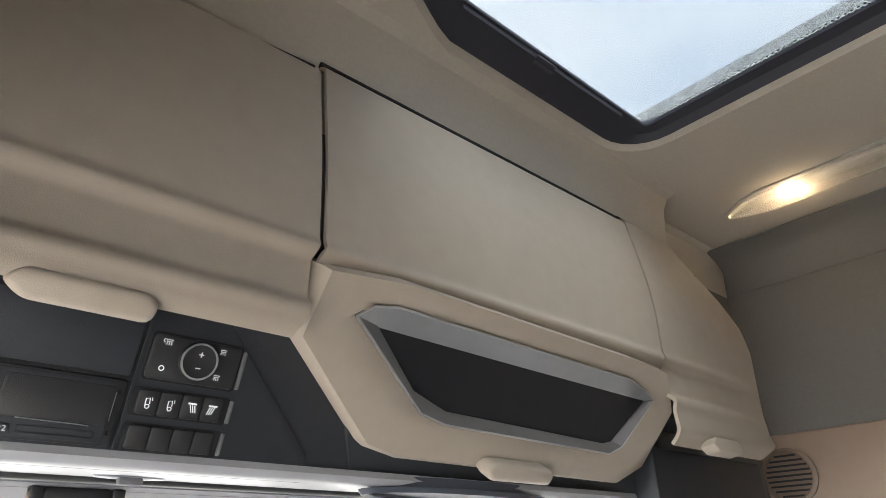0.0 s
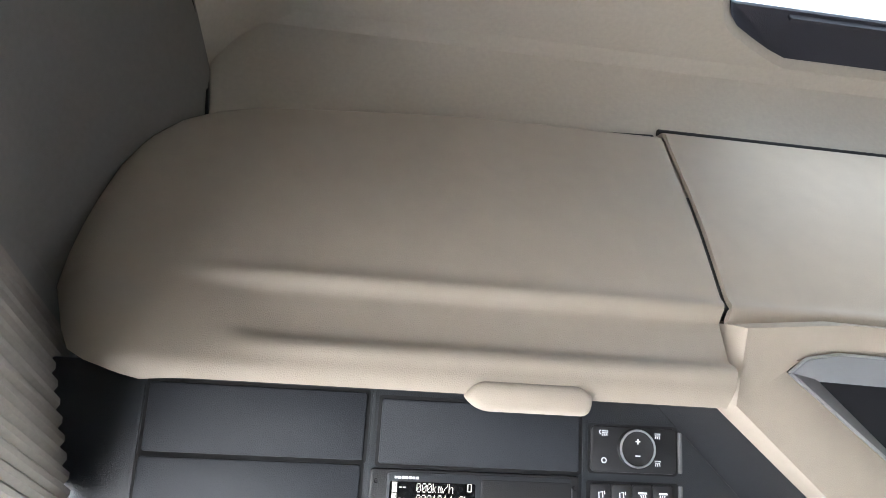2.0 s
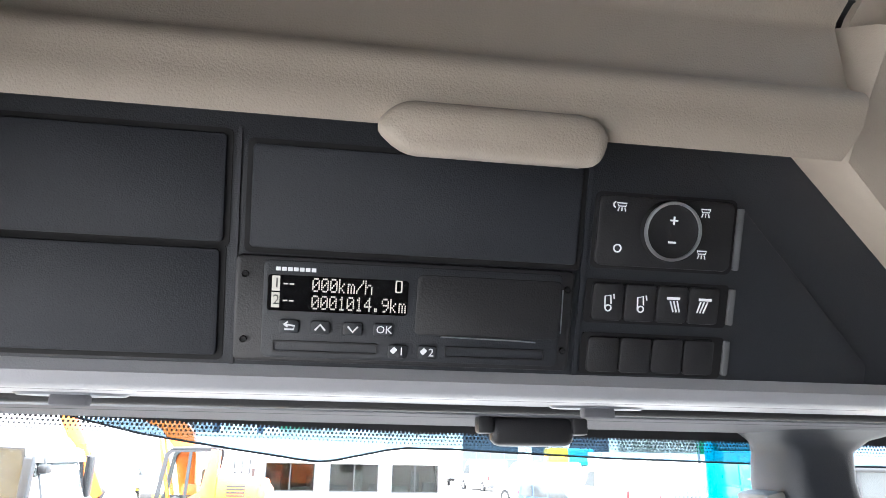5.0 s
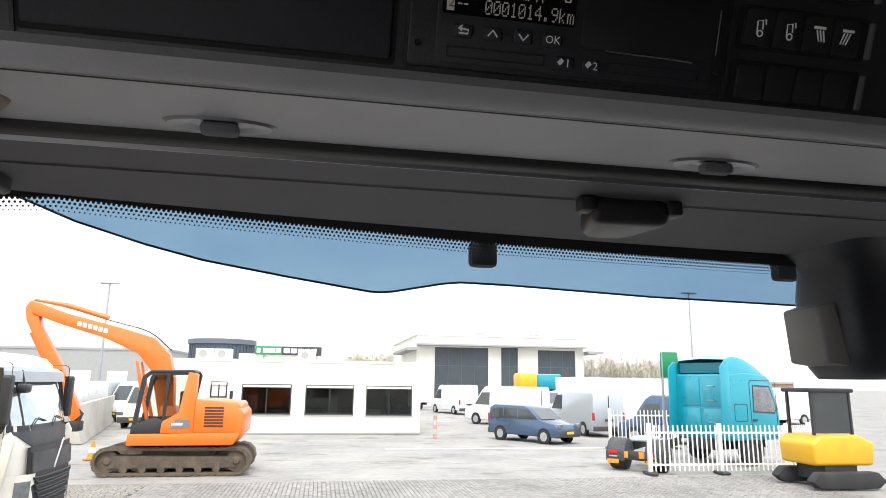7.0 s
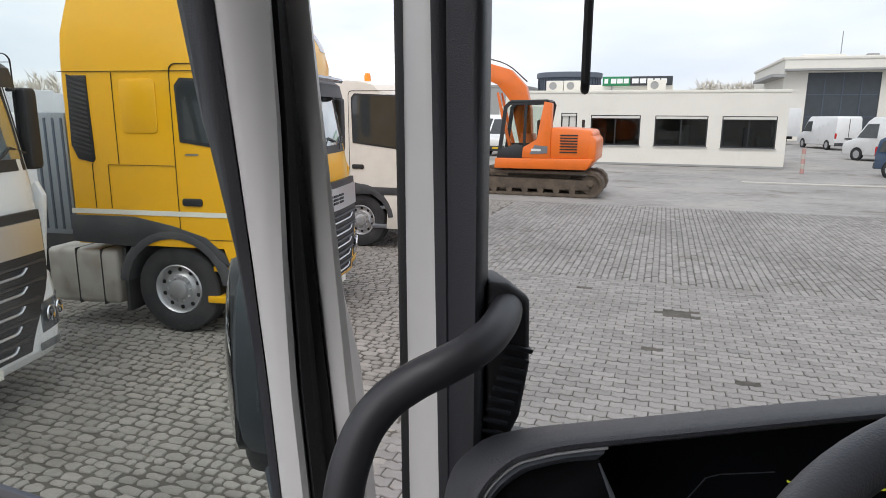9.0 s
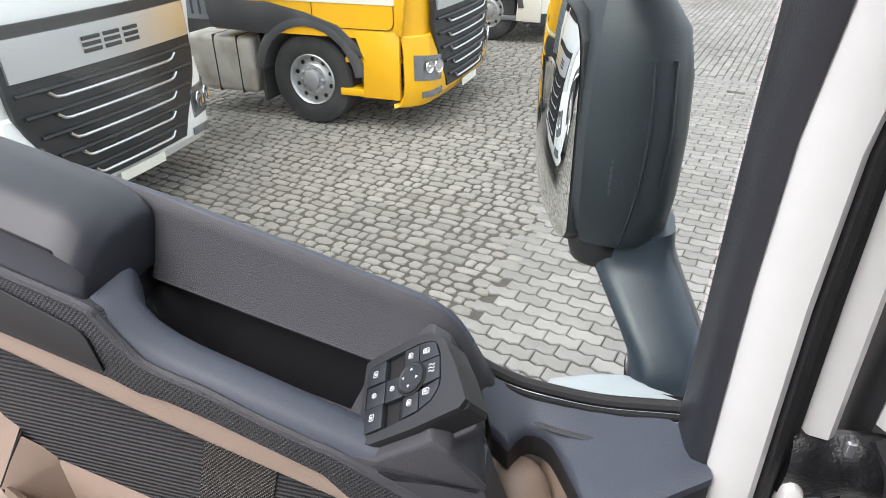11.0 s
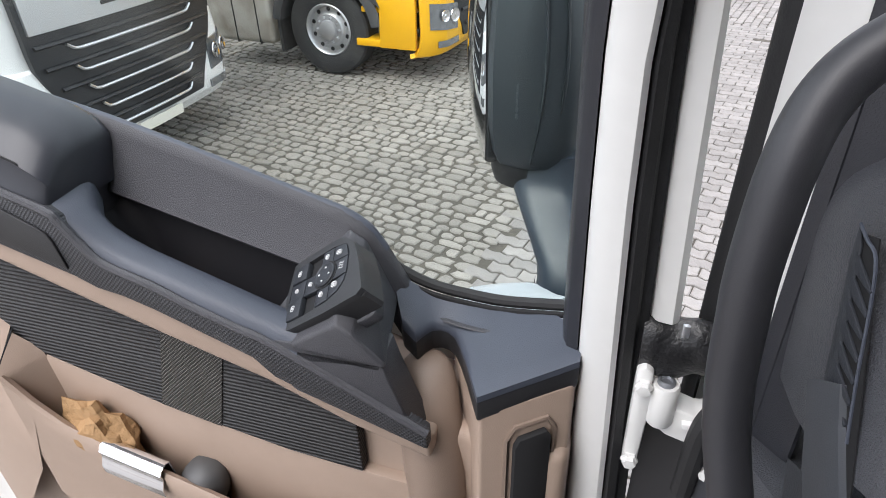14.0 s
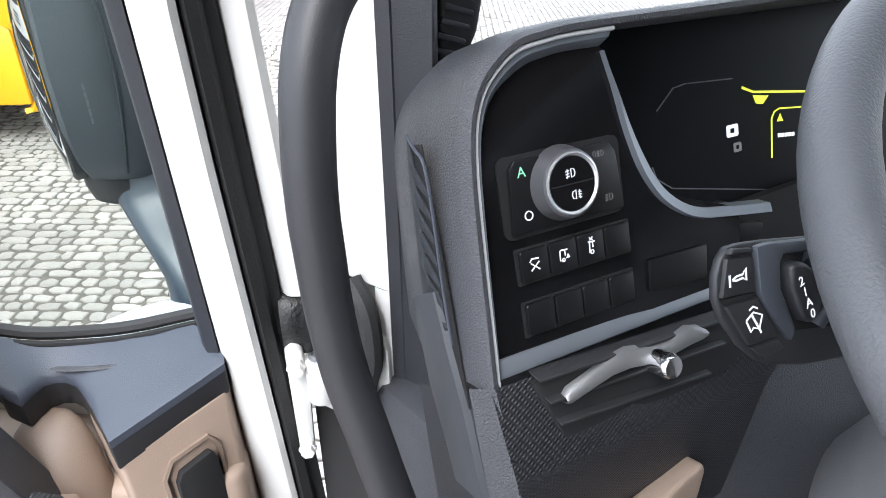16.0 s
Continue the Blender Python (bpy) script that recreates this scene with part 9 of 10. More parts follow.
for x0, x1 in ((-7.18, -6.28), (-6.47 + 0.22, -5.35), (-1.99, -1.07)):
    ac = thing("air_conditioner", ((x0 + x1) / 2, 35.9, 3.72), "white rooftop air-conditioning unit with a round fan", "air conditioner", "rooftop air conditioners")
    part("case", box(x0, x1, 35.8, 36.15, 3.75, 4.28, 0.03), WALL_W, ac)
    part("fan_grille", lathe([(0.20, 0.0), (0.20, 0.02), (0.16, 0.015), (0.15, 0.005), (0.01, 0.005)], 20, Matrix.Translation((x0 + 0.36, 35.8, 4.01)) @ AXLE), ROOF_G, ac)
    part("foot", box(x0 + 0.1, x0 + 0.2, 35.8, 36.15, 3.72, 3.75), BLACK, ac)
    part("foot", box(x1 - 0.2, x1 - 0.1, 35.8, 36.15, 3.72, 3.75), BLACK, ac)
for k, (x, w, h, y, tone) in enumerate(((-4.5, 0.5, 1.9, 36.6, 0.30), (-3.5, 1.1, 1.15, 36.2, 0.10), (-2.7, 0.35, 1.7, 36.9, 0.05), (-1.3, 0.8, 1.25, 36.3, 0.08), (-0.2, 0.45, 2.0, 37.2, 0.34), (0.6, 0.6, 1.3, 36.4, 0.12), (1.9, 0.7, 1.2, 36.3, 0.25), (2.9, 0.4, 1.9, 37.0, 0.06), (3.5, 0.7, 1.4, 36.6, 0.18))):
    cup = thing("office_cupboard", (x, y, 0), "office cupboard standing behind the cabin window", "cupboard", "office cupboards")
    cm = mat("cupboard_%d" % k, (tone, tone * 0.9, tone * 0.78), 0.6, var=0.15, scale=3)
    part("body", box(x, x + w, y, y + 0.5, 0.0, h, 0.01), cm, cup)
    part("door", box(x + 0.02, x + w * 0.5 - 0.01, y - 0.02, y - 0.002, 0.1, h - 0.05, 0.004), cm, cup)
    part("door", box(x + w * 0.5 + 0.01, x + w - 0.02, y - 0.02, y - 0.002, 0.1, h - 0.05, 0.004), cm, cup)
sign = thing("roof_sign", (-2.4, 38.8, 4.1), "long green and dark roof sign with white lettering bars", "sign")
part("green_board", box(-4.5, -3.0, 38.75, 38.85, 4.12, 4.62, 0.01), GREEN_S, sign)
part("dark_board", box(-3.0, -0.75, 38.75, 38.85, 4.12, 4.62, 0.01), DARK_S, sign)
for x0, x1 in ((-4.4, -4.2), (-4.05, -3.75), (-3.7, -3.4), (-3.35, -3.08), (-2.9, -2.55), (-2.48, -2.15), (-2.08, -1.78), (-1.7, -1.42), (-1.35, -1.05)):
    part("lettering_bar", box(x0, x1, 38.735, 38.748, 4.24, 4.50), WHITE_S, sign)
for x in (-4.0, -1.2):
    part("post", box(x - 0.04, x + 0.04, 38.86, 38.94, 3.72, 4.6), GALV, sign)

FADED_RED = mat("faded_red_paint", (0.47, 0.27, 0.24), 0.6, var=0.15)
bollard = thing("bollard", (4.9, 32.4, 0), "red and white steel bollard beside the cabin", "bollard")
for k in range(5):
    part("band", lathe([(0.085, 0.22 * k), (0.085, 0.22 * k + 0.22)], 14, Matrix.Translation((4.9, 32.4, 0))), CONCRETE if k % 2 else FADED_RED, bollard)

# ---- far buildings ----
round_b = thing("round_building", (-9.7, 60, 0), "dark blue-grey round building behind the cabin", "building")
part("wall", lathe([(2.85, 0.0), (2.85, 5.75)], 40, Matrix.Translation((-9.7, 62.5, 0))), BLUE_GREY, round_b)
part("roof_ring", lathe([(2.9, 5.75), (3.0, 5.8), (3.0, 6.2), (2.9, 6.25), (0.1, 6.25)], 40, Matrix.Translation((-9.7, 62.5, 0)), False), mat("roof_ring_grey", (0.12, 0.14, 0.17), 0.6), round_b)
for k in range(26):
    a = radians(180 + 180 * k / 25)
    part("panel_joint", box(-0.02, 0.02, -0.03, 0.0, 0.2, 5.7), DARK_S, round_b, m=Matrix.Translation((-9.7 + 2.86 * math.cos(a), 62.5 + 2.86 * math.sin(a), 0)) @ Matrix.Rotation(a + radians(90), 4, "Z"))

hall = thing("hangar_building", (20, 76, 0), "white flat-roofed workshop hall with tall dark doors", "building")
HD = [(12.4, 18.9, 0.0, 6.8), (20.5, 22.6, 0.0, 6.9), (25.1, 29.9, 0.0, 6.7)]
part("front_wall", wall_y(10.2, 31.0, 0.0, 8.1, 76.0, HD, 0.4), WALL_W, hall)
part("side_wall", box(10.2, 10.6, 76.4, 100, 0, 8.1), WALL_W, hall)
part("side_wall", box(30.6, 31.0, 76.4, 100, 0, 8.1), WALL_W, hall)
part("roof", box(10.0, 31.2, 75.9, 100, 8.1, 8.4, 0.05), WALL_W, hall)
part("roof_step", box(12.0, 16.0, 78.0, 90, 8.4, 8.75, 0.05), WALL_W, hall)
part("canopy", box(8.9, 10.2, 74.5, 90, 6.35, 6.65), ROOF_G, hall)
part("canopy", box(31.0, 33.0, 74.5, 90, 6.35, 6.65), ROOF_G, hall)
part("canopy_edge", box(10.2, 31.0, 74.8, 76.0, 6.95, 7.15), ROOF_G, hall)
for x0, x1, z0, z1 in HD:
    dr = part("hall_door", box(x0, x1, 76.15, 76.3, z0, z1), mat("hall_door_dark", (0.05, 0.06, 0.07), 0.4, var=0.2, scale=0.6), hall)
    n = max(2, int((x1 - x0) / 1.4))
    for k in range(1, n):
        part("door_rib", box(x0 + (x1 - x0) * k / n - 0.05, x0 + (x1 - x0) * k / n + 0.05, 76.1, 76.15, z0, z1), BLUE_GREY, dr)
    for z in (2.4, 4.6):
        part("door_rail", box(x0, x1, 76.11, 76.15, z, z + 0.1), BLUE_GREY, dr)
for x, h in ((15.9, 11.2), (22.8, 9.8)):
    part("mast", tube([(x, 80, 8.4), (x, 80, h)], 0.05, 6), GALV, hall)
for x in (14.6, 18.2, 25.4):
    part("roof_vent", box(x, x + 1.0, 79, 80, 8.4, 8.85, 0.1), ROOF_G, hall)


def lamp_mast(x, y, h):
    ob = thing("lamp_mast", (x, y, 0), "tall galvanised yard lamp mast with a flat head", "lamp mast", "yard lamp masts")
    part("pole", tube([(x, y, 0), (x, y, h)], [0.13, 0.07], 10), GALV, ob)
    part("lamp_head", box(x - 0.75, x + 0.75, y - 0.2, y + 0.2, h, h + 0.14, 0.04), GALV, ob)


lamp_mast(34.3, 57.4, 11.5)
lamp_mast(-18.2, 57.0, 10.3)


# ---- vans and cars ----
def van(name, m, paint, profile, half, glass_side, label, category, group="", wheels=(0.9, -2.9), r=0.34, front_glass=None):
    """profile: side outline (x forward, z). glass_side: outlines of dark side panes."""
    ob = thing(name, m, label, category, group)
    bm = prism([(x, -half, z) for x, z in profile], (0, 2 * half, 0), 0.07, 2)
    for v in bm.verts:
        if v.co.z > 1.2:
            v.co.y *= 1 - 0.09 * (v.co.z - 1.2) / 1.2
    lpart("body", bm, paint, ob, angle=40)
    for s in (-1, 1):
        for ring in glass_side:
            zc = sum(b for a, b in ring) / len(ring)
            y = half * (1 - 0.09 * max(0, zc - 1.2) / 1.2)
            lpart("side_window", prism([(a, s * (half * (1 - 0.09 * max(0, b - 1.2) / 1.2) + 0.003), b) for a, b in ring], (0, s * 0.006, 0)), TRUCK_GLASS, ob)
        for x in wheels:
            lpart("wheel_well", lathe([(r + 0.07, 0.0), (r + 0.07, 0.012), (0.01, 0.012)], 20, Matrix.Translation((x, s * (half - 0.004), r)) @ Matrix.Rotation(radians(-90 * s), 4, "X")), GROOVE, ob)
            wh = lpart("wheel", lathe([(r, -0.18), (r, 0.012), (r * 0.9, 0.022), (r * 0.66, 0.018)], 22, Matrix.Translation((x, s * half, r)) @ Matrix.Rotation(radians(-90 * s), 4, "X"), False), TYRE, ob)
            lpart("rim", lathe([(r * 0.66, 0.016), (r * 0.5, 0.006), (r * 0.2, 0.014), (0.01, 0.014)], 18, Matrix.Translation((x, s * half, r)) @ Matrix.Rotation(radians(-90 * s), 4, "X")), ALLOY, wh)
    xs = max(a for a, b in profile)
    if front_glass:
        (a0, b0), (a1, b1) = front_glass
        d = Vector((b1 - b0, 0, a0 - a1)).normalized() * -0.012
        if d.x < 0:
            d = -d
        lpart("windscreen", prism([(a0, -half * 0.86, b0), (a0, half * 0.86, b0), (a1, half * 0.78, b1), (a1, -half * 0.78, b1)], d), TRUCK_GLASS, ob)
    for s in (-1, 1):
        y0, y1 = sorted((s * half * 0.62, s * half * 0.97))
        lpart("headlamp", box(xs - 0.12, xs + 0.012, y0, y1, 0.70, 0.90, 0.03), LAMP_GLASS, ob)
        xb = min(a for a, b in profile)
        y0, y1 = sorted((s * half * 0.86, s * half * 0.985))
        lpart("tail_lamp", box(xb - 0.012, xb + 0.08, y0, y1, 0.85, 1.25, 0.02), RED_LAMP, ob)
    xb = min(a for a, b in profile)
    top = max(b for a, b in profile)
    lpart("rear_bumper", box(xb - 0.06, xb + 0.1, -half * 0.96, half * 0.96, 0.30, 0.55, 0.04), FENDER, ob)
    lpart("rear_plate", box(xb - 0.014, xb - 0.006, -0.26, 0.26, 0.80, 0.91), mat("rear_plate_field", (0.06, 0.06, 0.065), 0.5), ob)
    if top > 2.0:
        lpart("door_joint", box(xb - 0.006, xb + 0.06, -0.012, 0.012, 0.56, top - 0.2), GROOVE, ob)
    lpart("bumper", box(xs - 0.10, xs + 0.03, -half * 0.95, half * 0.95, 0.32, 0.62, 0.05), FENDER, ob)
    lpart("number_plate", box(xs + 0.03, xs + 0.036, -0.26, 0.26, 0.44, 0.55), mat("plate_field", (0.75, 0.50, 0.03), 0.5), ob)
    return ob


PANEL_VAN = [(1.95, 0.30), (1.98, 0.75), (1.90, 1.02), (1.10, 1.25), (0.42, 2.25), (0.10, 2.48), (-3.85, 2.50), (-3.95, 2.3), (-3.98, 0.35)]
VAN_WIN = [[(0.98, 1.30), (0.40, 2.08), (-0.35, 2.10), (-0.35, 1.30)]]
MPV = [(2.15, 0.28), (2.18, 0.62), (2.05, 0.86), (1.15, 1.02), (0.45, 1.55), (0.1, 1.66), (-1.75, 1.68), (-2.05, 1.55), (-2.18, 0.95), (-2.15, 0.3)]
MPV_WIN = [[(1.0, 1.06), (0.42, 1.50), (-0.20, 1.54), (-0.20, 1.04)], [(-0.28, 1.04), (-0.28, 1.54), (-1.1, 1.54), (-1.1, 1.04)], [(-1.18, 1.04), (-1.18, 1.53), (-1.82, 1.50), (-1.95, 1.04)]]
van("car", heading(9.5, 31.1, -58), VAN_B, MPV, 0.88, MPV_WIN, "dark blue passenger car with its headlamps to the yard", "car", wheels=(1.35, -1.35), r=0.31, front_glass=((1.12, 1.06), (0.48, 1.52)))
van("van", heading(11.0, 43.6, 122), VAN_W, PANEL_VAN, 0.98, VAN_WIN, "white panel van parked in the row", "van", "parked vans", front_glass=((1.06, 1.30), (0.46, 2.2)))
van("van", heading(13.95, 36.9, 95), VAN_S, [(a, b * 0.93) for a, b in PANEL_VAN], 0.97, VAN_WIN, "silver-grey panel van parked in the row", "van", "parked vans", front_glass=((1.06, 1.21), (0.46, 2.05)))
van("van", heading(10.97, 59.8, 105), VAN_W, PANEL_VAN, 0.98, VAN_WIN, "white panel van before the workshop hall", "van", "parked vans", front_glass=((1.06, 1.30), (0.46, 2.2)))
van("van", heading(15.4, 30.2, 150), VAN_B, [(a * 0.85, b * 0.9) for a, b in PANEL_VAN], 0.94, [[(a * 0.85, b * 0.88) for a, b in VAN_WIN[0]]], "dark blue van behind the white fence", "van", "parked vans", front_glass=((0.90, 1.17), (0.39, 1.98)))
for x, y, a in ((17.0, 40.0, 200), (20.6, 41.5, 195), (24.0, 39.0, 190), (27.5, 42.0, 200), (31.5, 44.0, 190)):
    van("van", heading(x, y, a), VAN_W, [(p, q * (1.06 if x > 20 else 1.0)) for p, q in PANEL_VAN], 1.0, VAN_WIN, "white panel van parked in the row", "van", "parked vans", front_glass=((1.06, 1.32), (0.46, 2.24)))


def box_truck(m, paint, label, L=5.2, H=3.2):
    ob = thing("box_truck", m, label, "truck")
    lpart("cargo_box", box(-L, -0.3, -1.1, 1.1, 0.75, H, 0.04), paint, ob)
    lpart("cab", prism([(1.35, -1.0, 0.4), (1.40, -1.0, 1.1), (1.1, -1.0, 1.3), (0.55, -1.0, 2.1), (-0.2, -1.0, 2.25), (-0.25, -1.0, 0.4)], (0, 2.0, 0), 0.06), VAN_W, ob)
    for s in (-1, 1):
        lpart("side_window", prism([(1.0, s * 1.0, 1.35), (0.5, s * 1.0, 2.0), (-0.1, s * 1.0, 2.05), (-0.1, s * 1.0, 1.35)], (0, s * 0.01, 0)), TRUCK_GLASS, ob)
        for x in (0.75, -3.4):
            lpart("wheel", lathe([(0.37, -0.2), (0.37, 0.0), (0.3, 0.02), (0.02, 0.02)], 20, Matrix.Translation((x, s * 0.99, 0.37)) @ Matrix.Rotation(radians(-90 * s), 4, "X")), TYRE, ob)
        lpart("box_edge", box(-L, -0.3, *sorted((s * 1.10, s * 1.115)), 0.75, 0.85), ROOF_G, ob)
        lpart("frame_beam", box(-L, 0.3, *sorted((s * 0.3, s * 0.42)), 0.5, 0.75), CHASSIS, ob)
    lpart("windscreen", prism([(1.13, -0.85, 1.33), (1.13, 0.85, 1.33), (0.60, 0.8, 2.08), (0.60, -0.8, 2.08)], (0.012, 0, 0.01)), TRUCK_GLASS, ob)
    return ob


box_truck(heading(6.9, 69.0, 118), VAN_W, "white box truck before the workshop hall")
box_truck(heading(16.5, 46.0, 190), VAN_W, "white box truck behind the parked vans")
box_truck(heading(22.5, 48.0, 190), VAN_W, "white box truck behind the parked vans")
for x0, x1, y, z0, z1, mm, nm in ((14.6, 16.2, 50.0, 3.0, 3.5, MINI_Y, "yellow"), (16.9, 19.0, 52.0, 3.0, 3.5, TEAL, "turquoise")):
    ob = thing("roof_load", (x0, y, 0), "%s machine standing behind the white vans" % nm, "machine")
    part("hood", box(x0, x1, y, y + 1.5, z0 - 0.8, z1, 0.2), mm, ob)
    part("stand", box(x0 + 0.2, x1 - 0.2, y + 0.2, y + 1.3, 0.0, z0 - 0.8), CHASSIS, ob)

# ---- turquoise cab, low chassis, fence, mini excavator ----
teal = thing("truck_cab", heading(13.19, 20.8, 15), "turquoise high-roofed truck cab parked behind a white fence", "truck")
# local x forward from the rear wall, y to its left from the near side
TSIDE = [(0.0, 0.85), (2.35, 0.85), (2.50, 1.5), (2.48, 1.95), (2.22, 2.85), (1.95, 3.10), (0.9, 3.18), (0.0, 3.12)]
lpart("body", prism([(x, 0.0, z) for x, z in TSIDE], (0, 2.42, 0), 0.07, 3), TEAL, teal, angle=40)
lpart("roof_cap", loft([[(x, y, z) for y, z in ((0.02, 3.0), (0.04, zt - 0.18), (0.16, zt), (1.21, zt + 0.05), (2.26, zt), (2.38, zt - 0.18), (2.40, 3.0))] for x, zt in ((0.05, 3.62), (0.45, 3.74), (1.0, 3.66), (1.55, 3.42), (2.0, 3.12))]), TEAL, teal, angle=40)
# Flat plate in darkened turquoise paints the shade inside the spoiler cavity.
lpart("spoiler_hollow", prism([(0.06, 0.18, 3.16), (0.06, 2.24, 3.16), (0.06, 2.22, 3.52), (0.06, 0.20, 3.52)], (0.012, 0, 0)), mat("turquoise_cavity_shade", (0.004, 0.12, 0.165), 0.6), teal)
for y0, y1 in ((-0.02, 0.04), (2.38, 2.44)):
    lpart("side_deflector", prism([(-0.42, y0, 1.0), (0.06, y0, 1.0), (0.06, y0, 3.55), (-0.10, y0, 3.60), (-0.36, y0, 3.35)], (0, y1 - y0, 0), 0.02), TEAL, teal)
for y0, y1, z0, z1 in ((0.30, 1.14, 1.1, 1.9), (1.28, 2.12, 1.1, 1.9), (0.30, 1.14, 2.0, 2.95), (1.28, 2.12, 2.0, 2.95)):
    lpart("rear_panel", box(-0.03, 0.0, y0, y1, z0, z1, 0.012), TEAL, teal)
for z in (1.45, 2.2, 2.7):
    lpart("grip_bar", tube([(-0.04, 0.55, z), (-0.09, 0.55, z), (-0.09, 0.85, z), (-0.04, 0.85, z)], 0.018, 6), GALV, teal)
NEAR = axes((0, -0.004, 0), (1, 0, 0), (0, 0, 1))
lpart("side_window", plate([(1.18, 1.85), (2.20, 1.80), (2.30, 1.95), (2.02, 2.68), (1.22, 2.70)], 0, 0.008, NEAR), LAMP_GLASS, teal)
lpart("window_frame", plate([(1.14, 1.81), (2.24, 1.75), (2.35, 1.95), (2.05, 2.73), (1.18, 2.75)], -0.004, 0.004, NEAR), DARK_S, teal)
lpart("door_seam", ring_plate(rrect(1.02, 2.36, 0.95, 2.92, 0.1), rrect(1.04, 2.34, 0.97, 2.90, 0.1), 0, 0.006, NEAR), DARK_S, teal)
lpart("locker_seam", ring_plate(rrect(0.22, 0.86, 1.5, 2.1, 0.08), rrect(0.24, 0.84, 1.52, 2.08, 0.07), 0, 0.006, NEAR), DARK_S, teal)
lpart("door_handle", plate(rrect(1.10, 1.32, 1.50, 1.57, 0.02), 0, 0.02, NEAR, 0.006), DARK_S, teal)
for y in (0.05, 2.37):
    lpart("wheel", lathe([(0.5, -0.15), (0.5, 0.13), (0.45, 0.15), (0.3, 0.14), (0.28, 0.08), (0.02, 0.10)], 28, Matrix.Translation((1.1, y + 0.12, 0.5)) @ AXLE), TYRE, teal)
    lpart("wheel_arch", thick(loft([[(1.1 + 0.62 * math.cos(a), yy, 0.5 + 0.62 * math.sin(a)) for a in [radians(10 + 160 * k / 12) for k in range(13)]] for yy in (y - 0.06, y + 0.10)]), 0.012), FENDER, teal)
lpart("chassis", box(-0.2, 2.3, 0.75, 1.67, 0.50, 0.87, 0.02), CHASSIS, teal)

flag = thing("yard_sign", (12.5, 24.0, 0), "green upright yard sign on a post", "sign")
part("board", box(12.45, 13.20, 23.96, 24.04, 3.0, 4.0, 0.02), GREEN_S, flag)
part("post", tube([(12.5, 24.0, 0), (12.5, 24.0, 4.0)], 0.05, 8), GALV, flag)

tail = thing("truck_chassis", (9.4, 20.2, 0), "black truck chassis end with rounded mudguards and lamps", "chassis")
TM = Matrix.Translation((9.22, 20.1, 0)) @ Matrix.Rotation(radians(-43), 4, "Z")
for s in (-0.62, 0.62):
    arc = [(0.56 * math.cos(radians(a)), 0.42 + 0.56 * math.sin(radians(a))) for a in range(0, 181, 15)]
    part("mudguard", prism([(s - 0.30, 0.55 + a, b) for a, b in arc + [(-0.56, 0.30), (0.56, 0.30)]], (0.60, 0, 0), 0.04), FENDER, tail, m=TM)
    part("mudguard_end", box(s - 0.30, s + 0.30, -0.035, 0.0, 0.30, 0.62, 0.015), FENDER, tail, m=TM)
    wh = part("wheel", lathe([(0.47, -0.25), (0.48, -0.2), (0.48, 0.2), (0.47, 0.25), (0.28, 0.22), (0.02, 0.15)], 26, Matrix.Translation((s, 0.55, 0.48)) @ Matrix.Rotation(radians(90), 4, "Y")), TYRE, tail, m=TM)
    part("stop_lamp", box(s - 0.20, s + 0.08, -0.055, -0.034, 0.52, 0.63, 0.012), RED_LAMP, tail, m=TM)
    part("lamp_bar", box(s - 0.20, s + 0.08, -0.050, -0.034, 0.42, 0.47, 0.01), ROOF_G, tail, m=TM)
    part("reflector_strip", box(s - 0.25, s + 0.12, -0.055, -0.034, 0.22, 0.35, 0.01), ORANGE_LAMP, tail, m=TM)
part("cross_member", box(-0.42, 0.42, 0.02, 0.14, 0.34, 0.62, 0.02), CHASSIS, tail, m=TM)
for s in (-0.30, 0.24):
    part("square_reflector", box(s - 0.10, s + 0.10, -0.012, 0.018, 0.40, 0.60, 0.012), ORANGE_LAMP, tail, m=TM)
for s in (-0.40, 0.40):
    part("frame_beam", box(s - 0.05, s + 0.05, 0.14, 4.5, 0.55, 0.82, 0.01), CHASSIS, tail, m=TM)
part("coupling_plate", prism([(-0.40, 0.9, 0.86), (0.40, 0.9, 0.86), (0.45, 1.3, 0.93), (0.42, 1.9, 0.95), (-0.42, 1.9, 0.95), (-0.45, 1.3, 0.93)], (0, 0, 0.05), 0.01), GALV, tail, m=TM)


def picket_fence(x0, y0, x1, y1, z1, posts, step, label):
    ob = thing("fence", (x0, y0, 0), label, "fence")
    d = Vector((x1 - x0, y1 - y0, 0))
    L = d.length
    m = axes((x0, y0, 0), d, (0, 0, 1))
    for z in (0.26, z1 - 0.28):
        part("rail", box(0, L, z, z + 0.06, -0.03, 0.03), FENCE_W, ob, m=m)
    n = int(L / step)
    for k in range(n + 1):
        s = L * k / n
        part("picket", box(s - 0.022, s + 0.022, 0.10, z1 - 0.02, 0.031, 0.05), FENCE_W, ob, m=m)
    for q in posts:
        part("post", box(L * q - 0.06, L * q + 0.06, 0.05, z1 + 0.04, -0.06, 0.06, 0.01), FENCE_W, ob, m=m)
        part("foot_block", box(L * q - 0.13, L * q + 0.13, 0.0, 0.09, -0.30, 0.30, 0.03), FENDER, ob, m=m)
    return ob


picket_fence(9.39, 19.4, 14.15, 19.3, 1.5, (0.0, 0.5, 1.0), 0.155, "white picket barrier fence on dark weighted feet")
picket_fence(11.6, 27.0, 14.6, 27.0, 1.65, (0.0, 1.0), 0.17, "white picket barrier fence on dark weighted feet")
picket_fence(14.3, 19.3, 17.0, 21.0, 1.5, (0.5, 1.0), 0.17, "white picket barrier fence on dark weighted feet")

mini = thing("mini_excavator", (12.9, 17.0, 0), "small yellow tracked excavator with a dark cab", "excavator")
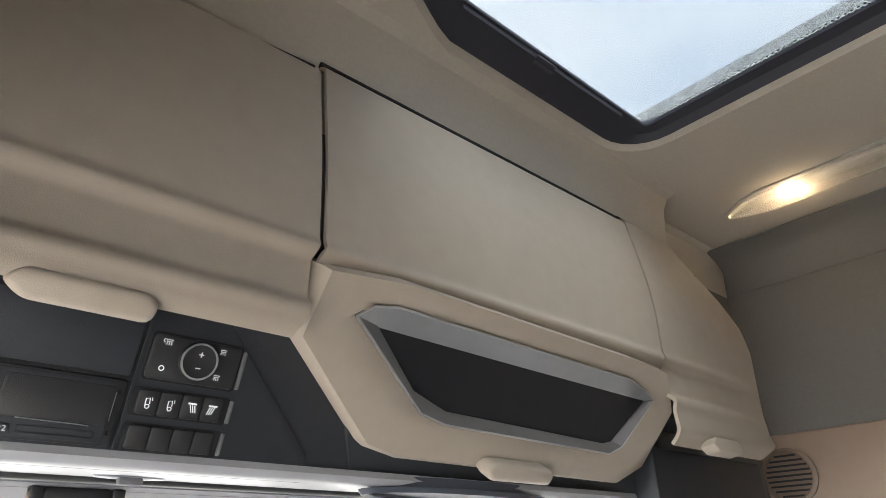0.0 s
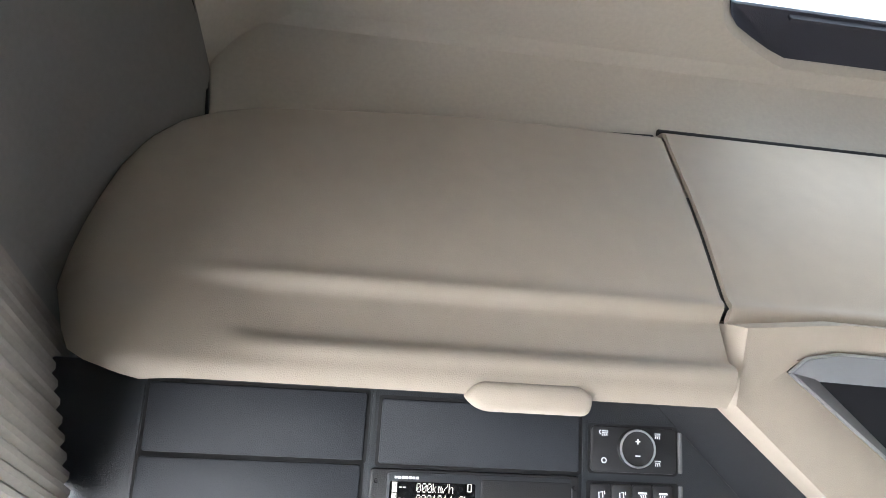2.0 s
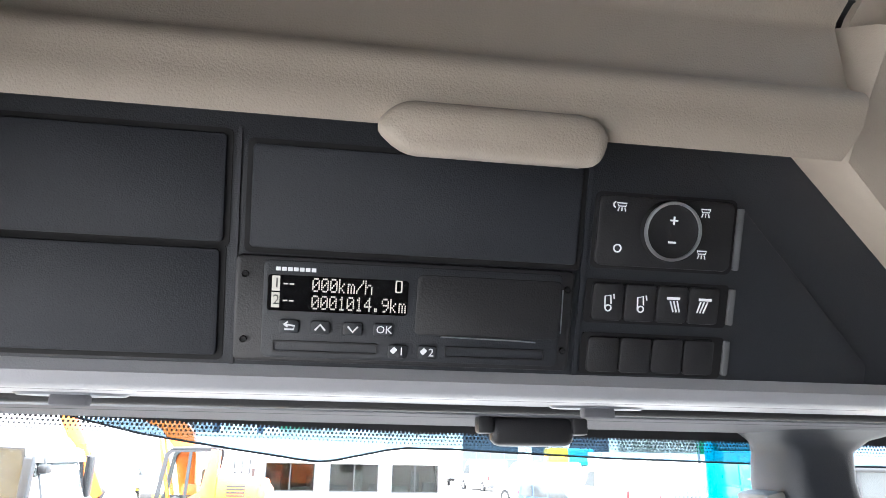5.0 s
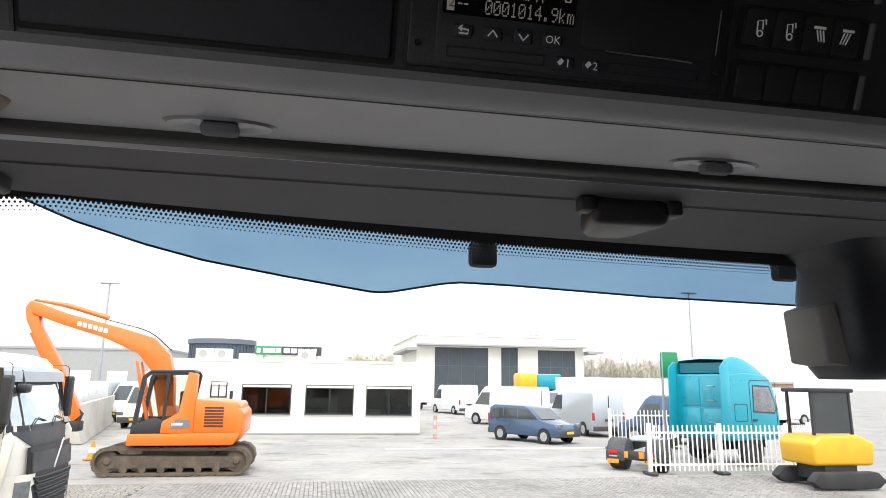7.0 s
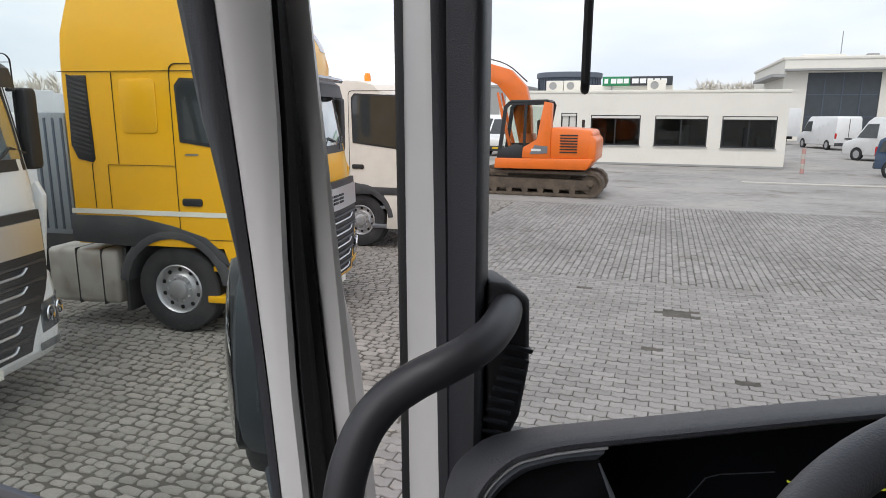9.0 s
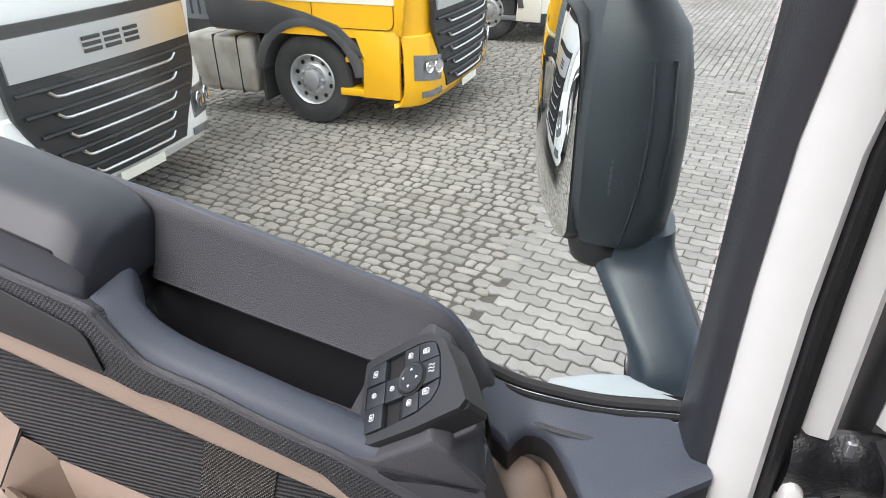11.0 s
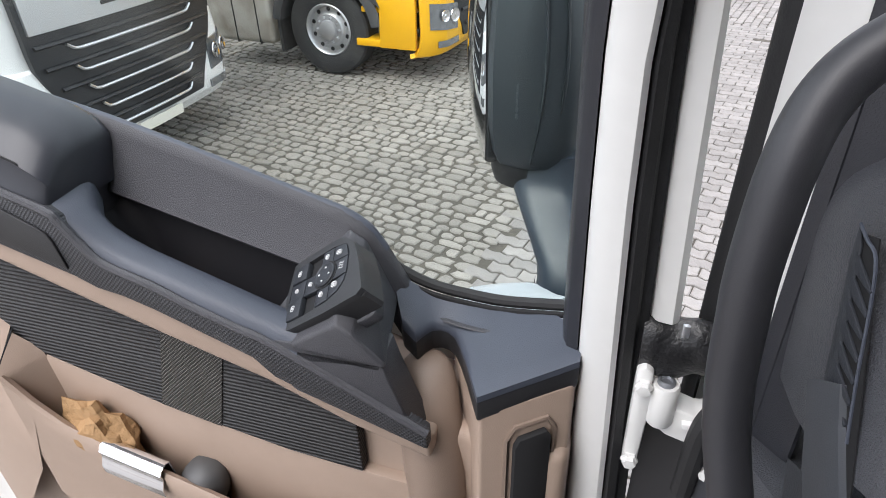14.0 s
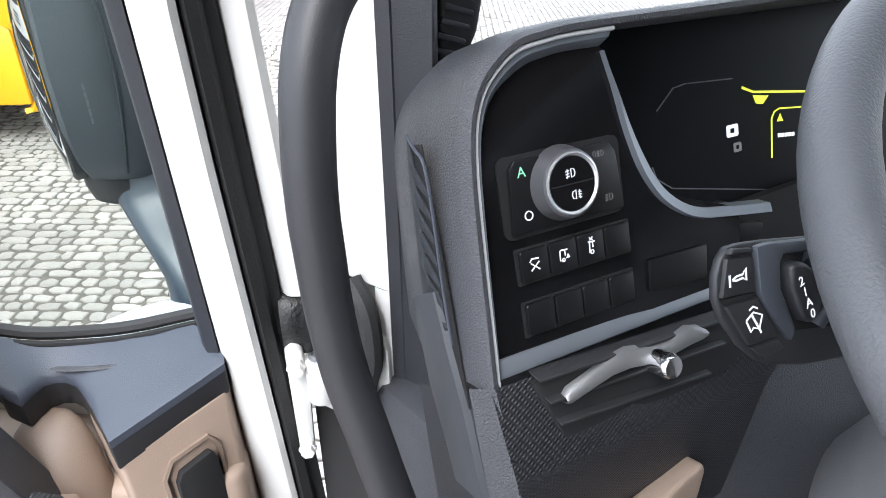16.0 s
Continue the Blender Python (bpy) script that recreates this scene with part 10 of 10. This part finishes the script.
part("body", prism([(11.75, 16.2, 0.60), (13.6, 16.2, 0.60), (13.7, 16.2, 1.2), (13.2, 16.2, 1.42), (12.0, 16.2, 1.42), (11.7, 16.2, 1.2)], (0, 1.4, 0), 0.1, 3), MINI_Y, mini)
for x0, x1, y0, y1 in ((11.9, 11.97, 16.35, 16.42), (13.1, 13.17, 16.35, 16.42), (11.9, 11.97, 17.3, 17.37), (13.1, 13.17, 17.3, 17.37)):
    part("cab_post", box(x0, x1, y0, y1, 1.4, 2.6), BLACK, mini)
part("cab_roof", box(11.82, 13.25, 16.28, 17.45, 2.56, 2.68, 0.04), BLACK, mini)
part("cab_window", box(11.97, 13.1, 16.37, 16.38, 1.45, 2.56), TRUCK_GLASS, mini)
for yc in (16.15, 17.55):
    part("track", prism([(11.7, yc - 0.17, 0.03), (13.5, yc - 0.17, 0.03), (13.75, yc - 0.17, 0.22), (13.5, yc - 0.17, 0.46), (11.7, yc - 0.17, 0.46), (11.45, yc - 0.17, 0.22)], (0, 0.34, 0), 0.06, 2), TYRE, mini)
part("base", box(12.1, 13.1, 16.3, 17.4, 0.2, 0.62), CHASSIS, mini)

for ob in mini.children:
    ob.data.transform(Matrix.Translation((0.8, 0, 0)))

# ---- background to the west ----
for k in range(8):
    y = 30.0 + k * 2.05
    x = -10.6 - k * 0.42
    solid("concrete_barrier", prism([(x - 0.35, y, 0), (x + 0.35, y, 0), (x + 0.16, y, 0.4), (x + 0.12, y, 1.6), (x - 0.12, y, 1.6), (x - 0.16, y, 0.4)], (-0.40, 1.98, 0), 0.02), CONCRETE, "pale concrete barrier wall section beside the yard", "barrier", "barrier wall sections")
for x, y, a, p5 in ((-12.9, 47.0, 250, VAN_W), (-15.5, 45.0, 255, VAN_S), (-18.2, 46.5, 255, VAN_B), (-20.8, 44.0, 250, VAN_W), (-15.2, 39.5, 255, VAN_W), (-17.8, 38.0, 255, VAN_S), (-10.4, 41.0, 262, VAN_W), (-20.5, 37.0, 255, VAN_B), (-23.5, 39.0, 255, VAN_W)):
    van("van", heading(x, y, a), p5, PANEL_VAN, 0.98, VAN_WIN, "parked van behind the concrete barrier", "van", "parked vans", front_glass=((1.06, 1.30), (0.46, 2.2)))
for x, y, a in ((-19.2, 13.2, 105), (-21.4, 17.0, 100), (-24.0, 21.5, 95), (-20.5, 9.0, 110)):
    box_truck(heading(x, y, a), VAN_W, "white box truck parked at the far side of the yard")
for x, y, a, p5 in ((-15.8, 15.2, 250, VAN_W), (-17.6, 19.0, 255, VAN_S), (-16.6, 11.4, 245, VAN_W)):
    van("van", heading(x, y, a), p5, PANEL_VAN, 0.98, VAN_WIN, "parked van at the far side of the yard", "van", "parked vans", front_glass=((1.06, 1.30), (0.46, 2.2)))
cone = thing("traffic_cone", (-8.2, 24.6, 0), "orange and white traffic cone on the yard", "traffic cone")
part("cone", lathe([(0.17, 0.03), (0.03, 0.62), (0.01, 0.62)], 16, Matrix.Translation((-8.2, 24.6, 0))), ORANGE_LAMP, cone)
part("band", lathe([(0.125, 0.22), (0.085, 0.40)], 16, Matrix.Translation((-8.2, 24.6, 0.0)) @ Matrix.Diagonal((1.03, 1.03, 1, 1)), False), WHITE_S, cone)
part("base", box(-8.42, -7.98, 24.38, 24.82, 0, 0.035), ORANGE_LAMP, cone)
for x0, x1, y, h in ((-46, -20, 90, 6.2), (-70, -44, 80, 5.0)):
    shed = thing("warehouse", ((x0 + x1) / 2, y, 0), "long grey flat-roofed warehouse far behind the yard", "building", "far warehouses")
    part("wall", box(x0, x1, y, y + 20, 0, h), BLUE_GREY if h < 6 else ROOF_G, shed)
    part("roof_edge", box(x0 - 0.1, x1 + 0.1, y - 0.1, y + 20.1, h, h + 0.3), ROOF_G, shed)
    for k in range(6):
        xa = x0 + (x1 - x0) * (k + 0.3) / 6
        part("dock_door", box(xa, xa + 2.4, y - 0.06, y, 0.2, 3.6), REFLECT, shed)
for x0, x1, y, h in ((40, 75, 95, 3.2),):
    shed = thing("warehouse", ((x0 + x1) / 2, y, 0), "long brick-coloured warehouse far behind the yard", "building", "far warehouses")
    part("wall", box(x0, x1, y, y + 20, 0, h), mat("far_brick", (0.26, 0.15, 0.11), 0.9, var=0.1), shed)
    part("roof_edge", box(x0 - 0.1, x1 + 0.1, y - 0.1, y + 20.1, h, h + 0.3), ROOF_G, shed)


def far_trees(seed, x0, x1, y, h, n):
    rnd = random.Random(seed)
    verts, faces = [], []

    def stick(a, c, r):
        i = len(verts)
        for p, q in ((a, r), (c, r * 0.35)):
            for k in range(3):
                verts.append((p[0] + q * math.cos(k * 2.094), p[1] + q * math.sin(k * 2.094), p[2]))
        for k in range(3):
            faces.append((i + k, i + (k + 1) % 3, i + 3 + (k + 1) % 3, i + 3 + k))

    for t in range(n):
        x, yy = x0 + (x1 - x0) * (t + rnd.random()) / n, y + rnd.uniform(-4, 4)
        hh = h * rnd.uniform(0.8, 1.05)
        stick((x, yy, 0), (x, yy, hh * 0.9), 0.12)
        for b in range(46):
            z = hh * rnd.uniform(0.12, 0.95)
            a = rnd.uniform(0, 6.283)
            L = rnd.uniform(0.5, 1.6) * (1.15 - 0.6 * z / hh)
            e = (x + L * math.cos(a), yy + L * math.sin(a), z + L * rnd.uniform(0.5, 1.3))
            stick((x, yy, z), e, 0.07)
            for s in range(3):
                stick(((x + e[0]) / 2, (yy + e[1]) / 2, (z + e[2]) / 2), (e[0] + rnd.uniform(-0.5, 0.5), e[1] + rnd.uniform(-0.5, 0.5), e[2] + rnd.uniform(-0.1, 0.6)), 0.05)
    me = bpy.data.meshes.new("far_trees")
    me.from_pydata(verts, [], faces)
    me.materials.append(TWIGS)
    tagged(new("far_trees", me), "row of bare grey-brown trees on the horizon", "trees", kind="stuff")


far_trees(3, 3.5, 17, 122, 7.6, 60)
far_trees(5, 36, 76, 125, 8.0, 170)
far_trees(6, -60, -20, 130, 6.0, 50)
far_trees(9, -110, -58, 62, 6.5, 60)

# ---- ground: one sheet, and the paving on it ----
def paving_mat(name, col):
    m = mat(name, col, 0.8, var=0.16, scale=9, big=0.35, bump=0.5, bscale=60, dirt=(0.10, 0.092, 0.08), dirt_amount=0.42, island=0.15)
    return m


SHEET = mat("worn_yard_asphalt", (0.275, 0.262, 0.248), 0.85, var=0.26, scale=3.5, big=0.30, bump=0.5, bscale=60, dirt=(0.40, 0.375, 0.335), dirt_amount=0.7)
stain(SHEET, (0.15, 0.128, 0.105), 0.45, 0.56, 0.66, 0.75, 1.6)
stain(SHEET, (0.38, 0.355, 0.325), 0.30, 0.58, 0.72, 0.6, 2.2)
JOINT = mat("paving_joint_sand", (0.088, 0.079, 0.066), 0.95, var=0.35, scale=15, dirt=(0.05, 0.045, 0.038), dirt_amount=0.6)
PAVER = paving_mat("grey_concrete_paver", (0.262, 0.246, 0.232))
COBBLE = paving_mat("worn_brown_grey_cobble", (0.265, 0.247, 0.222))
for m in (PAVER, COBBLE):
    stain(m, (0.15, 0.13, 0.11), 0.6, 0.58, 0.70, 0.6, 1.4)
sheet = bmesh.new()
X0, X1, Y0, Y1 = -9.0, 13.0, -2.0, 19.0
grid_x, grid_y = (-600, X0, X1, 600), (-600, Y0, Y1, 600)
gv = [[sheet.verts.new((x, y, 0.0 if not (X0 <= x <= X1 and Y0 <= y <= Y1) else -0.018)) for x in grid_x] for y in grid_y]
for j in range(3):
    for i in range(3):
        if (i, j) != (1, 1):
            sheet.faces.new((gv[j][i], gv[j][i + 1], gv[j + 1][i + 1], gv[j + 1][i]))
ground = solid("ground", sheet, SHEET, "wide grey paved truck yard reaching the horizon", "ground", kind="structure")
bed = part("paving_bed", box(X0, X1, Y0, Y1, -0.10, -0.014), JOINT, None)
tagged(bed, "dark sandy bed showing in the paving joints", "ground", kind="structure")
rnd = random.Random(11)


def paver_ring(L, B, k):
    """Outline of an interlocking paver with a zigzag long side, or of a worn cobble."""
    if k == "zig":
        q = 0.012
        return [(-L / 2, -B / 2 + q), (-L / 4, -B / 2 - q * 0.6), (0, -B / 2 + q), (L / 4, -B / 2 - q * 0.6), (L / 2, -B / 2 + q), (L / 2, B / 2 + q * 0.2), (L / 4, B / 2 - q * 1.4), (0, B / 2 + q * 0.2), (-L / 4, B / 2 - q * 1.4), (-L / 2, B / 2 + q * 0.2)]
    e = 0.020
    return [(-L / 2, -B / 2 + e), (-L / 2 + e, -B / 2), (L / 2 - e, -B / 2), (L / 2, -B / 2 + e), (L / 2, B / 2 - e), (L / 2 - e, B / 2), (-L / 2 + e, B / 2), (-L / 2, B / 2 - e)]


def paver_data(ring, jitter, seed):
    r2 = random.Random(seed)
    ring = [(x + r2.uniform(-jitter, jitter), y + r2.uniform(-jitter, jitter)) for x, y in ring]
    vs = [(x * 0.93, y * 0.90, 0.0) for x, y in ring] + [(x, y, -0.006) for x, y in ring] + [(x, y, -0.03) for x, y in ring]
    k = len(ring)
    fs = [tuple(range(k))]
    for a in (0, k):
        fs += [(a + i, a + k + i, a + k + (i + 1) % k, a + (i + 1) % k) for i in range(k)]
    return vs, fs


def lay(kind, material, L, B, joint, x0, x1, y0, y1, near, name, label, turn=0.0, boundary=None):
    shapes = []
    for s in range(8):
        vs, fs = paver_data(paver_ring(L, B, kind), 0.0030 if kind == "zig" else 0.011, s)
        me = bpy.data.meshes.new(name)
        me.from_pydata(vs, [], fs)
        me.materials.append(material)
        shapes.append((me, vs, fs))
    verts, faces, count = [], [], 0
    row = 0
    y = y0
    while y < y1:
        x = x0 + (L + joint) * (0.5 if row % 2 else 0.0) + (rnd.uniform(-0.02, 0.02) if kind != "zig" else 0)
        while x < x1:
            if boundary(*((y, x) if turn else (x, y))):
                s = rnd.randrange(8)
                me, vs, fs = shapes[s]
                z = rnd.uniform(-0.003, 0.002) - (0.004 if rnd.random() < 0.06 else 0.0) - (0.003 if kind == "cob" else 0.0)
                px, py = (y + rnd.uniform(-0.004, 0.004), x + rnd.uniform(-0.03, 0.03)) if turn else (x, y)
                a = radians(turn) + radians(rnd.uniform(-1.2, 1.2) * (2.2 if turn else 1.0) if kind == "zig" else rnd.uniform(-4, 4))
                if near(px, py) and count < 300:
                    ob = new(name, me)
                    ob.parent = ground
                    ob.matrix_basis = Matrix.Translation((px, py, z)) @ Matrix.Rotation(a, 4, "Z")
                    count += 1
                else:
                    i = len(verts)
                    c, sn = math.cos(a), math.sin(a)
                    tx, ty = rnd.uniform(-0.01, 0.01), rnd.uniform(-0.01, 0.01)
                    verts.extend((px + c * p[0] - sn * p[1], py + sn * p[0] + c * p[1], z + p[2] + tx * p[0] + ty * p[1]) for p in vs)
                    faces.extend(tuple(i + q for q in f) for f in fs)
            x += L + joint
        y += B + joint
        row += 1
    me = bpy.data.meshes.new(name)
    me.from_pydata(verts, [], faces)
    me.materials.append(material)
    ob = new(name + "_field", me)
    ob.parent = ground
    tagged(ob, label, kind="stuff")


# gaps where pavers are missing or sunk, in the bays of the yard
GAPS = [(-0.70, 8.70, 0.30, 0.17), (-0.05, 6.60, 0.13, 0.10), (-3.42, 9.18, 0.12, 0.08), (-1.85, 9.55, 0.16, 0.06), (-0.89, 7.25, 0.12, 0.04), (-4.55, 10.1, 0.20, 0.10), (-4.6, 11.6, 0.25, 0.10), (-3.75, 7.9, 0.13, 0.07), (2.8, 10.2, 0.35, 0.10), (-2.3, 8.2, 0.10, 0.03), (1.6, 8.0, 0.11, 0.06)]
EDGE = lambda x, y: x > -3.15 - 0.12 * (y - 6.8) + 0.04 * math.sin(y * 7.0)
WHOLE = lambda x, y: not any(((x - a) / c) ** 2 + ((y - b) / d) ** 2 < 1 for a, b, c, d in GAPS)
BAY = 10.12
lay("zig", PAVER, 0.214, 0.104, 0.008, -3.6, X1, Y0 + 0.06, BAY - 0.05, lambda x, y: -1.6 < x < 0.6 and 5.4 < y < 9.0, "paver", "grey interlocking concrete pavers in offset rows", boundary=lambda x, y: EDGE(x + 0.05, y) and WHOLE(x, y))
lay("zig", PAVER, 0.205, 0.1005, 0.0075, BAY + 0.11, Y1, -5.6, X1, lambda x, y: False, "cross_paver", "grey pavers laid crosswise with wide dark joints", 90.0, boundary=lambda x, y: x > -5.0 and WHOLE(x, y))


def lay_cobbles(x0, x1, y0, y1, near, boundary):
    """Worn cobbles in uneven courses: stones of many lengths with wide sandy joints."""
    shapes = []
    for s in range(14):
        r2 = random.Random(40 + s)
        k = 9
        ring = []
        for q in range(k):
            an = 2 * math.pi * (q + r2.uniform(-0.25, 0.25)) / k
            c, sn = math.cos(an), math.sin(an)
            f = 0.5 / max(abs(c), abs(sn)) * r2.uniform(0.80, 1.0)
            f = min(f, 0.58)
            ring.append((f * c, f * sn))
        vs = [(x * 0.90, y * 0.86, 0.0) for x, y in ring] + [(x, y, -0.007) for x, y in ring] + [(x, y, -0.03) for x, y in ring]
        fs = [tuple(range(k))]
        for a in (0, k):
            fs += [(a + i, a + k + i, a + k + (i + 1) % k, a + (i + 1) % k) for i in range(k)]
        me = bpy.data.meshes.new("cobble")
        me.from_pydata(vs, [], fs)
        me.materials.append(COBBLE)
        shapes.append((me, vs, fs))
    verts, faces, count = [], [], 0
    y = y0
    while y < y1:
        B = rnd.uniform(0.078, 0.118)
        x = x0 + rnd.uniform(0, 0.1)
        while x < x1:
            L = rnd.choice((0.075, 0.09, 0.10, 0.115, 0.13, 0.15, 0.17, 0.20))
            px, py = x + L / 2, y + B / 2 + rnd.uniform(-0.006, 0.006)
            x += L + rnd.uniform(0.004, 0.016)
            if not boundary(px, py):
                continue
            me, vs, fs = shapes[rnd.randrange(14)]
            z, a = rnd.uniform(-0.008, 0.001), radians(rnd.uniform(-5, 5))
            sx, sy = L * 1.02, B * rnd.uniform(0.92, 1.04)
            if near(px, py) and count < 300:
                ob = new("cobble", me)
                ob.parent = ground
                ob.matrix_basis = Matrix.Translation((px, py, z)) @ Matrix.Rotation(a, 4, "Z") @ Matrix.Diagonal((sx, sy, 1, 1))
                count += 1
            else:
                i, c, sn = len(verts), math.cos(a), math.sin(a)
                verts.extend((px + c * p[0] * sx - sn * p[1] * sy, py + sn * p[0] * sx + c * p[1] * sy, z + p[2]) for p in vs)
                faces.extend(tuple(i + q for q in f) for f in fs)
        y += B + 0.005
    me = bpy.data.meshes.new("cobble")
    me.from_pydata(verts, [], faces)
    me.materials.append(COBBLE)
    ob = new("cobble_field", me)
    ob.parent = ground
    tagged(ob, "worn brown-grey cobblestones with sandy joints", kind="stuff")


lay_cobbles(X0, -2.8, Y0, Y1, lambda x, y: -4.4 < x < -3.1 and 1.2 < y < 4.6, lambda x, y: not EDGE(x - 0.06, y) and not (x > -5.05 and y > BAY) and WHOLE(x, y))

tagged(part("edge_course", box(-5.0, X1, BAY + 0.0, BAY + 0.14, -0.03, -0.007), PAVER, ground), "cut pavers between the two bays")

tagged(part("gutter_strip", box(2.0, 14.0, 27.35, 27.72, -0.02, 0.006), CONCRETE, None), "pale flush concrete gutter strip in the yard", "gutter", kind="structure")
